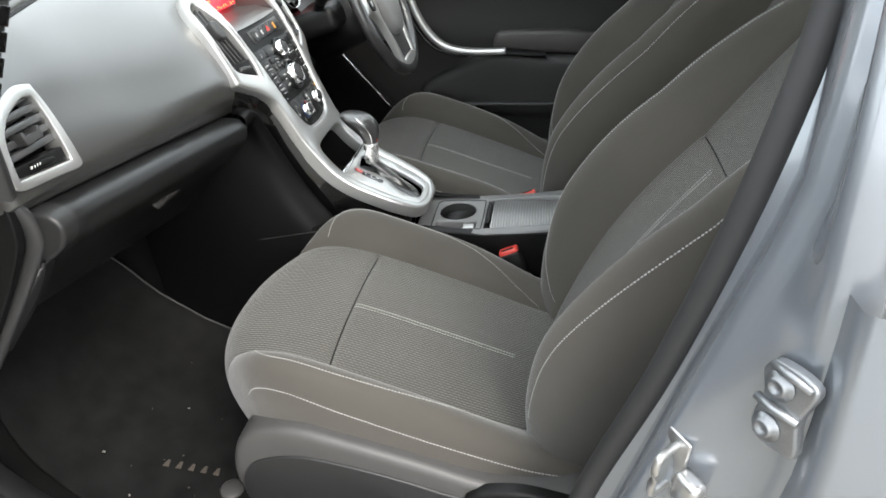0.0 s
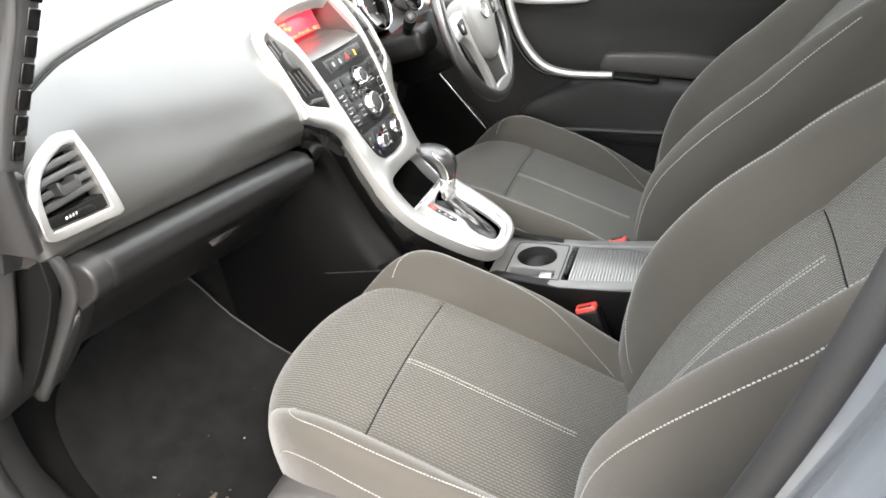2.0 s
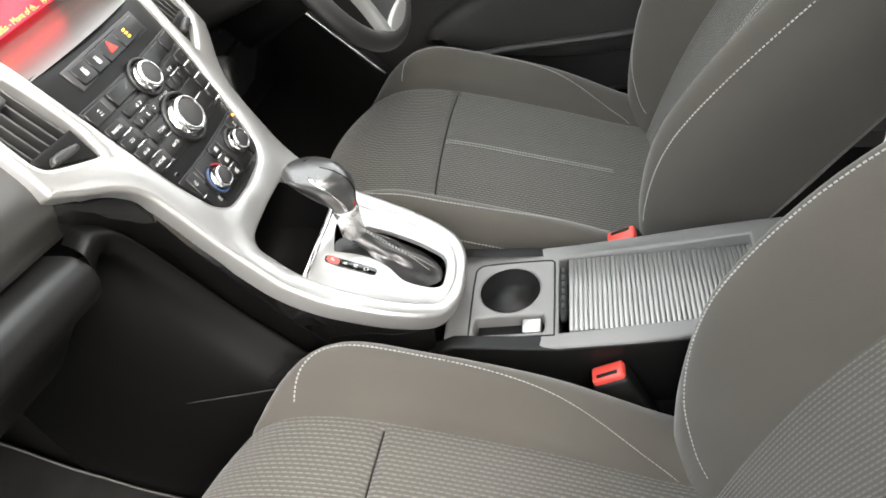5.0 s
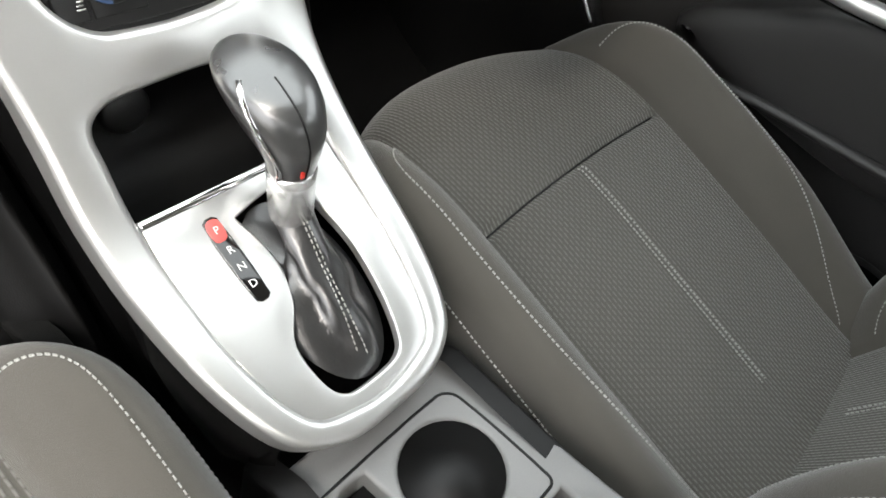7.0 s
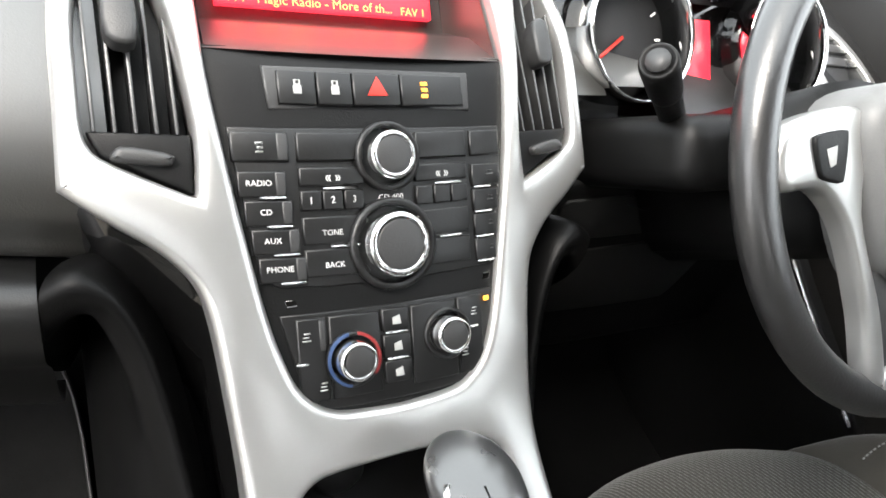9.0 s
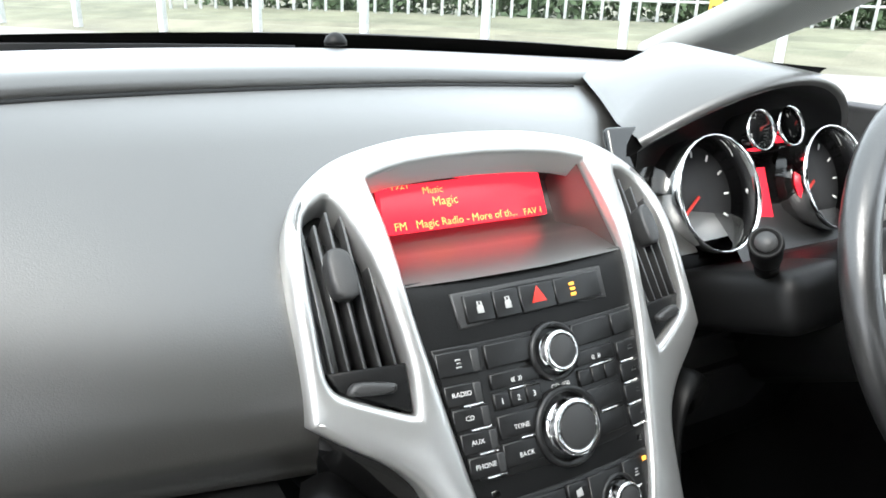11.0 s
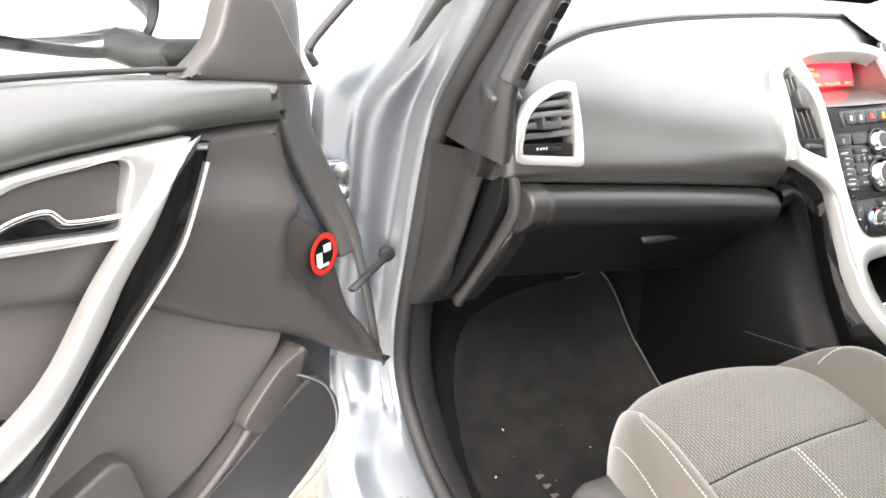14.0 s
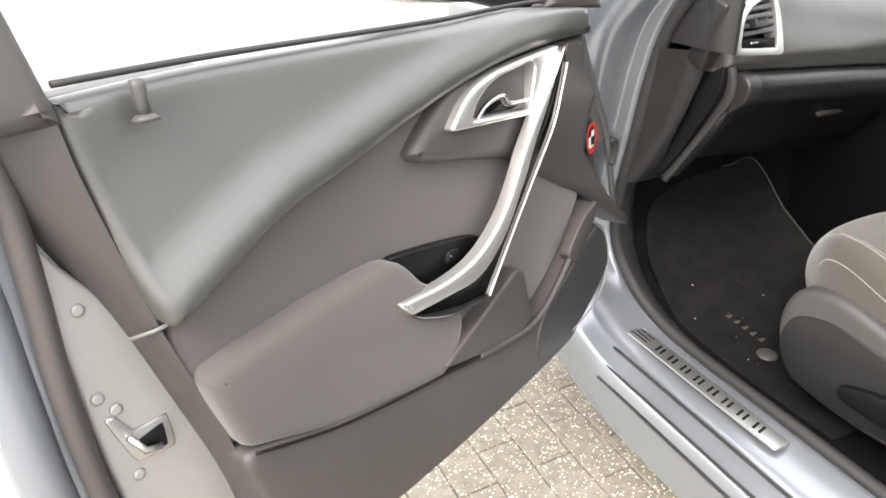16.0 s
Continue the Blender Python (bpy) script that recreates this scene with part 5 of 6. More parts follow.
inner_ = smoothed([(.84, .30), (.84, .30), (.80, 1.02), (.80, 1.02), (-.40, 1.02), (-.40, 1.02), (-.40, .30), (-.40, .30)], 2)
world_part("inner_panel", sheet(inner_, (), lambda a, b, h: (-.76 + h, a, b), .01, .03, .006, .1), TRIM, rear_side)

# shell: floor, bulkhead, roof, glass, far side
floor = thing("cabin_floor", "black carpeted cabin floor", "floor", kind="structure", level=True)
rows = []
for i in range(29):
    x = -.715 + 1.43 * i / 28
    tunn = .22 * ease(.17 - abs(x), 0, .06)
    side_up = .035 * ease(abs(x), .62, .69)
    rows.append([Vector((x, -1.3, .30 + tunn)), Vector((x, .3, .28 + tunn)), Vector((x, 1.0, .262 + tunn + side_up)), Vector((x, 1.5, .262 + tunn * .8 + side_up)), Vector((x, 1.72, .275 + tunn + side_up)), Vector((x, 1.86, .36 + tunn)), Vector((x, 1.98, .50 + tunn)), Vector((x, 2.06, .72)), Vector((x, 2.08, .90))])
world_part("carpet", loft(rows), CARPET, floor)
mat_ = thing("floor_mat", "black carpet floor mat with a pale woven name and fixing button", "floor mat", level=True)
mo = smoothed([(-.66, 1.30), (-.66, 1.30), (-.665, 1.6), (-.64, 1.80), (-.58, 1.93), (-.45, 1.97), (-.27, 1.975), (-.21, 1.955), (-.19, 1.88), (-.187, 1.6), (-.187, 1.30), (-.187, 1.30)], 6)
def mat_map(a, b, h):
    return Vector((a, b, .010 + h + .045 * ease(a, -.27, -.187) + .01 * ease(a, -.60, -.66) + lerp(b, [(1.0, .262), (1.5, .262), (1.72, .275), (1.86, .36), (1.98, .50)])))


world_part("carpet_top", sheet(mo, (), mat_map, .006, .008, .003, .03), MATPILE, mat_)
world_part("edging", sweep([mat_map(p[0], p[1], .006) for p in mo if p[0] > -.30 and p[1] > 1.31], .0045, .004), GREYPL, mat_, "stitched grey edging")
world_part("fixing_button", lathe([(0, 0), (.021, 0), (.022, .004), (.018, .007), (0, .007)], Matrix.Translation((-.560, 1.536, .2772))), COVER, mat_, "grey fixing button")
WOVEN = mat("woven_letter_thread", (0.060, 0.050, 0.040), 0.9)
for i in range(5):
    y_ = 1.572 + .024 * i
    world_part("letter_bar", sheet([(-.538, y_), (-.523, y_ + .003), (-.523, y_ + .0075), (-.538, y_ + .011)], (), mat_map, .0075, .002, .0003), WOVEN, mat_)

rng_ = random.Random(9)
for i in range(26):
    c_ = mat_map(rng_.uniform(-.62, -.24), rng_.uniform(1.35, 1.80), .0075)
    w_ = rng_.uniform(.0012, .003)
    world_part("speck", box((w_, w_ * rng_.uniform(1, 2.5), .0012), Matrix.Translation(c_) @ pose(0, 0, 0, 0, 0, rng_.uniform(0, 180)), 0), WOVEN if i % 4 else THREAD, mat_)

roof = thing("roof", "pale headliner under a painted roof", "roof", kind="structure", level=True)
def roof_at(x, y, h=0.0):
    f = ease(y, 1.15, .6)
    return Vector((x, y, 1.40 + .08 * f - .05 * (x / .65) ** 2 - .10 * ease(y, -.4, -1.3) + h))


ys_ = [1.14, 1.08, .95, .75, .5, .2, -.2, -.6, -1.0, -1.3]
xs_ = [-.66 + 1.32 * i / 20 for i in range(21)]
world_part("headliner", loft([[roof_at(x, y) for x in xs_] for y in ys_]), HEADLINER, roof)
world_part("roof_skin", loft([[roof_at(x * 1.02, y, .035 - .02 * abs(x)) for x in xs_] for y in ys_]), PAINT, roof)
ws = thing("windscreen", "clear windscreen with a black printed border", "windscreen", kind="structure", level=True)
def wscreen(x, t):
    yg, zg = glass_foot(x)
    a = CAR @ Vector((x, yg + .045, zg + .004))
    b = roof_at(x * .90, 1.15)
    p = a.lerp(b, t)
    return p + Vector((0, .05 * math.sin(math.pi * t), .05 * math.sin(math.pi * t)))


gx = [-.70 + 1.40 * i / 28 for i in range(29)]
g_ = world_part("pane", loft([[wscreen(x, t / 12) for x in gx] for t in range(1, 13)]), GLASS, ws)
g_.visible_shadow = False
world_part("border", loft([[wscreen(x, t) + Vector((0, 0, .001)) for x in gx] for t in (-.04, 0, .03, .05)]), PIANO, ws, "black printed border")
wiper = thing("wiper_blades", "black wiper blades at the foot of the windscreen", "wiper", level=True)
for a, b in ((-.12, .36), (.10, .55)):
    world_part("blade", sweep([wscreen(a + (b - a) * i / 10, .015 - .01 * abs(i / 10 - .5)) + Vector((0, .02, .012)) for i in range(11)], .016, .012), RUBBER, wiper)
world_part("arm", sweep(smoothed([(-.800, 2.145, .962), (-.812, 2.146, .985), (-.800, 2.150, 1.006), (-.74, 2.160, 1.065), (-.669, 2.168, 1.13), (-.58, 2.160, 1.19)], 6, closed=False), .020, .016), RUBBER, wiper, "black wiper arm")
for sg in (-1, 1):
    col = [wscreen(sg * .70, t / 12) for t in range(-1, 14)]
    if sg < 0:
        world_part("windscreen_pillar", sweep([p + Vector((-.012, .0, -.005)) for p in col], .045, .045, n=12, power=3), PAINT, body, "silver-blue windscreen pillar")
    else:
        far = smoothed([(.665, 2.14, 1.085), (.655, 2.02, 1.13), (.645, 1.90, 1.178), (.62, 1.65, 1.275), (.58, 1.30, 1.38), (.55, 1.14, 1.42)], 5, closed=False)
        world_part("windscreen_pillar", sweep([Vector(p) + Vector((.05, 0, .012)) for p in far], .17, .06, n=16, power=3), PALEGREY, body, "pale grey windscreen pillar trim")

world_part("firewall", box((1.40, .05, .76), Matrix.Translation((0, 2.14, .52)), .01), DARK, body, "black bulkhead")
world_part("far_side", box((.05, 1.75, .86), Matrix.Translation((.82, 1.30, .61)), .01), DARK, body, "dark inner side of the body")
# right side: the driver's door from inside
dd = thing("driver_door", "black driver's door panel with a silver pull handle, closed", "car door", level=True)
do = smoothed([(1.84, .27), (1.84, .27), (1.82, 1.05), (1.82, 1.05), (.72, 1.03), (.72, 1.03), (.76, .27), (.76, .27)], 3)
world_part("door_panel", sheet(do, (), lambda a, b, h: (.74 - h, a, b), .0, .05, .02, .06, relief=lambda a, b: .015 * ease(b, .70, .74) + .02 * ease(b, .86, .95)), BLACKTRIM, dd)
arm = smoothed([(1.42, .60), (1.30, .70), (1.20, .745), (1.05, .745), (.86, .74), (.82, .68), (.85, .60), (1.1, .55)], 5)
world_part("armrest", sheet(arm, (), lambda a, b, h: (.74 - h, a, b), .055, .055, .025, .04), BLACKTRIM, dd, "padded dark armrest")
world_part("switch_pad", box((.05, .16, .012), Matrix.Translation((.69, 1.13, .748)), .004), DARK, dd)
world_part("pocket_edge", sweep(smoothed([(.700, 1.50, .50), (.690, 1.40, .555), (.684, 1.25, .585), (.682, 1.05, .60), (.684, .85, .62)], 6, closed=False), .016, .020, up=(1, 0, 0)), BLACKTRIM, dd, "rounded edge of the door pocket")
world_part("armrest_pad", sheet(smoothed([(1.20, .750), (1.19, .80), (1.0, .815), (.80, .80), (.78, .75)], 4, tight=.2), (), lambda a, b, h: (.74 - h, a, b), .040, .03, .012, .04), TRIM, dd, "dark grey cloth armrest pad")
hl = smoothed([(.672, 1.475, .99), (.668, 1.45, .90), (.664, 1.41, .82), (.660, 1.35, .765), (.656, 1.27, .752), (.654, 1.165, .760)], 6, closed=False)
world_part("pull_handle", sweep(hl, .022, .030, up=(1, 0, 0), n=12, power=3, taper=lambda f: 1 - .35 * abs(f - .5)), SILVER, dd, "curved satin silver pull handle")
world_part("handle_strip", sweep([Vector(p) + Vector((.012, .018, -.012)) for p in hl], .012, .03, up=(1, 0, 0), n=8), PIANO, dd)
bz_ = smoothed([(1.49, .985), (1.36, .99), (1.25, .955), (1.26, .93), (1.45, .92)], 5)
bi_ = smoothed([(1.46, .972), (1.36, .975), (1.285, .952), (1.29, .94), (1.44, .934)], 5)
world_part("release_bezel", sheet(bz_, [bi_], lambda a, b, h: (.725 - h, a, b), .035, .02, .004), SILVER, dd, "silver release surround")
world_part("release_lever", sweep([Vector((.70, 1.43, .945)), Vector((.695, 1.36, .955)), Vector((.70, 1.30, .958))], .018, .02), CHROME, dd)
gl_ = smoothed([(1.70, 1.0), (1.70, 1.0), (1.30, 1.30), (.9, 1.36), (.80, 1.3), (.78, 1.02), (.78, 1.02)], 4)
w2 = world_part("door_glass", sheet(gl_, (), lambda a, b, h: (.78 - .22 * (b - 1.0) + h, a, b), .002, .004, .001, .08), GLASS, dd)
w2.visible_shadow = False
rsp = thing("right_rear_side", "dark trimmed rear cabin side with a window", "cabin side", kind="structure", level=True)
world_part("side_panel", sheet(smoothed([(.74, .30), (.74, .30), (.72, 1.02), (.72, 1.02), (-1.3, 1.02), (-1.3, 1.02), (-1.3, .30), (-1.3, .30)], 2), (), lambda a, b, h: (.76 - h, a, b), .01, .03, .006, .1), TRIM, rsp)
world_part("pillar", sweep([Vector((.76, .74, .95)), Vector((.72, .76, 1.2)), Vector((.64, .80, 1.40))], .07, .12, n=12, power=3), GREYPL, rsp)
world_part("rear_pane", sheet(smoothed([(.66, 1.02), (.66, 1.02), (.70, 1.34), (-.3, 1.32), (-.5, 1.02), (-.5, 1.02)], 3), (), lambda a, b, h: (.78 - .22 * (b - 1.0) + h, a, b), .002, .004, .001, .1), GLASS, rsp)
rear = thing("rear_wall", "dark rear of the cabin with a tailgate window", "cabin rear", kind="structure", level=True)
world_part("wall", box((1.5, .06, .72), Matrix.Translation((0, -1.32, .66)), .02), TRIM, rear)
world_part("quarter", box((.06, .95, .74), Matrix.Translation((-.76, -.86, .66)), .02), TRIM, rear)
bench = thing("rear_bench", "charcoal cloth rear bench seat", "rear seat", level=True)
bcu = smoothed([(.05, .36), (.02, .50), (.0, .545), (-.05, .565), (-.3, .545), (-.5, .53), (-.52, .36)], 5)
world_part("bench_cushion", loft([[Vector((x, p[0] + .03 * math.cos(x * 4.3), p[1] - .012 * abs(math.sin(x * 4.3)))) for p in bcu] for x in [-.66 + .06 * i for i in range(23)]], closed=True, caps=True), CLOTH, bench)
bba = smoothed([(-.44, .50), (-.50, .75), (-.60, 1.02), (-.64, 1.04), (-.68, 1.02), (-.62, .5)], 5)
world_part("bench_back", loft([[Vector((x, p[0] + .02 * math.cos(x * 4.3), p[1])) for p in bba] for x in [-.66 + .06 * i for i in range(23)]], closed=True, caps=True), CLOTH, bench)

# ---- steering wheel, column, instruments ----
wheel = thing("steering_wheel", "black leather steering wheel with satin silver spokes", "steering wheel", at=(.37, 1.30, .93))
WM = Matrix.Translation((.37, 1.372, .93)) @ pose(0, 0, 0, 71, 0, 0)
rim = [WM @ Vector((.173 * math.cos(a), .173 * math.sin(a), 0)) for a in [2 * math.pi * i / 64 for i in range(64)]]
part("rim", sweep(rim, .030, .028, up=WM.to_3x3() @ Vector((0, 0, 1)), n=14, closed=True), LEATHER, wheel, "black leather rim")
hub = smoothed([(-.075, .045), (0, .062), (.075, .045), (.07, -.02), (.045, -.075), (0, -.09), (-.045, -.075), (-.07, -.02)], 6)
part("hub", sheet(hub, (), lambda a, b, h: WM @ Vector((a, b, h)), .030, .05, .014, .02, relief=lambda a, b: -.9 * (a * a + b * b)), DECK, wheel, "grey airbag cover")
ring_ = [np.array((.024 * math.cos(2 * math.pi * i / 28), .02 + .024 * math.sin(2 * math.pi * i / 28))) for i in range(28)]
part("badge", sheet(ring_, [[p * .0 + np.array((p[0] * .78, .02 + (p[1] - .02) * .78)) for p in ring_]], lambda a, b, h: WM @ Vector((a, b, h)), .034, .006, .002), CHROME, wheel, "plain round chrome badge")
for sg in (-1, 1):
    sp = smoothed([(sg * .065, .035), (sg * .11, .04), (sg * .158, .025), (sg * .158, -.01), (sg * .12, -.012), (sg * .092, -.04), (sg * .073, -.10), (sg * .066, -.150), (sg * .048, -.158), (sg * .053, -.10), (sg * .074, -.03)], 5)
    s_ = part("spoke", sheet(sp, (), lambda a, b, h: WM @ Vector((a, b, h)), .012, .016, .006, .03), SILVER, wheel, "satin silver spoke")
    part("button_pad", sheet(smoothed([(sg * .096, .026), (sg * .132, .022), (sg * .126, -.004), (sg * .102, -.008)], 4, tight=.2), (), lambda a, b, h: WM @ Vector((a, b, h)), .015, .008, .002), DARK, s_)
    part("button_mark", sheet([(sg * .110, .016), (sg * .121, .014), (sg * .118, .002), (sg * .112, .004)], (), lambda a, b, h: WM @ Vector((a, b, h)), .0156, .002, .0003), DIMPRINT, s_)
part("lower_spoke", sheet(smoothed([(-.05, -.145), (.05, -.145), (.055, -.168), (-.055, -.168)], 4), (), lambda a, b, h: WM @ Vector((a, b, h)), .012, .016, .005), SILVER, wheel)
part("lower_cover", sheet(smoothed([(-.055, -.075), (.055, -.075), (.050, -.15), (-.050, -.15)], 4, tight=.2), (), lambda a, b, h: WM @ Vector((a, b, h)), .006, .016, .004), GREYPL, wheel, "dark grey cover between the lower spokes")
part("column_shroud", sweep([WM @ Vector((0, .0, -.03)), WM @ Vector((0, -.005, -.09)), WM @ Vector((0, -.012, -.20))], .15, .14, n=16, power=3), DARK, wheel)
stalk = thing("column_stalk", "black control stalk with a ribbed end", "stalk", at=(.2, 1.43, .98))
sp0, sp1 = Vector((.288, 1.515, .915)), Vector((.170, 1.442, .986))
part("arm", sweep([sp0, sp0.lerp(sp1, .5), sp0.lerp(sp1, .9)], .023, .023, n=14, taper=lambda f: .85 + .15 * f), DARK, stalk)
d_ = (sp1 - sp0).normalized()
ms_ = Matrix.Translation(sp1) @ d_.to_track_quat("Z", "Y").to_matrix().to_4x4()
cap_ = part("end_cap", lathe([(0, -.045), (.0115, -.045), (.0125, -.040), (.0135, .0), (.0130, .006), (.0115, .008), (.0105, .0065), (0, .0065)], ms_), DARK, stalk, "black ribbed cap")
part("end_button", lathe([(0, .0066), (.0085, .0066), (.0082, .0085), (0, .009)], ms_), GREYPL, cap_)
clus = thing("instrument_cluster", "instrument cluster with chrome-ringed dials under a black visor", "instruments", at=(.37, 1.6, 1.0))
rows = []
for i in range(41):
    a = -.175 + .35 * i / 40
    k = 1 - (a / .175) ** 2
    e = 1.048 + .062 * k
    yf = 1.605 - .055 * k
    at = lambda y, z: Vector((.376 + a * (1 - .48 * ease(y, 1.60, 1.80)), y, z))
    rows.append([at(1.612, .925 - .02 * k), at(1.615, e - .03 * k - .04), at(1.612, e - .012), at(yf + .007, e - .006), at(yf, e), at(yf + .008, e + .008), at(1.66, e + .020 + .010 * k), at(1.73, e + .042 + .004 * k), at(1.792, 1.118 + .014 * k), at(1.84, 1.120 + .012 * k)])
part("visor", loft([r[3:] for r in rows]), SOFT, clus, "dark grey visor")
part("surround", loft([r[:4] for r in rows]), DARK, clus, "black surround of the dials")
part("backing_plate", box((.40, .01, .17), Matrix.Translation((.375, 1.606, .985)) @ pose(0, 0, 0, -18, 0, 0), .004), PIANO, clus)
part("column_cover", box((.30, .16, .06), Matrix.Translation((.37, 1.52, .905)) @ pose(0, 0, 0, -14, 0, 0), .02, 4), DARK, clus)
cm = lambda x, z, r: Matrix.Translation((x, 1.592 + .3 * (z - .985), z)) @ pose(0, 0, 0, 74, 0, 0)
DIAL = mat("dial_black", (0.012, 0.012, 0.013), 0.75)
for x, z, r in ((.272, .992, .058), (.472, .992, .058), (.350, 1.050, .021), (.402, 1.052, .021)):
    m_ = cm(x, z, r)
    dl = part("dial", lathe([(0, -.004), (r * .93, -.004), (r * .95, .0), (0, .0)], m_), DIAL, clus, "black dial")
    part("ring", lathe([(r * .93, -.004), (r * 1.04, -.004), (r * 1.05, .030), (r * 1.025, .034), (r * 1.0, .030), (r * .93, -.004)], m_), CHROME, dl, "chrome ring")
    part("needle", box((.003, r * .8, .002), m_ @ pose(0, 0, .004, 0, 0, 125) @ Matrix.Translation((0, r * .4, 0)), 0), RED, dl)
    for k in range(9):
        part("tick", box((.0022, r * .12, .001), m_ @ pose(0, 0, .002, 0, 0, 120 - 30 * k) @ Matrix.Translation((0, r * .78, 0)), 0), WHITE, dl)
part("message_display", box((.045, .004, .075), Matrix.Translation((.370, 1.592, .978)) @ pose(0, 0, 0, -18, 0, 0), .001), SCREEN, clus, "lit red message display")
pedal = thing("brake_pedal", "black rubber brake pedal", "pedal", level=True)
world_part("arm", sweep([Vector((.30, 2.0, .70)), Vector((.30, 1.95, .55)), Vector((.30, 1.90, .48))], .02, .02), DARK, pedal)
world_part("pad", box((.10, .02, .055), Matrix.Translation((.30, 1.89, .455)) @ pose(0, 0, 0, -30, 0, 0), .005), RUBBER, pedal)
kp = thing("knee_panel", "black plastic panel under the steering column", "knee panel")
part("panel", sheet(smoothed([(.17, .86), (.72, .86), (.72, .62), (.50, .60), (.22, .64)], 4), (), lambda a, b, h: (a, 1.56 - h + .5 * (.86 - b), b), .0, .03, .012, .04), DARK, kp)
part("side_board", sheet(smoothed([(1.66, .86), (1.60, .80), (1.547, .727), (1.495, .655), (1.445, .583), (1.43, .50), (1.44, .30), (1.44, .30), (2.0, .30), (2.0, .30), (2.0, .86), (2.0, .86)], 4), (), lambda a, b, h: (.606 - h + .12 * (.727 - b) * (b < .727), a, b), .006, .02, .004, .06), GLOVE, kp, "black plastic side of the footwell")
part("edge_strip", sweep(smoothed([(.590, 1.60, .80), (.590, 1.547, .729), (.597, 1.495, .656), (.606, 1.445, .583)], 5, closed=False), .004, .005), SATIN, kp, "thin bright edge strip")
knee_ = lambda a, b, h: (a, 1.56 - h + .5 * (.86 - b), b)
part("fuse_cover", sheet(smoothed([(.24, .78), (.48, .78), (.47, .68), (.26, .69)], 4, tight=.15), (), knee_, .004, .01, .002), DEEP, kp, "dark plastic cover")
part("column_lid", sheet(smoothed([(.22, .85), (.56, .85), (.54, .80), (.24, .80)], 4, tight=.15), (), knee_, .004, .01, .002), DEEP, kp)


# ---- the open passenger door ----
DO, DU, DN = Vector((-.93, 1.61, 0)), Vector((-.8964, -.4432, 0)), Vector((.4432, -.8964, 0))


def dm(u, z, n):
    return DO + DU * u + DN * n + Vector((0, 0, z))


door = thing("passenger_door", "open front passenger door with grey-brown trim and silver pull handle", "car door", at=(-.93, 1.61, .5))
base = smoothed([(.11, 1.04), (.11, 1.04), (.11, .90), (.10, .74), (.02, .66), (.0, .62), (.0, .56), (.10, .50), (.146, .470), (.146, .470), (.40, .462), (.62, .470), (.79, .49), (.79, .49), (.80, .62), (.812, .715), (.845, .845), (.874, 1.0), (.88, 1.066), (.88, 1.066), (.735, 1.068), (.416, 1.06), (.25, 1.06), (.12, 1.05)], 5)
part("lower_panel", sheet(base, (), dm, -.020, .04, .008, .05), TRIM, door, "dark grey grained lower panel")
upper = [np.array(p) for p in smoothed([(.055, 1.043), (.055, 1.043), (.12, 1.05), (.25, 1.06), (.416, 1.06), (.735, 1.068), (.878, 1.065), (.878, 1.065), (.872, 1.0), (.849, .868), (.837, .858), (.775, .885), (.70, .917), (.618, .937), (.523, .961), (.425, .983), (.30, 1.0), (.15, 1.004), (.044, 1.0), (.044, 1.0)], 5)]
RIDGET = [(-.05, 1.004), (.15, 1.004), (.30, 1.0), (.425, .983), (.523, .961), (.618, .937), (.70, .917), (.775, .885), (.845, .85)]


def upper_relief(u, z):
    """A soft roll along the lower edge, falling back towards the window."""
    d = z - lerp(u, RIDGET)
    k = ease(u, .02, .25)
    return k * (.018 * math.exp(-((d - .022) / .03) ** 2) - .016 * ease(d, .02, .17))


part("upper_trim", sheet(upper, (), dm, .004, .05, .012, .011, relief=upper_relief), UPPER, door, "soft dark grey upper trim")
insert = smoothed([(.838, .848), (.775, .880), (.70, .912), (.618, .932), (.523, .956), (.40, .978), (.30, .92), (.22, .85), (.15, .80), (.07, .735), (.09, .70), (.16, .635), (.25, .59), (.34, .59), (.48, .62), (.56, .78), (.65, .80), (.73, .795), (.822, .775)], 5)
part("cloth_insert", sheet(insert, (), dm, -.012, .02, .006, .04), DOORCLOTH, door, "grey-brown cloth insert")
front = smoothed([(.046, 1.0), (.046, 1.0), (.037, .93), (.008, .876), (-.034, .838), (-.062, .79), (-.088, .717), (-.122, .603), (-.122, .603), (-.04, .655), (.05, .72), (.16, .78), (.24, .83), (.30, .86), (.49, .908), (.508, .925), (.425, .983), (.34, .992), (.15, 1.0)], 5)
FACET = [(.607, -.083), (.682, -.04), (.805, .071), (.864, .074), (.90, .04), (1.0, -.02)]
CREASE = [(-.1, .85), (.029, .880), (.079, .903), (.154, .918), (.247, .932), (.5, .95)]


def front_relief(u, z):
    """A bulge below a crease, and a facet that turns towards the hinge."""
    zc = lerp(u, CREASE)
    return -.052 * ease(lerp(z, FACET) - u, 0, .045) * ease(z, .63, .70) - .016 * ease(z - zc, 0, .045) * ease(u, .30, .18) - .010 * ease(zc - z, .02, .14)


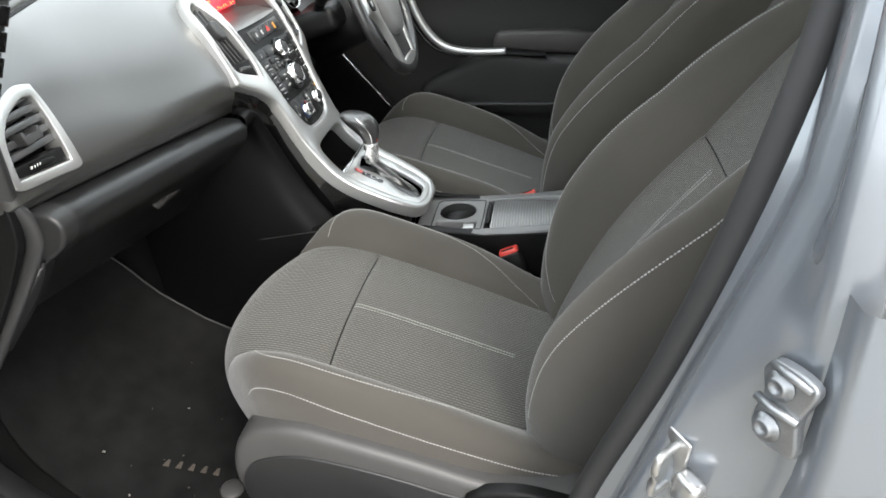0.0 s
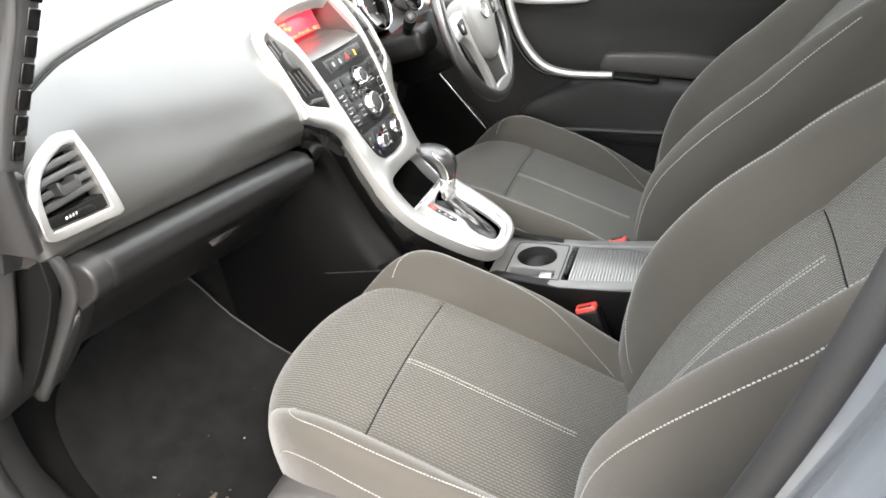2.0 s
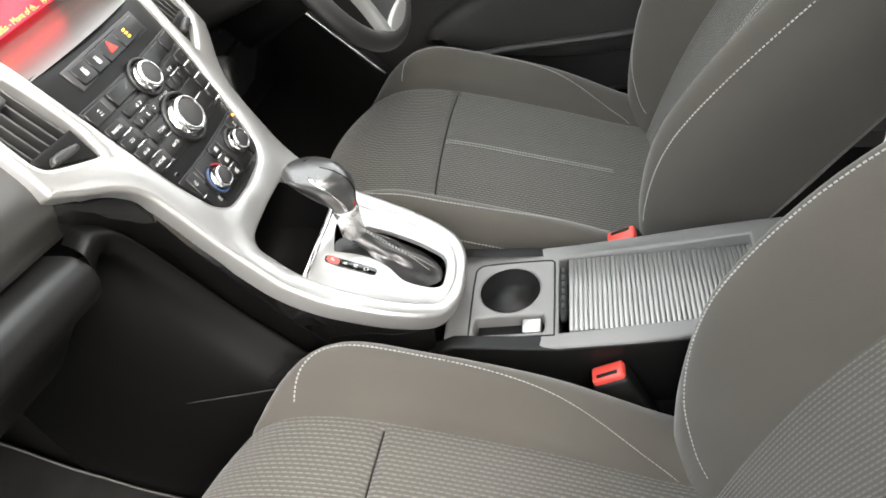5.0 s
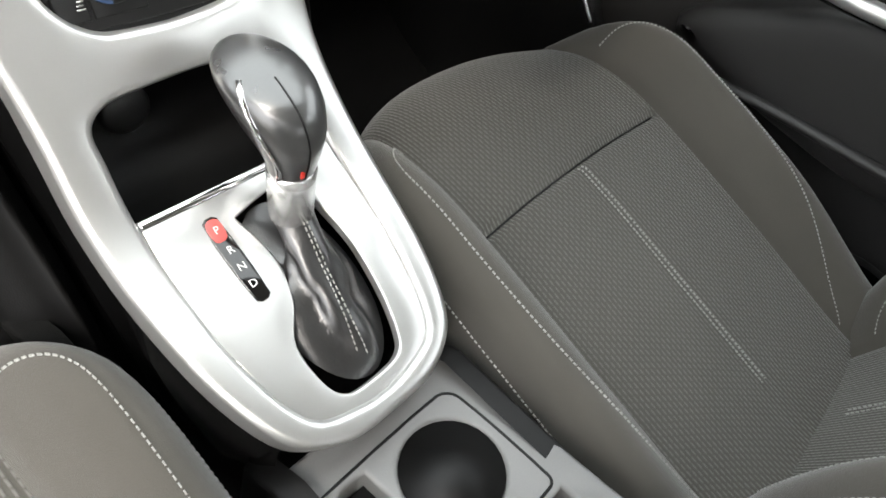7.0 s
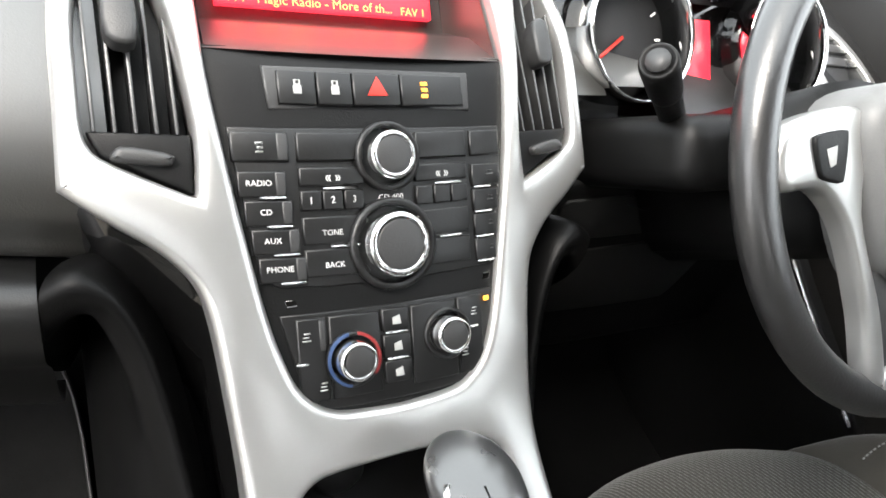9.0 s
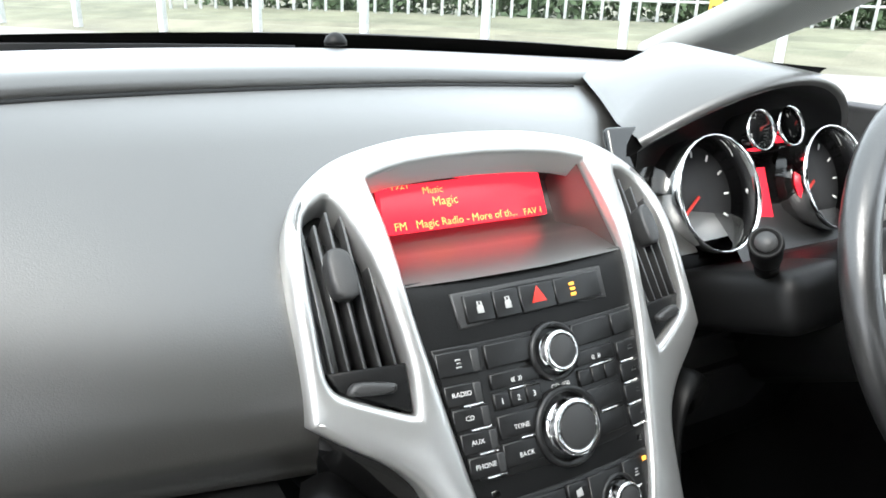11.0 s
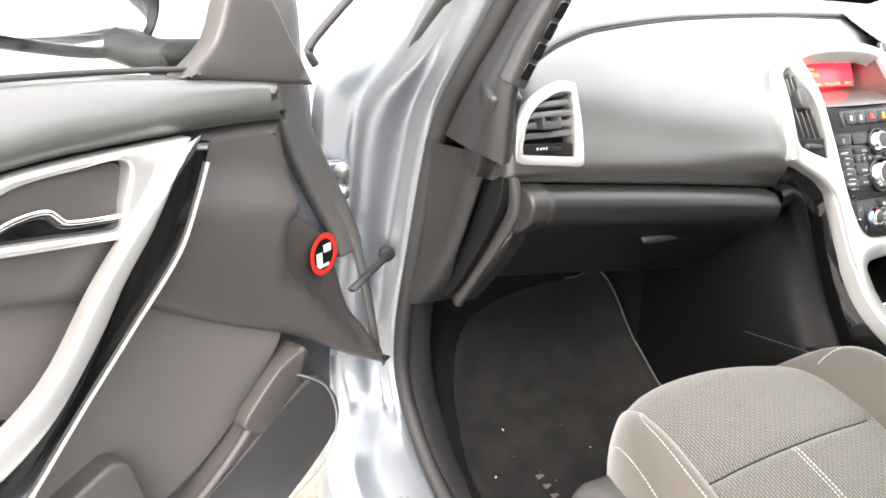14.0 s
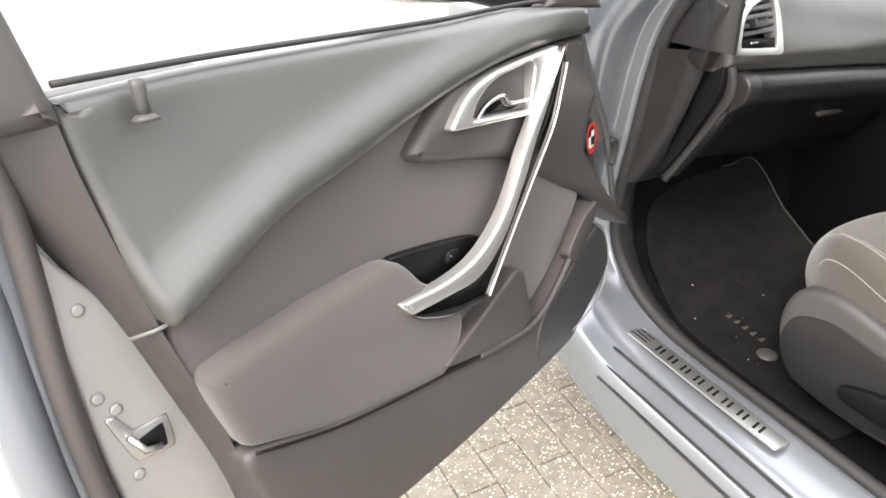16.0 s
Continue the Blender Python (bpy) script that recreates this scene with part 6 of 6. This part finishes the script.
part("front_trim", sheet(front, (), dm, .010, .06, .014, .014, relief=front_relief), TRIM, door, "dark grey moulded front trim")
arm = smoothed([(.829, .785), (.819, .799), (.73, .808), (.65, .812), (.565, .806), (.52, .76), (.462, .715), (.44, .655), (.492, .600), (.60, .622), (.70, .648), (.782, .684), (.803, .696), (.812, .716)], 6)
part("armrest", sheet(arm, (), dm, .010, .04, .014, .03, relief=lambda a, b: .012 * ease(b, .66, .76)), DOORCLOTH, door, "padded grey-brown cloth armrest")
sw = smoothed([(.561, .806), (.45, .788), (.38, .768), (.46, .72)], 5, tight=.2)
swp = part("switch_panel", sheet(sw, (), dm, .000, .02, .003), DARK, door, "black window switch panel")
part("window_switch", sheet(smoothed([(.455, .775), (.435, .772), (.44, .755), (.46, .758)], 4), (), dm, .006, .01, .003), DARK, swp)
part("switch_edge", sheet([(.456, .770), (.452, .769), (.446, .764), (.45, .765)], (), dm, .007, .004, .0004), CHROME, swp)
grab = smoothed([(.497, .617), (.41, .653), (.315, .690), (.293, .678), (.278, .590), (.34, .575)], 5, tight=.18)
part("pocket_grip", sheet(grab, (), dm, .016, .04, .005, .03), TRIM, door, "dark grey moulded grip")
pocket = smoothed([(.49, .604), (.339, .576), (.255, .574), (.170, .622), (.10, .69), (.056, .712), (.045, .70), (.057, .671), (.004, .622), (.004, .562), (.105, .500), (.15, .474), (.40, .466), (.62, .474), (.79, .50), (.80, .62), (.806, .690), (.70, .655)], 5)
part("map_pocket", sheet(pocket, (), dm, .014, .05, .010, .035), TRIM, door, "dark grey moulded map pocket")
part("pocket_joint", sweep([dm(u, z, .016) for u, z in smoothed([(.80, .69), (.68, .648), (.49, .608), (.339, .580)], 6, closed=False)], .004, .004, up=DN), DARK, door, "thin dark joint under the armrest")
part("pocket_edge", sweep([dm(u, z, .014) for u, z in smoothed([(.42, .594), (.339, .580), (.255, .578), (.175, .622), (.10, .69), (.058, .713)], 6, closed=False)], .010, .012, up=DN), TRIM, door)
tab = smoothed([(.16, .655), (.10, .705), (.058, .714), (.075, .675), (.13, .63)], 4, tight=.3)
part("pocket_corner", sheet(tab, (), dm, .020, .02, .003), TRIM, door)
speaker = smoothed([(.048, .668), (.012, .625), (.012, .568), (.10, .510), (.17, .49), (.26, .50), (.25, .565), (.17, .61)], 5)
part("speaker_grille", sheet(speaker, (), dm, .017, .01, .004, .03), GREYPL, door, "dark speaker cover")

part("trim_clip", sweep([dm(.838, .857, -.004), dm(.852, .853, -.012), dm(.867, .847, -.03)], .004, .003, up=DN), DECK, door, "small pale trim clip")

part("pocket_rim", sweep([dm(u, z, .019) for u, z in smoothed([(.076, .686), (.030, .648), (.012, .60), (.020, .556), (.062, .519), (.15, .500)], 6, closed=False)], .003, .003, up=DN), DECK, door, "thin pale rim of the speaker cover")

# release lever and pull handle
bez = smoothed([(.185, 1.002), (.185, 1.002), (.274, .999), (.356, .992), (.407, .977), (.446, .944), (.446, .938), (.425, .935), (.35, .927), (.272, .919), (.235, .915), (.22, .935), (.21, .96)], 5)
bhole = smoothed([(.253, .989), (.30, .989), (.351, .983), (.388, .965), (.404, .945), (.404, .942), (.35, .936), (.281, .928), (.268, .93), (.262, .95)], 5)
bz = part("release_surround", sheet(bez, [bhole], dm, .024, .02, .004), SILVER, door, "satin silver release surround")
part("recess", sheet(bhole, (), dm, .004, .004, .001), DARK, bz)
lev = [dm(u, z, n) for u, z, n in smoothed([(.262, .940, .014), (.312, .945, .014), (.326, .958, .014), (.350, .957, .014), (.372, .949, .013), (.386, .938, .012)], 5, closed=False)]
part("release_lever", sheet(smoothed([(.262, .925), (.30, .928), (.385, .937), (.372, .948), (.350, .956), (.328, .957), (.315, .944), (.262, .938)], 4), (), dm, .014, .012, .005), PIANO, bz, "dark glossy release lever")
part("lever_edge", sweep([p + DN * .004 for p in lev], .005, .004, up=DN), CHROME, bz)
L = [(.192, 1.000), (.262, .930), (.305, .882), (.361, .810), (.426, .768), (.496, .755), (.580, .760)]
M = [(.198, .995), (.244, .925), (.278, .883), (.312, .834), (.368, .770), (.430, .735), (.490, .733), (.562, .737)]
R = [(.168, .996), (.190, .945), (.218, .893), (.276, .832), (.338, .768), (.407, .693)]
RB = [(.407, .690), (.479, .695), (.54, .717), (.560, .734)]
L, M, R, RB = (smoothed(v, 6, closed=False) for v in (L, M, R, RB))


def handle_map(u, z, h):
    return dm(u, z, h + .032 - .008 * ease(u, .40, .60))


part("pull_handle", sheet(M + L[::-1], (), handle_map, .006, .020, .005), SILVER, door, "curved satin silver pull handle")
part("handle_gloss", sheet(M + RB[::-1] + R[::-1], (), handle_map, -.003, .024, .003), PIANO, door, "gloss black inlay beside the handle")
part("handle_line", sweep([handle_map(p[0], p[1], -.002) for p in R[3:]], .004, .006, up=DN), SILVER, door, "thin silver edge line")
pin = thing("lock_pin", "dark grey lock pin in its collar on the door top", "lock pin", at=(-1.66, 1.25, 1.06))
pm = Matrix.Translation(dm(.815, 1.036, .004))
part("collar", lathe([(.005, .0), (.012, .0), (.0115, .003), (.008, .006), (.005, .006)], pm @ pose(0, 0, 0, -8, 0, 0)), COVER, pin)
part("pin", lathe([(0, .0), (.0055, .0), (.0052, .018), (.0065, .028), (.006, .034), (0, .035)], pm), COVER, pin)

# door shell, glass, frame
shell = smoothed([(-.06, 1.04), (-.06, 1.04), (-.07, .55), (.02, .46), (.16, .455), (.70, .455), (.90, .48), (.90, .48), (.948, .70), (.945, .83), (.948, .92), (.965, 1.06), (.965, 1.06)], 5)
part("door_skin", sheet(shell, (), dm, -.072, .05, .012, .08), PAINT, door, "silver-blue painted door shell")
ea = smoothed([(.878, 1.066), (.872, 1.0), (.845, .848), (.812, .715), (.80, .62), (.79, .49)], 6, closed=False)
eb = smoothed([(.925, 1.062), (.912, .99), (.868, .872), (.838, .764), (.805, .63), (.790, .50)], 6, closed=False)
part("edge_trim", loft([[dm(p[0], p[1], -.010), dm(*(.75 * p + .25 * q), -.014), dm(*(.3 * p + .7 * q), -.034), dm(q[0], q[1], -.054), dm(q[0] + .004, q[1], -.075)] for p, q in zip(ea, eb)]), TRIM, door, "dark grey-brown trim edge")
jamb = smoothed([(.916, 1.05), (.916, 1.05), (.905, .95), (.860, .868), (.832, .764), (.788, .586), (.79, .49), (.79, .49), (.88, .49), (.88, .49), (.903, .60), (.908, .672), (.912, .737), (.914, .839), (.918, .93), (.93, 1.05), (.93, 1.05)], 4)
part("door_jamb", sheet(jamb, (), dm, -.056, .03, .006, .03), JAMB, door, "pale painted rear edge of the door")
part("jamb_seal", sweep([dm(u, z, -.056) for u, z in smoothed([(.895, .47), (.915, .60), (.924, .70), (.925, .82), (.918, .92), (.915, 1.02), (.93, 1.10)], 6, closed=False)], .022, .030, up=DN), TRIM, door, "grey-brown rubber door seal")
part("edge_band", sweep([dm(u, z, -.078) for u, z in smoothed([(.918, .47), (.948, .60), (.958, .70), (.957, .83), (.955, .92), (.962, 1.02), (.972, 1.07)], 6, closed=False)], .045, .034, up=DN), PAINT, door, "painted rear rim of the door")
latch = thing("door_latch", "zinc door latch with screws in the door edge", "latch", at=(-1.70, 1.24, .7))
part("latch_plate", sheet(smoothed([(.846, .742), (.846, .704), (.886, .710), (.902, .768), (.892, .768), (.88, .745)], 3, tight=.15), (), dm, -.053, .01, .002), STEEL, latch)
part("mouth", sheet(smoothed([(.853, .736), (.854, .710), (.878, .714), (.882, .732)], 3, tight=.1), (), dm, -.0515, .004, .001), DARK, latch)
part("pawl", sweep([dm(.888, .742, -.050), dm(.878, .722, -.047), dm(.862, .716, -.047)], .007, .006, up=DN), STEEL, latch)
for u, z in ((.892, .882), (.901, .793), (.889, .774), (.888, .695)):
    part("screw", lathe([(0, 0), (.0062, 0), (.0062, .002), (.003, .003), (0, .002)], Matrix.Translation(dm(u, z, -.056)) @ DN.to_track_quat("Z", "Y").to_matrix().to_4x4(), 12), JAMB, latch)
belt = [dm(u, z, -.012) for u, z in smoothed([(.872, 1.076), (.735, 1.075), (.416, 1.066), (.25, 1.066), (.10, 1.06)], 5, closed=False)]
part("belt_seal", sweep(belt, .006, .007, up=DN), RUBBER, door, "black rubber window seal")
frm = smoothed([(-.098, .79, -.058), (-.075, .85, -.06), (-.038, .92, -.06), (-.010, .985, -.06), (-.003, 1.06, -.06), (0, 1.13, -.06), (.02, 1.19, -.062), (.08, 1.255, -.066), (.28, 1.335, -.072), (.48, 1.395, -.08), (.70, 1.42, -.08), (.92, 1.41, -.08), (.985, 1.35, -.07), (.985, 1.06, -.03)], 6, closed=False)
part("edge_strip", sweep([dm(*p) for p in smoothed([(-.052, .90, -.052), (-.094, .825, -.046), (-.114, .74, -.042), (-.130, .615, -.036)], 6, closed=False)], .016, .012, up=DN), FRAME, door, "grey edge strip along the hinge side")
part("window_frame", sweep([dm(*p) for p in frm], .05, .03, up=DN, n=10, power=3), FRAME, door, "grey window frame")
post = smoothed([(.872, 1.045), (.872, 1.045), (.884, 1.14), (.898, 1.25), (.915, 1.39), (.915, 1.39), (.99, 1.38), (.99, 1.38), (.965, 1.045), (.965, 1.045)], 5)
part("rear_post", sheet(post, (), lambda u, z, h: dm(u, z, h - .16 * (z - 1.05)), -.004, .06, .014, .03), TRIM, door, "grey-brown trim of the window's rear post")
sail = smoothed([(.0, 1.035), (.0, 1.035), (.175, 1.055), (.175, 1.055), (.13, 1.09), (.10, 1.15), (.06, 1.14), (.03, 1.09)], 4)
part("mirror_sail", sheet(sail, (), dm, .0, .03, .006, .03), TRIM, door, "dark grey mirror corner trim")
gp = smoothed([(.09, 1.06), (.09, 1.06), (.15, 1.18), (.28, 1.30), (.48, 1.38), (.70, 1.405), (.92, 1.395), (.97, 1.34), (.975, 1.07), (.975, 1.07)], 4)
wg = part("window_pane", sheet(gp, (), lambda u, z, h: dm(u, z, -.02 - .18 * (z - 1.06) + h), .002, .004, .001, .08), GLASS, door)
wg.visible_shadow = False
mir = thing("door_mirror", "door mirror in a dark housing with a silver-blue shell", "mirror", at=(-1.1, 1.6, 1.15))
mo_ = smoothed([(.36, 1.14), (.335, 1.10), (.25, 1.077), (.165, 1.068), (.12, 1.09), (.105, 1.14), (.14, 1.20), (.25, 1.225), (.33, 1.205)], 6)
mi_ = inset(mo_ if area2(mo_) > 0 else mo_[::-1], .012)
def mirror_map(u, z, h):
    return dm(u, z, -.13 + h)


part("housing", sheet(mo_, [mi_], mirror_map, .0, .05, .008), DARK, mir, "black mirror rim")
part("glass", sheet(mi_, (), lambda u, z, h: mirror_map(u, z, h - .35 * (z - 1.15)), -.020, .004, .001), MIRROR, mir, "mirror glass")
part("shell", sheet(mo_, (), mirror_map, -.05, .06, .04, .03), PAINT, mir)
part("arm", sweep([dm(.10, 1.07, -.05), dm(.14, 1.07, -.10), dm(.16, 1.085, -.15)], .06, .04), DARK, mir)
sticker = thing("airbag_sticker", "round red and white warning sticker on the door trim", "sticker", at=(-.94, 1.58, .82))
SN = (DU * -.17 + DN * .98).normalized()
sm_ = Matrix.Translation(dm(-.034, .802, -.0400)) @ SN.to_track_quat("Z", "Y").to_matrix().to_4x4()
disc = [np.array((.030 * math.cos(2 * math.pi * i / 32), .030 * math.sin(2 * math.pi * i / 32))) for i in range(32)]
part("disc", sheet(disc, (), lambda a, b, h: sm_ @ Vector((a, b, h)), .001, .002, .0003), DARK, sticker)
part("red_ring", sheet(disc, [[p * .74 for p in disc]], lambda a, b, h: sm_ @ Vector((a, b, h)), .002, .001, .0003), RED, sticker, "red ring")
for p_, q_ in (((-.016, -.014), (-.004, .004)), ((.0, .002), (.016, .013)), ((-.012, -.018), (.010, -.014))):
    part("pictogram_bar", sheet([(p_[0], p_[1]), (q_[0], p_[1]), (q_[0], q_[1]), (p_[0], q_[1])], (), lambda a, b, h: sm_ @ Vector((a, b, h)), .0018, .001, .0002), WHITE, sticker)


# ---- outside: paved ground, road, bank and fence ----
GROUND = mat("pale_concrete", (0.25, 0.245, 0.225), 0.9, grain=0.6, scale=80, vary=0.2, vscale=0.8)
PAVER = mat("concrete_paver", (0.215, 0.195, 0.158), 0.92, grain=1.0, scale=220, vary=0.45, vscale=30)
BLOSSOM = mat("fallen_petals", (0.62, 0.57, 0.46), 0.9, vary=0.3, vscale=60)
GRASS = mat("mown_bank_grass", (0.15, 0.152, 0.105), 0.95, grain=1.0, scale=40, vary=0.5, vscale=1.5)
GALV = mat("pale_painted_steel", (0.55, 0.57, 0.58), 0.45, 0.2, vary=0.15)
LEAF = mat("hedge_leaves", (0.09, 0.14, 0.07), 0.7, vary=0.5, vscale=3)


def rise(x, y):
    """The ground's height: level round the car, climbing to the row of posts, then a low bank."""
    d = .777 * x + .629 * y
    return .84 * ease(d, 2.6, 8.2) + .25 * ease(d, 8.2, 14.0) + .05 * max(0, min(d, 60) - 14)


ground = thing("ground", "pale worn concrete yard rising to a grassy bank", "ground", kind="structure", level=True)
GN, GT = Vector((.777, .629, 0)), Vector((-.629, .777, 0))
gd = [-120, -60, -30, -12, -6, -3, -2, -1, 0, 1, 2, 2.6, 3, 3.5, 4, 4.5, 5, 5.5, 6, 6.5, 7, 7.5]
gb = [7.5, 8] + [8.2 + .12 * i for i in range(50)] + [15, 20, 30, 60, 120]
gt = [-120, -60, -30, -15, -8, -4, -2, 0, 1, 2, 4, 6, 8, 10, 12, 15, 20, 30, 60, 120]


def gpt(d, t):
    p = GN * d + GT * t
    return Vector((p.x, p.y, rise(p.x, p.y) - .014))


world_part("yard", loft([[gpt(d, t) for t in gt] for d in gd]), GROUND, ground)
world_part("bank", loft([[gpt(d, t) + Vector((0, 0, .16 * (((d - 8.2) / 1.15) % 1 - ease(((d - 8.2) / 1.15) % 1, .75, 1)) * (8.2 < d < 14.1))) for t in gt] for d in gb]), GRASS, ground, "mown grass bank")

# the near row of posts
post0, step_ = Vector((.26, 12.23, 0)), Vector((.926, -1.142, 0))
fp = thing("fence_post", "pale painted square steel post at the foot of the bank", "post", "posts along the bank", level=True)
world_part("post", box((.085, .085, 2.6), Matrix.Translation((0, 0, 1.3)) @ pose(0, 0, 0, 0, 0, 39), .006), GALV, fp)
fp.matrix_world = Matrix.Translation(post0 - step_ + Vector((0, 0, rise(*(post0 - step_).xy) - .02)))
for i in range(8):
    q = post0 + step_ * i
    copy_thing(fp, Matrix.Translation((q.x, q.y, rise(q.x, q.y) - .02)))
# palisade fence on the bank
fence = thing("palisade_fence", "pale steel palisade fence along the top of the bank", "fence", level=True)
f0, f1 = Vector((2.2, 16.6, 0)), Vector((13.6, 7.0, 0))
along = (f1 - f0).normalized()
n_ = int((f1 - f0).length / .33)
bm = box((.055, .03, 2.3), Matrix.Translation((0, 0, 1.15)), .004, 1)
first = world_part("pale", bm, GALV, fence)
ang_ = math.atan2(along.y, along.x)
for i in range(n_):
    q = f0 + along * (.33 * i)
    ob = first if i == 0 else new("pale", first.data)
    ob.parent = fence
    ob.matrix_world = Matrix.Translation((q.x, q.y, rise(q.x, q.y) - .05)) @ pose(0, 0, 0, 0, 0, math.degrees(ang_))
for h in (.45, 1.9):
    world_part("rail", sweep([f0 + along * (.66 * i) + Vector((.02, .04, rise(*(f0 + along * (.66 * i)).xy) + h)) for i in range(n_ // 2 + 1)], .05, .05, n=6), GALV, fence)
sign = thing("yellow_box", "small yellow and black box on the fence", "sign", level=True)
sq = Vector((10.2, 9.75, 0))
world_part("plate", box((.22, .06, .45), Matrix.Translation((sq.x, sq.y, rise(sq.x, sq.y) + .42)) @ pose(0, 0, 0, 0, 0, -40), .01), mat("yellow_paint", (.6, .35, .05), .5), sign)
world_part("panel", box((.12, .07, .16), Matrix.Translation((sq.x - .01, sq.y - .01, rise(sq.x, sq.y) + .32)) @ pose(0, 0, 0, 0, 0, -40), .005), DARK, sign)


# leaf walls: many small leaves in one mesh
def leaves(name, label, spots, count, size, seed):
    """A clump of small leaves scattered through rounded masses (centre, radii)."""
    rng = np.random.default_rng(seed)
    V, F = [], []
    for c, r in spots:
        k = int(count * (r[0] * r[1] * r[2]) ** .5)
        d = rng.normal(size=(k, 3))
        d /= np.linalg.norm(d, axis=1)[:, None]
        P = np.array(c) + d * np.array(r) * (rng.uniform(.35, 1.0, (k, 1)) ** .6) * (1 + .25 * np.sin(5 * d[:, :1] + 3 * d[:, 1:2]))
        for p in P:
            a, b = rng.normal(size=3), rng.normal(size=3)
            a /= np.linalg.norm(a)
            b = np.cross(a, b)
            b /= np.linalg.norm(b)
            s_ = size * rng.uniform(.6, 1.4)
            j = len(V)
            V += [p - a * s_, p + b * s_ * .5, p + a * s_, p - b * s_ * .5]
            F.append((j, j + 1, j + 2, j + 3))
    me = bpy.data.meshes.new(name)
    me.from_pydata([tuple(v) for v in V], [], F)
    me.materials.append(LEAF)
    ob = new(name, me)
    return tagged(ob, label, "hedge", kind="stuff")


spots = []
for i in range(12):
    q = f0 + along * (1.3 * i) + GN * 2.4
    spots.append(((q.x, q.y, rise(q.x, q.y) + 1.3 + .3 * math.sin(i * 2.1)), (1.1, 1.1, 1.7)))
leaves("hedge", "dense green hedge behind the palisade fence", spots, 2600, .09, 3)
# block paving beside the car
world_part("bedding", box((1.75, 2.7, .01), Matrix.Translation((-1.13, 1.85, -.009)), 0), mat("joint_sand", (0.20, 0.18, 0.145), 0.95, grain=0.8, scale=200, vary=0.3), ground, "sand in the paving joints")
pv = bmesh.new()
bmesh.ops.create_cube(pv, size=1, matrix=Matrix.Translation((0, 0, -.025)) @ Matrix.Diagonal((.0975, .1975, .05, 1)))
bmesh.ops.bevel(pv, geom=[e for e in pv.edges if all(v.co.z > -.01 for v in e.verts)], offset=.003, segments=1, affect="EDGES")
paver = part("paver", pv, PAVER, ground, axes=None, smooth=False)
rng = random.Random(4)
k_ = 0
for i in range(16):
    for j in range(12):
        x, y = -1.88 + .1 * i, .72 + .2 * j + .1 * (i % 2)
        ob = paver if k_ == 0 else new("paver", paver.data)
        k_ += 1
        ob.parent = ground
        ob.matrix_local = Matrix.Translation((x, y, .002 + rng.uniform(-.002, .002))) @ pose(0, 0, 0, rng.uniform(-.5, .5), rng.uniform(-.5, .5), rng.uniform(-.6, .6))
V, F = [], []
for i in range(26000):
    x, y = rng.uniform(-1.93, -.3), rng.uniform(.65, 3.0)
    r, a0 = rng.uniform(.0012, .0038), rng.uniform(0, 6.3)
    j = len(V)
    nn = 5
    for q in range(nn):
        a = a0 + 6.283 * q / nn
        V.append((x + r * math.cos(a) * rng.uniform(.6, 1.1), y + r * math.sin(a) * rng.uniform(.5, 1), .0045 + rng.uniform(0, .002)))
    F.append(tuple(range(j, j + nn)))
me = bpy.data.meshes.new("petals")
me.from_pydata(V, [], F)
me.materials.append(BLOSSOM)
tagged(new("petals", me), "pale fallen petals scattered over the paving", "petals", kind="stuff")
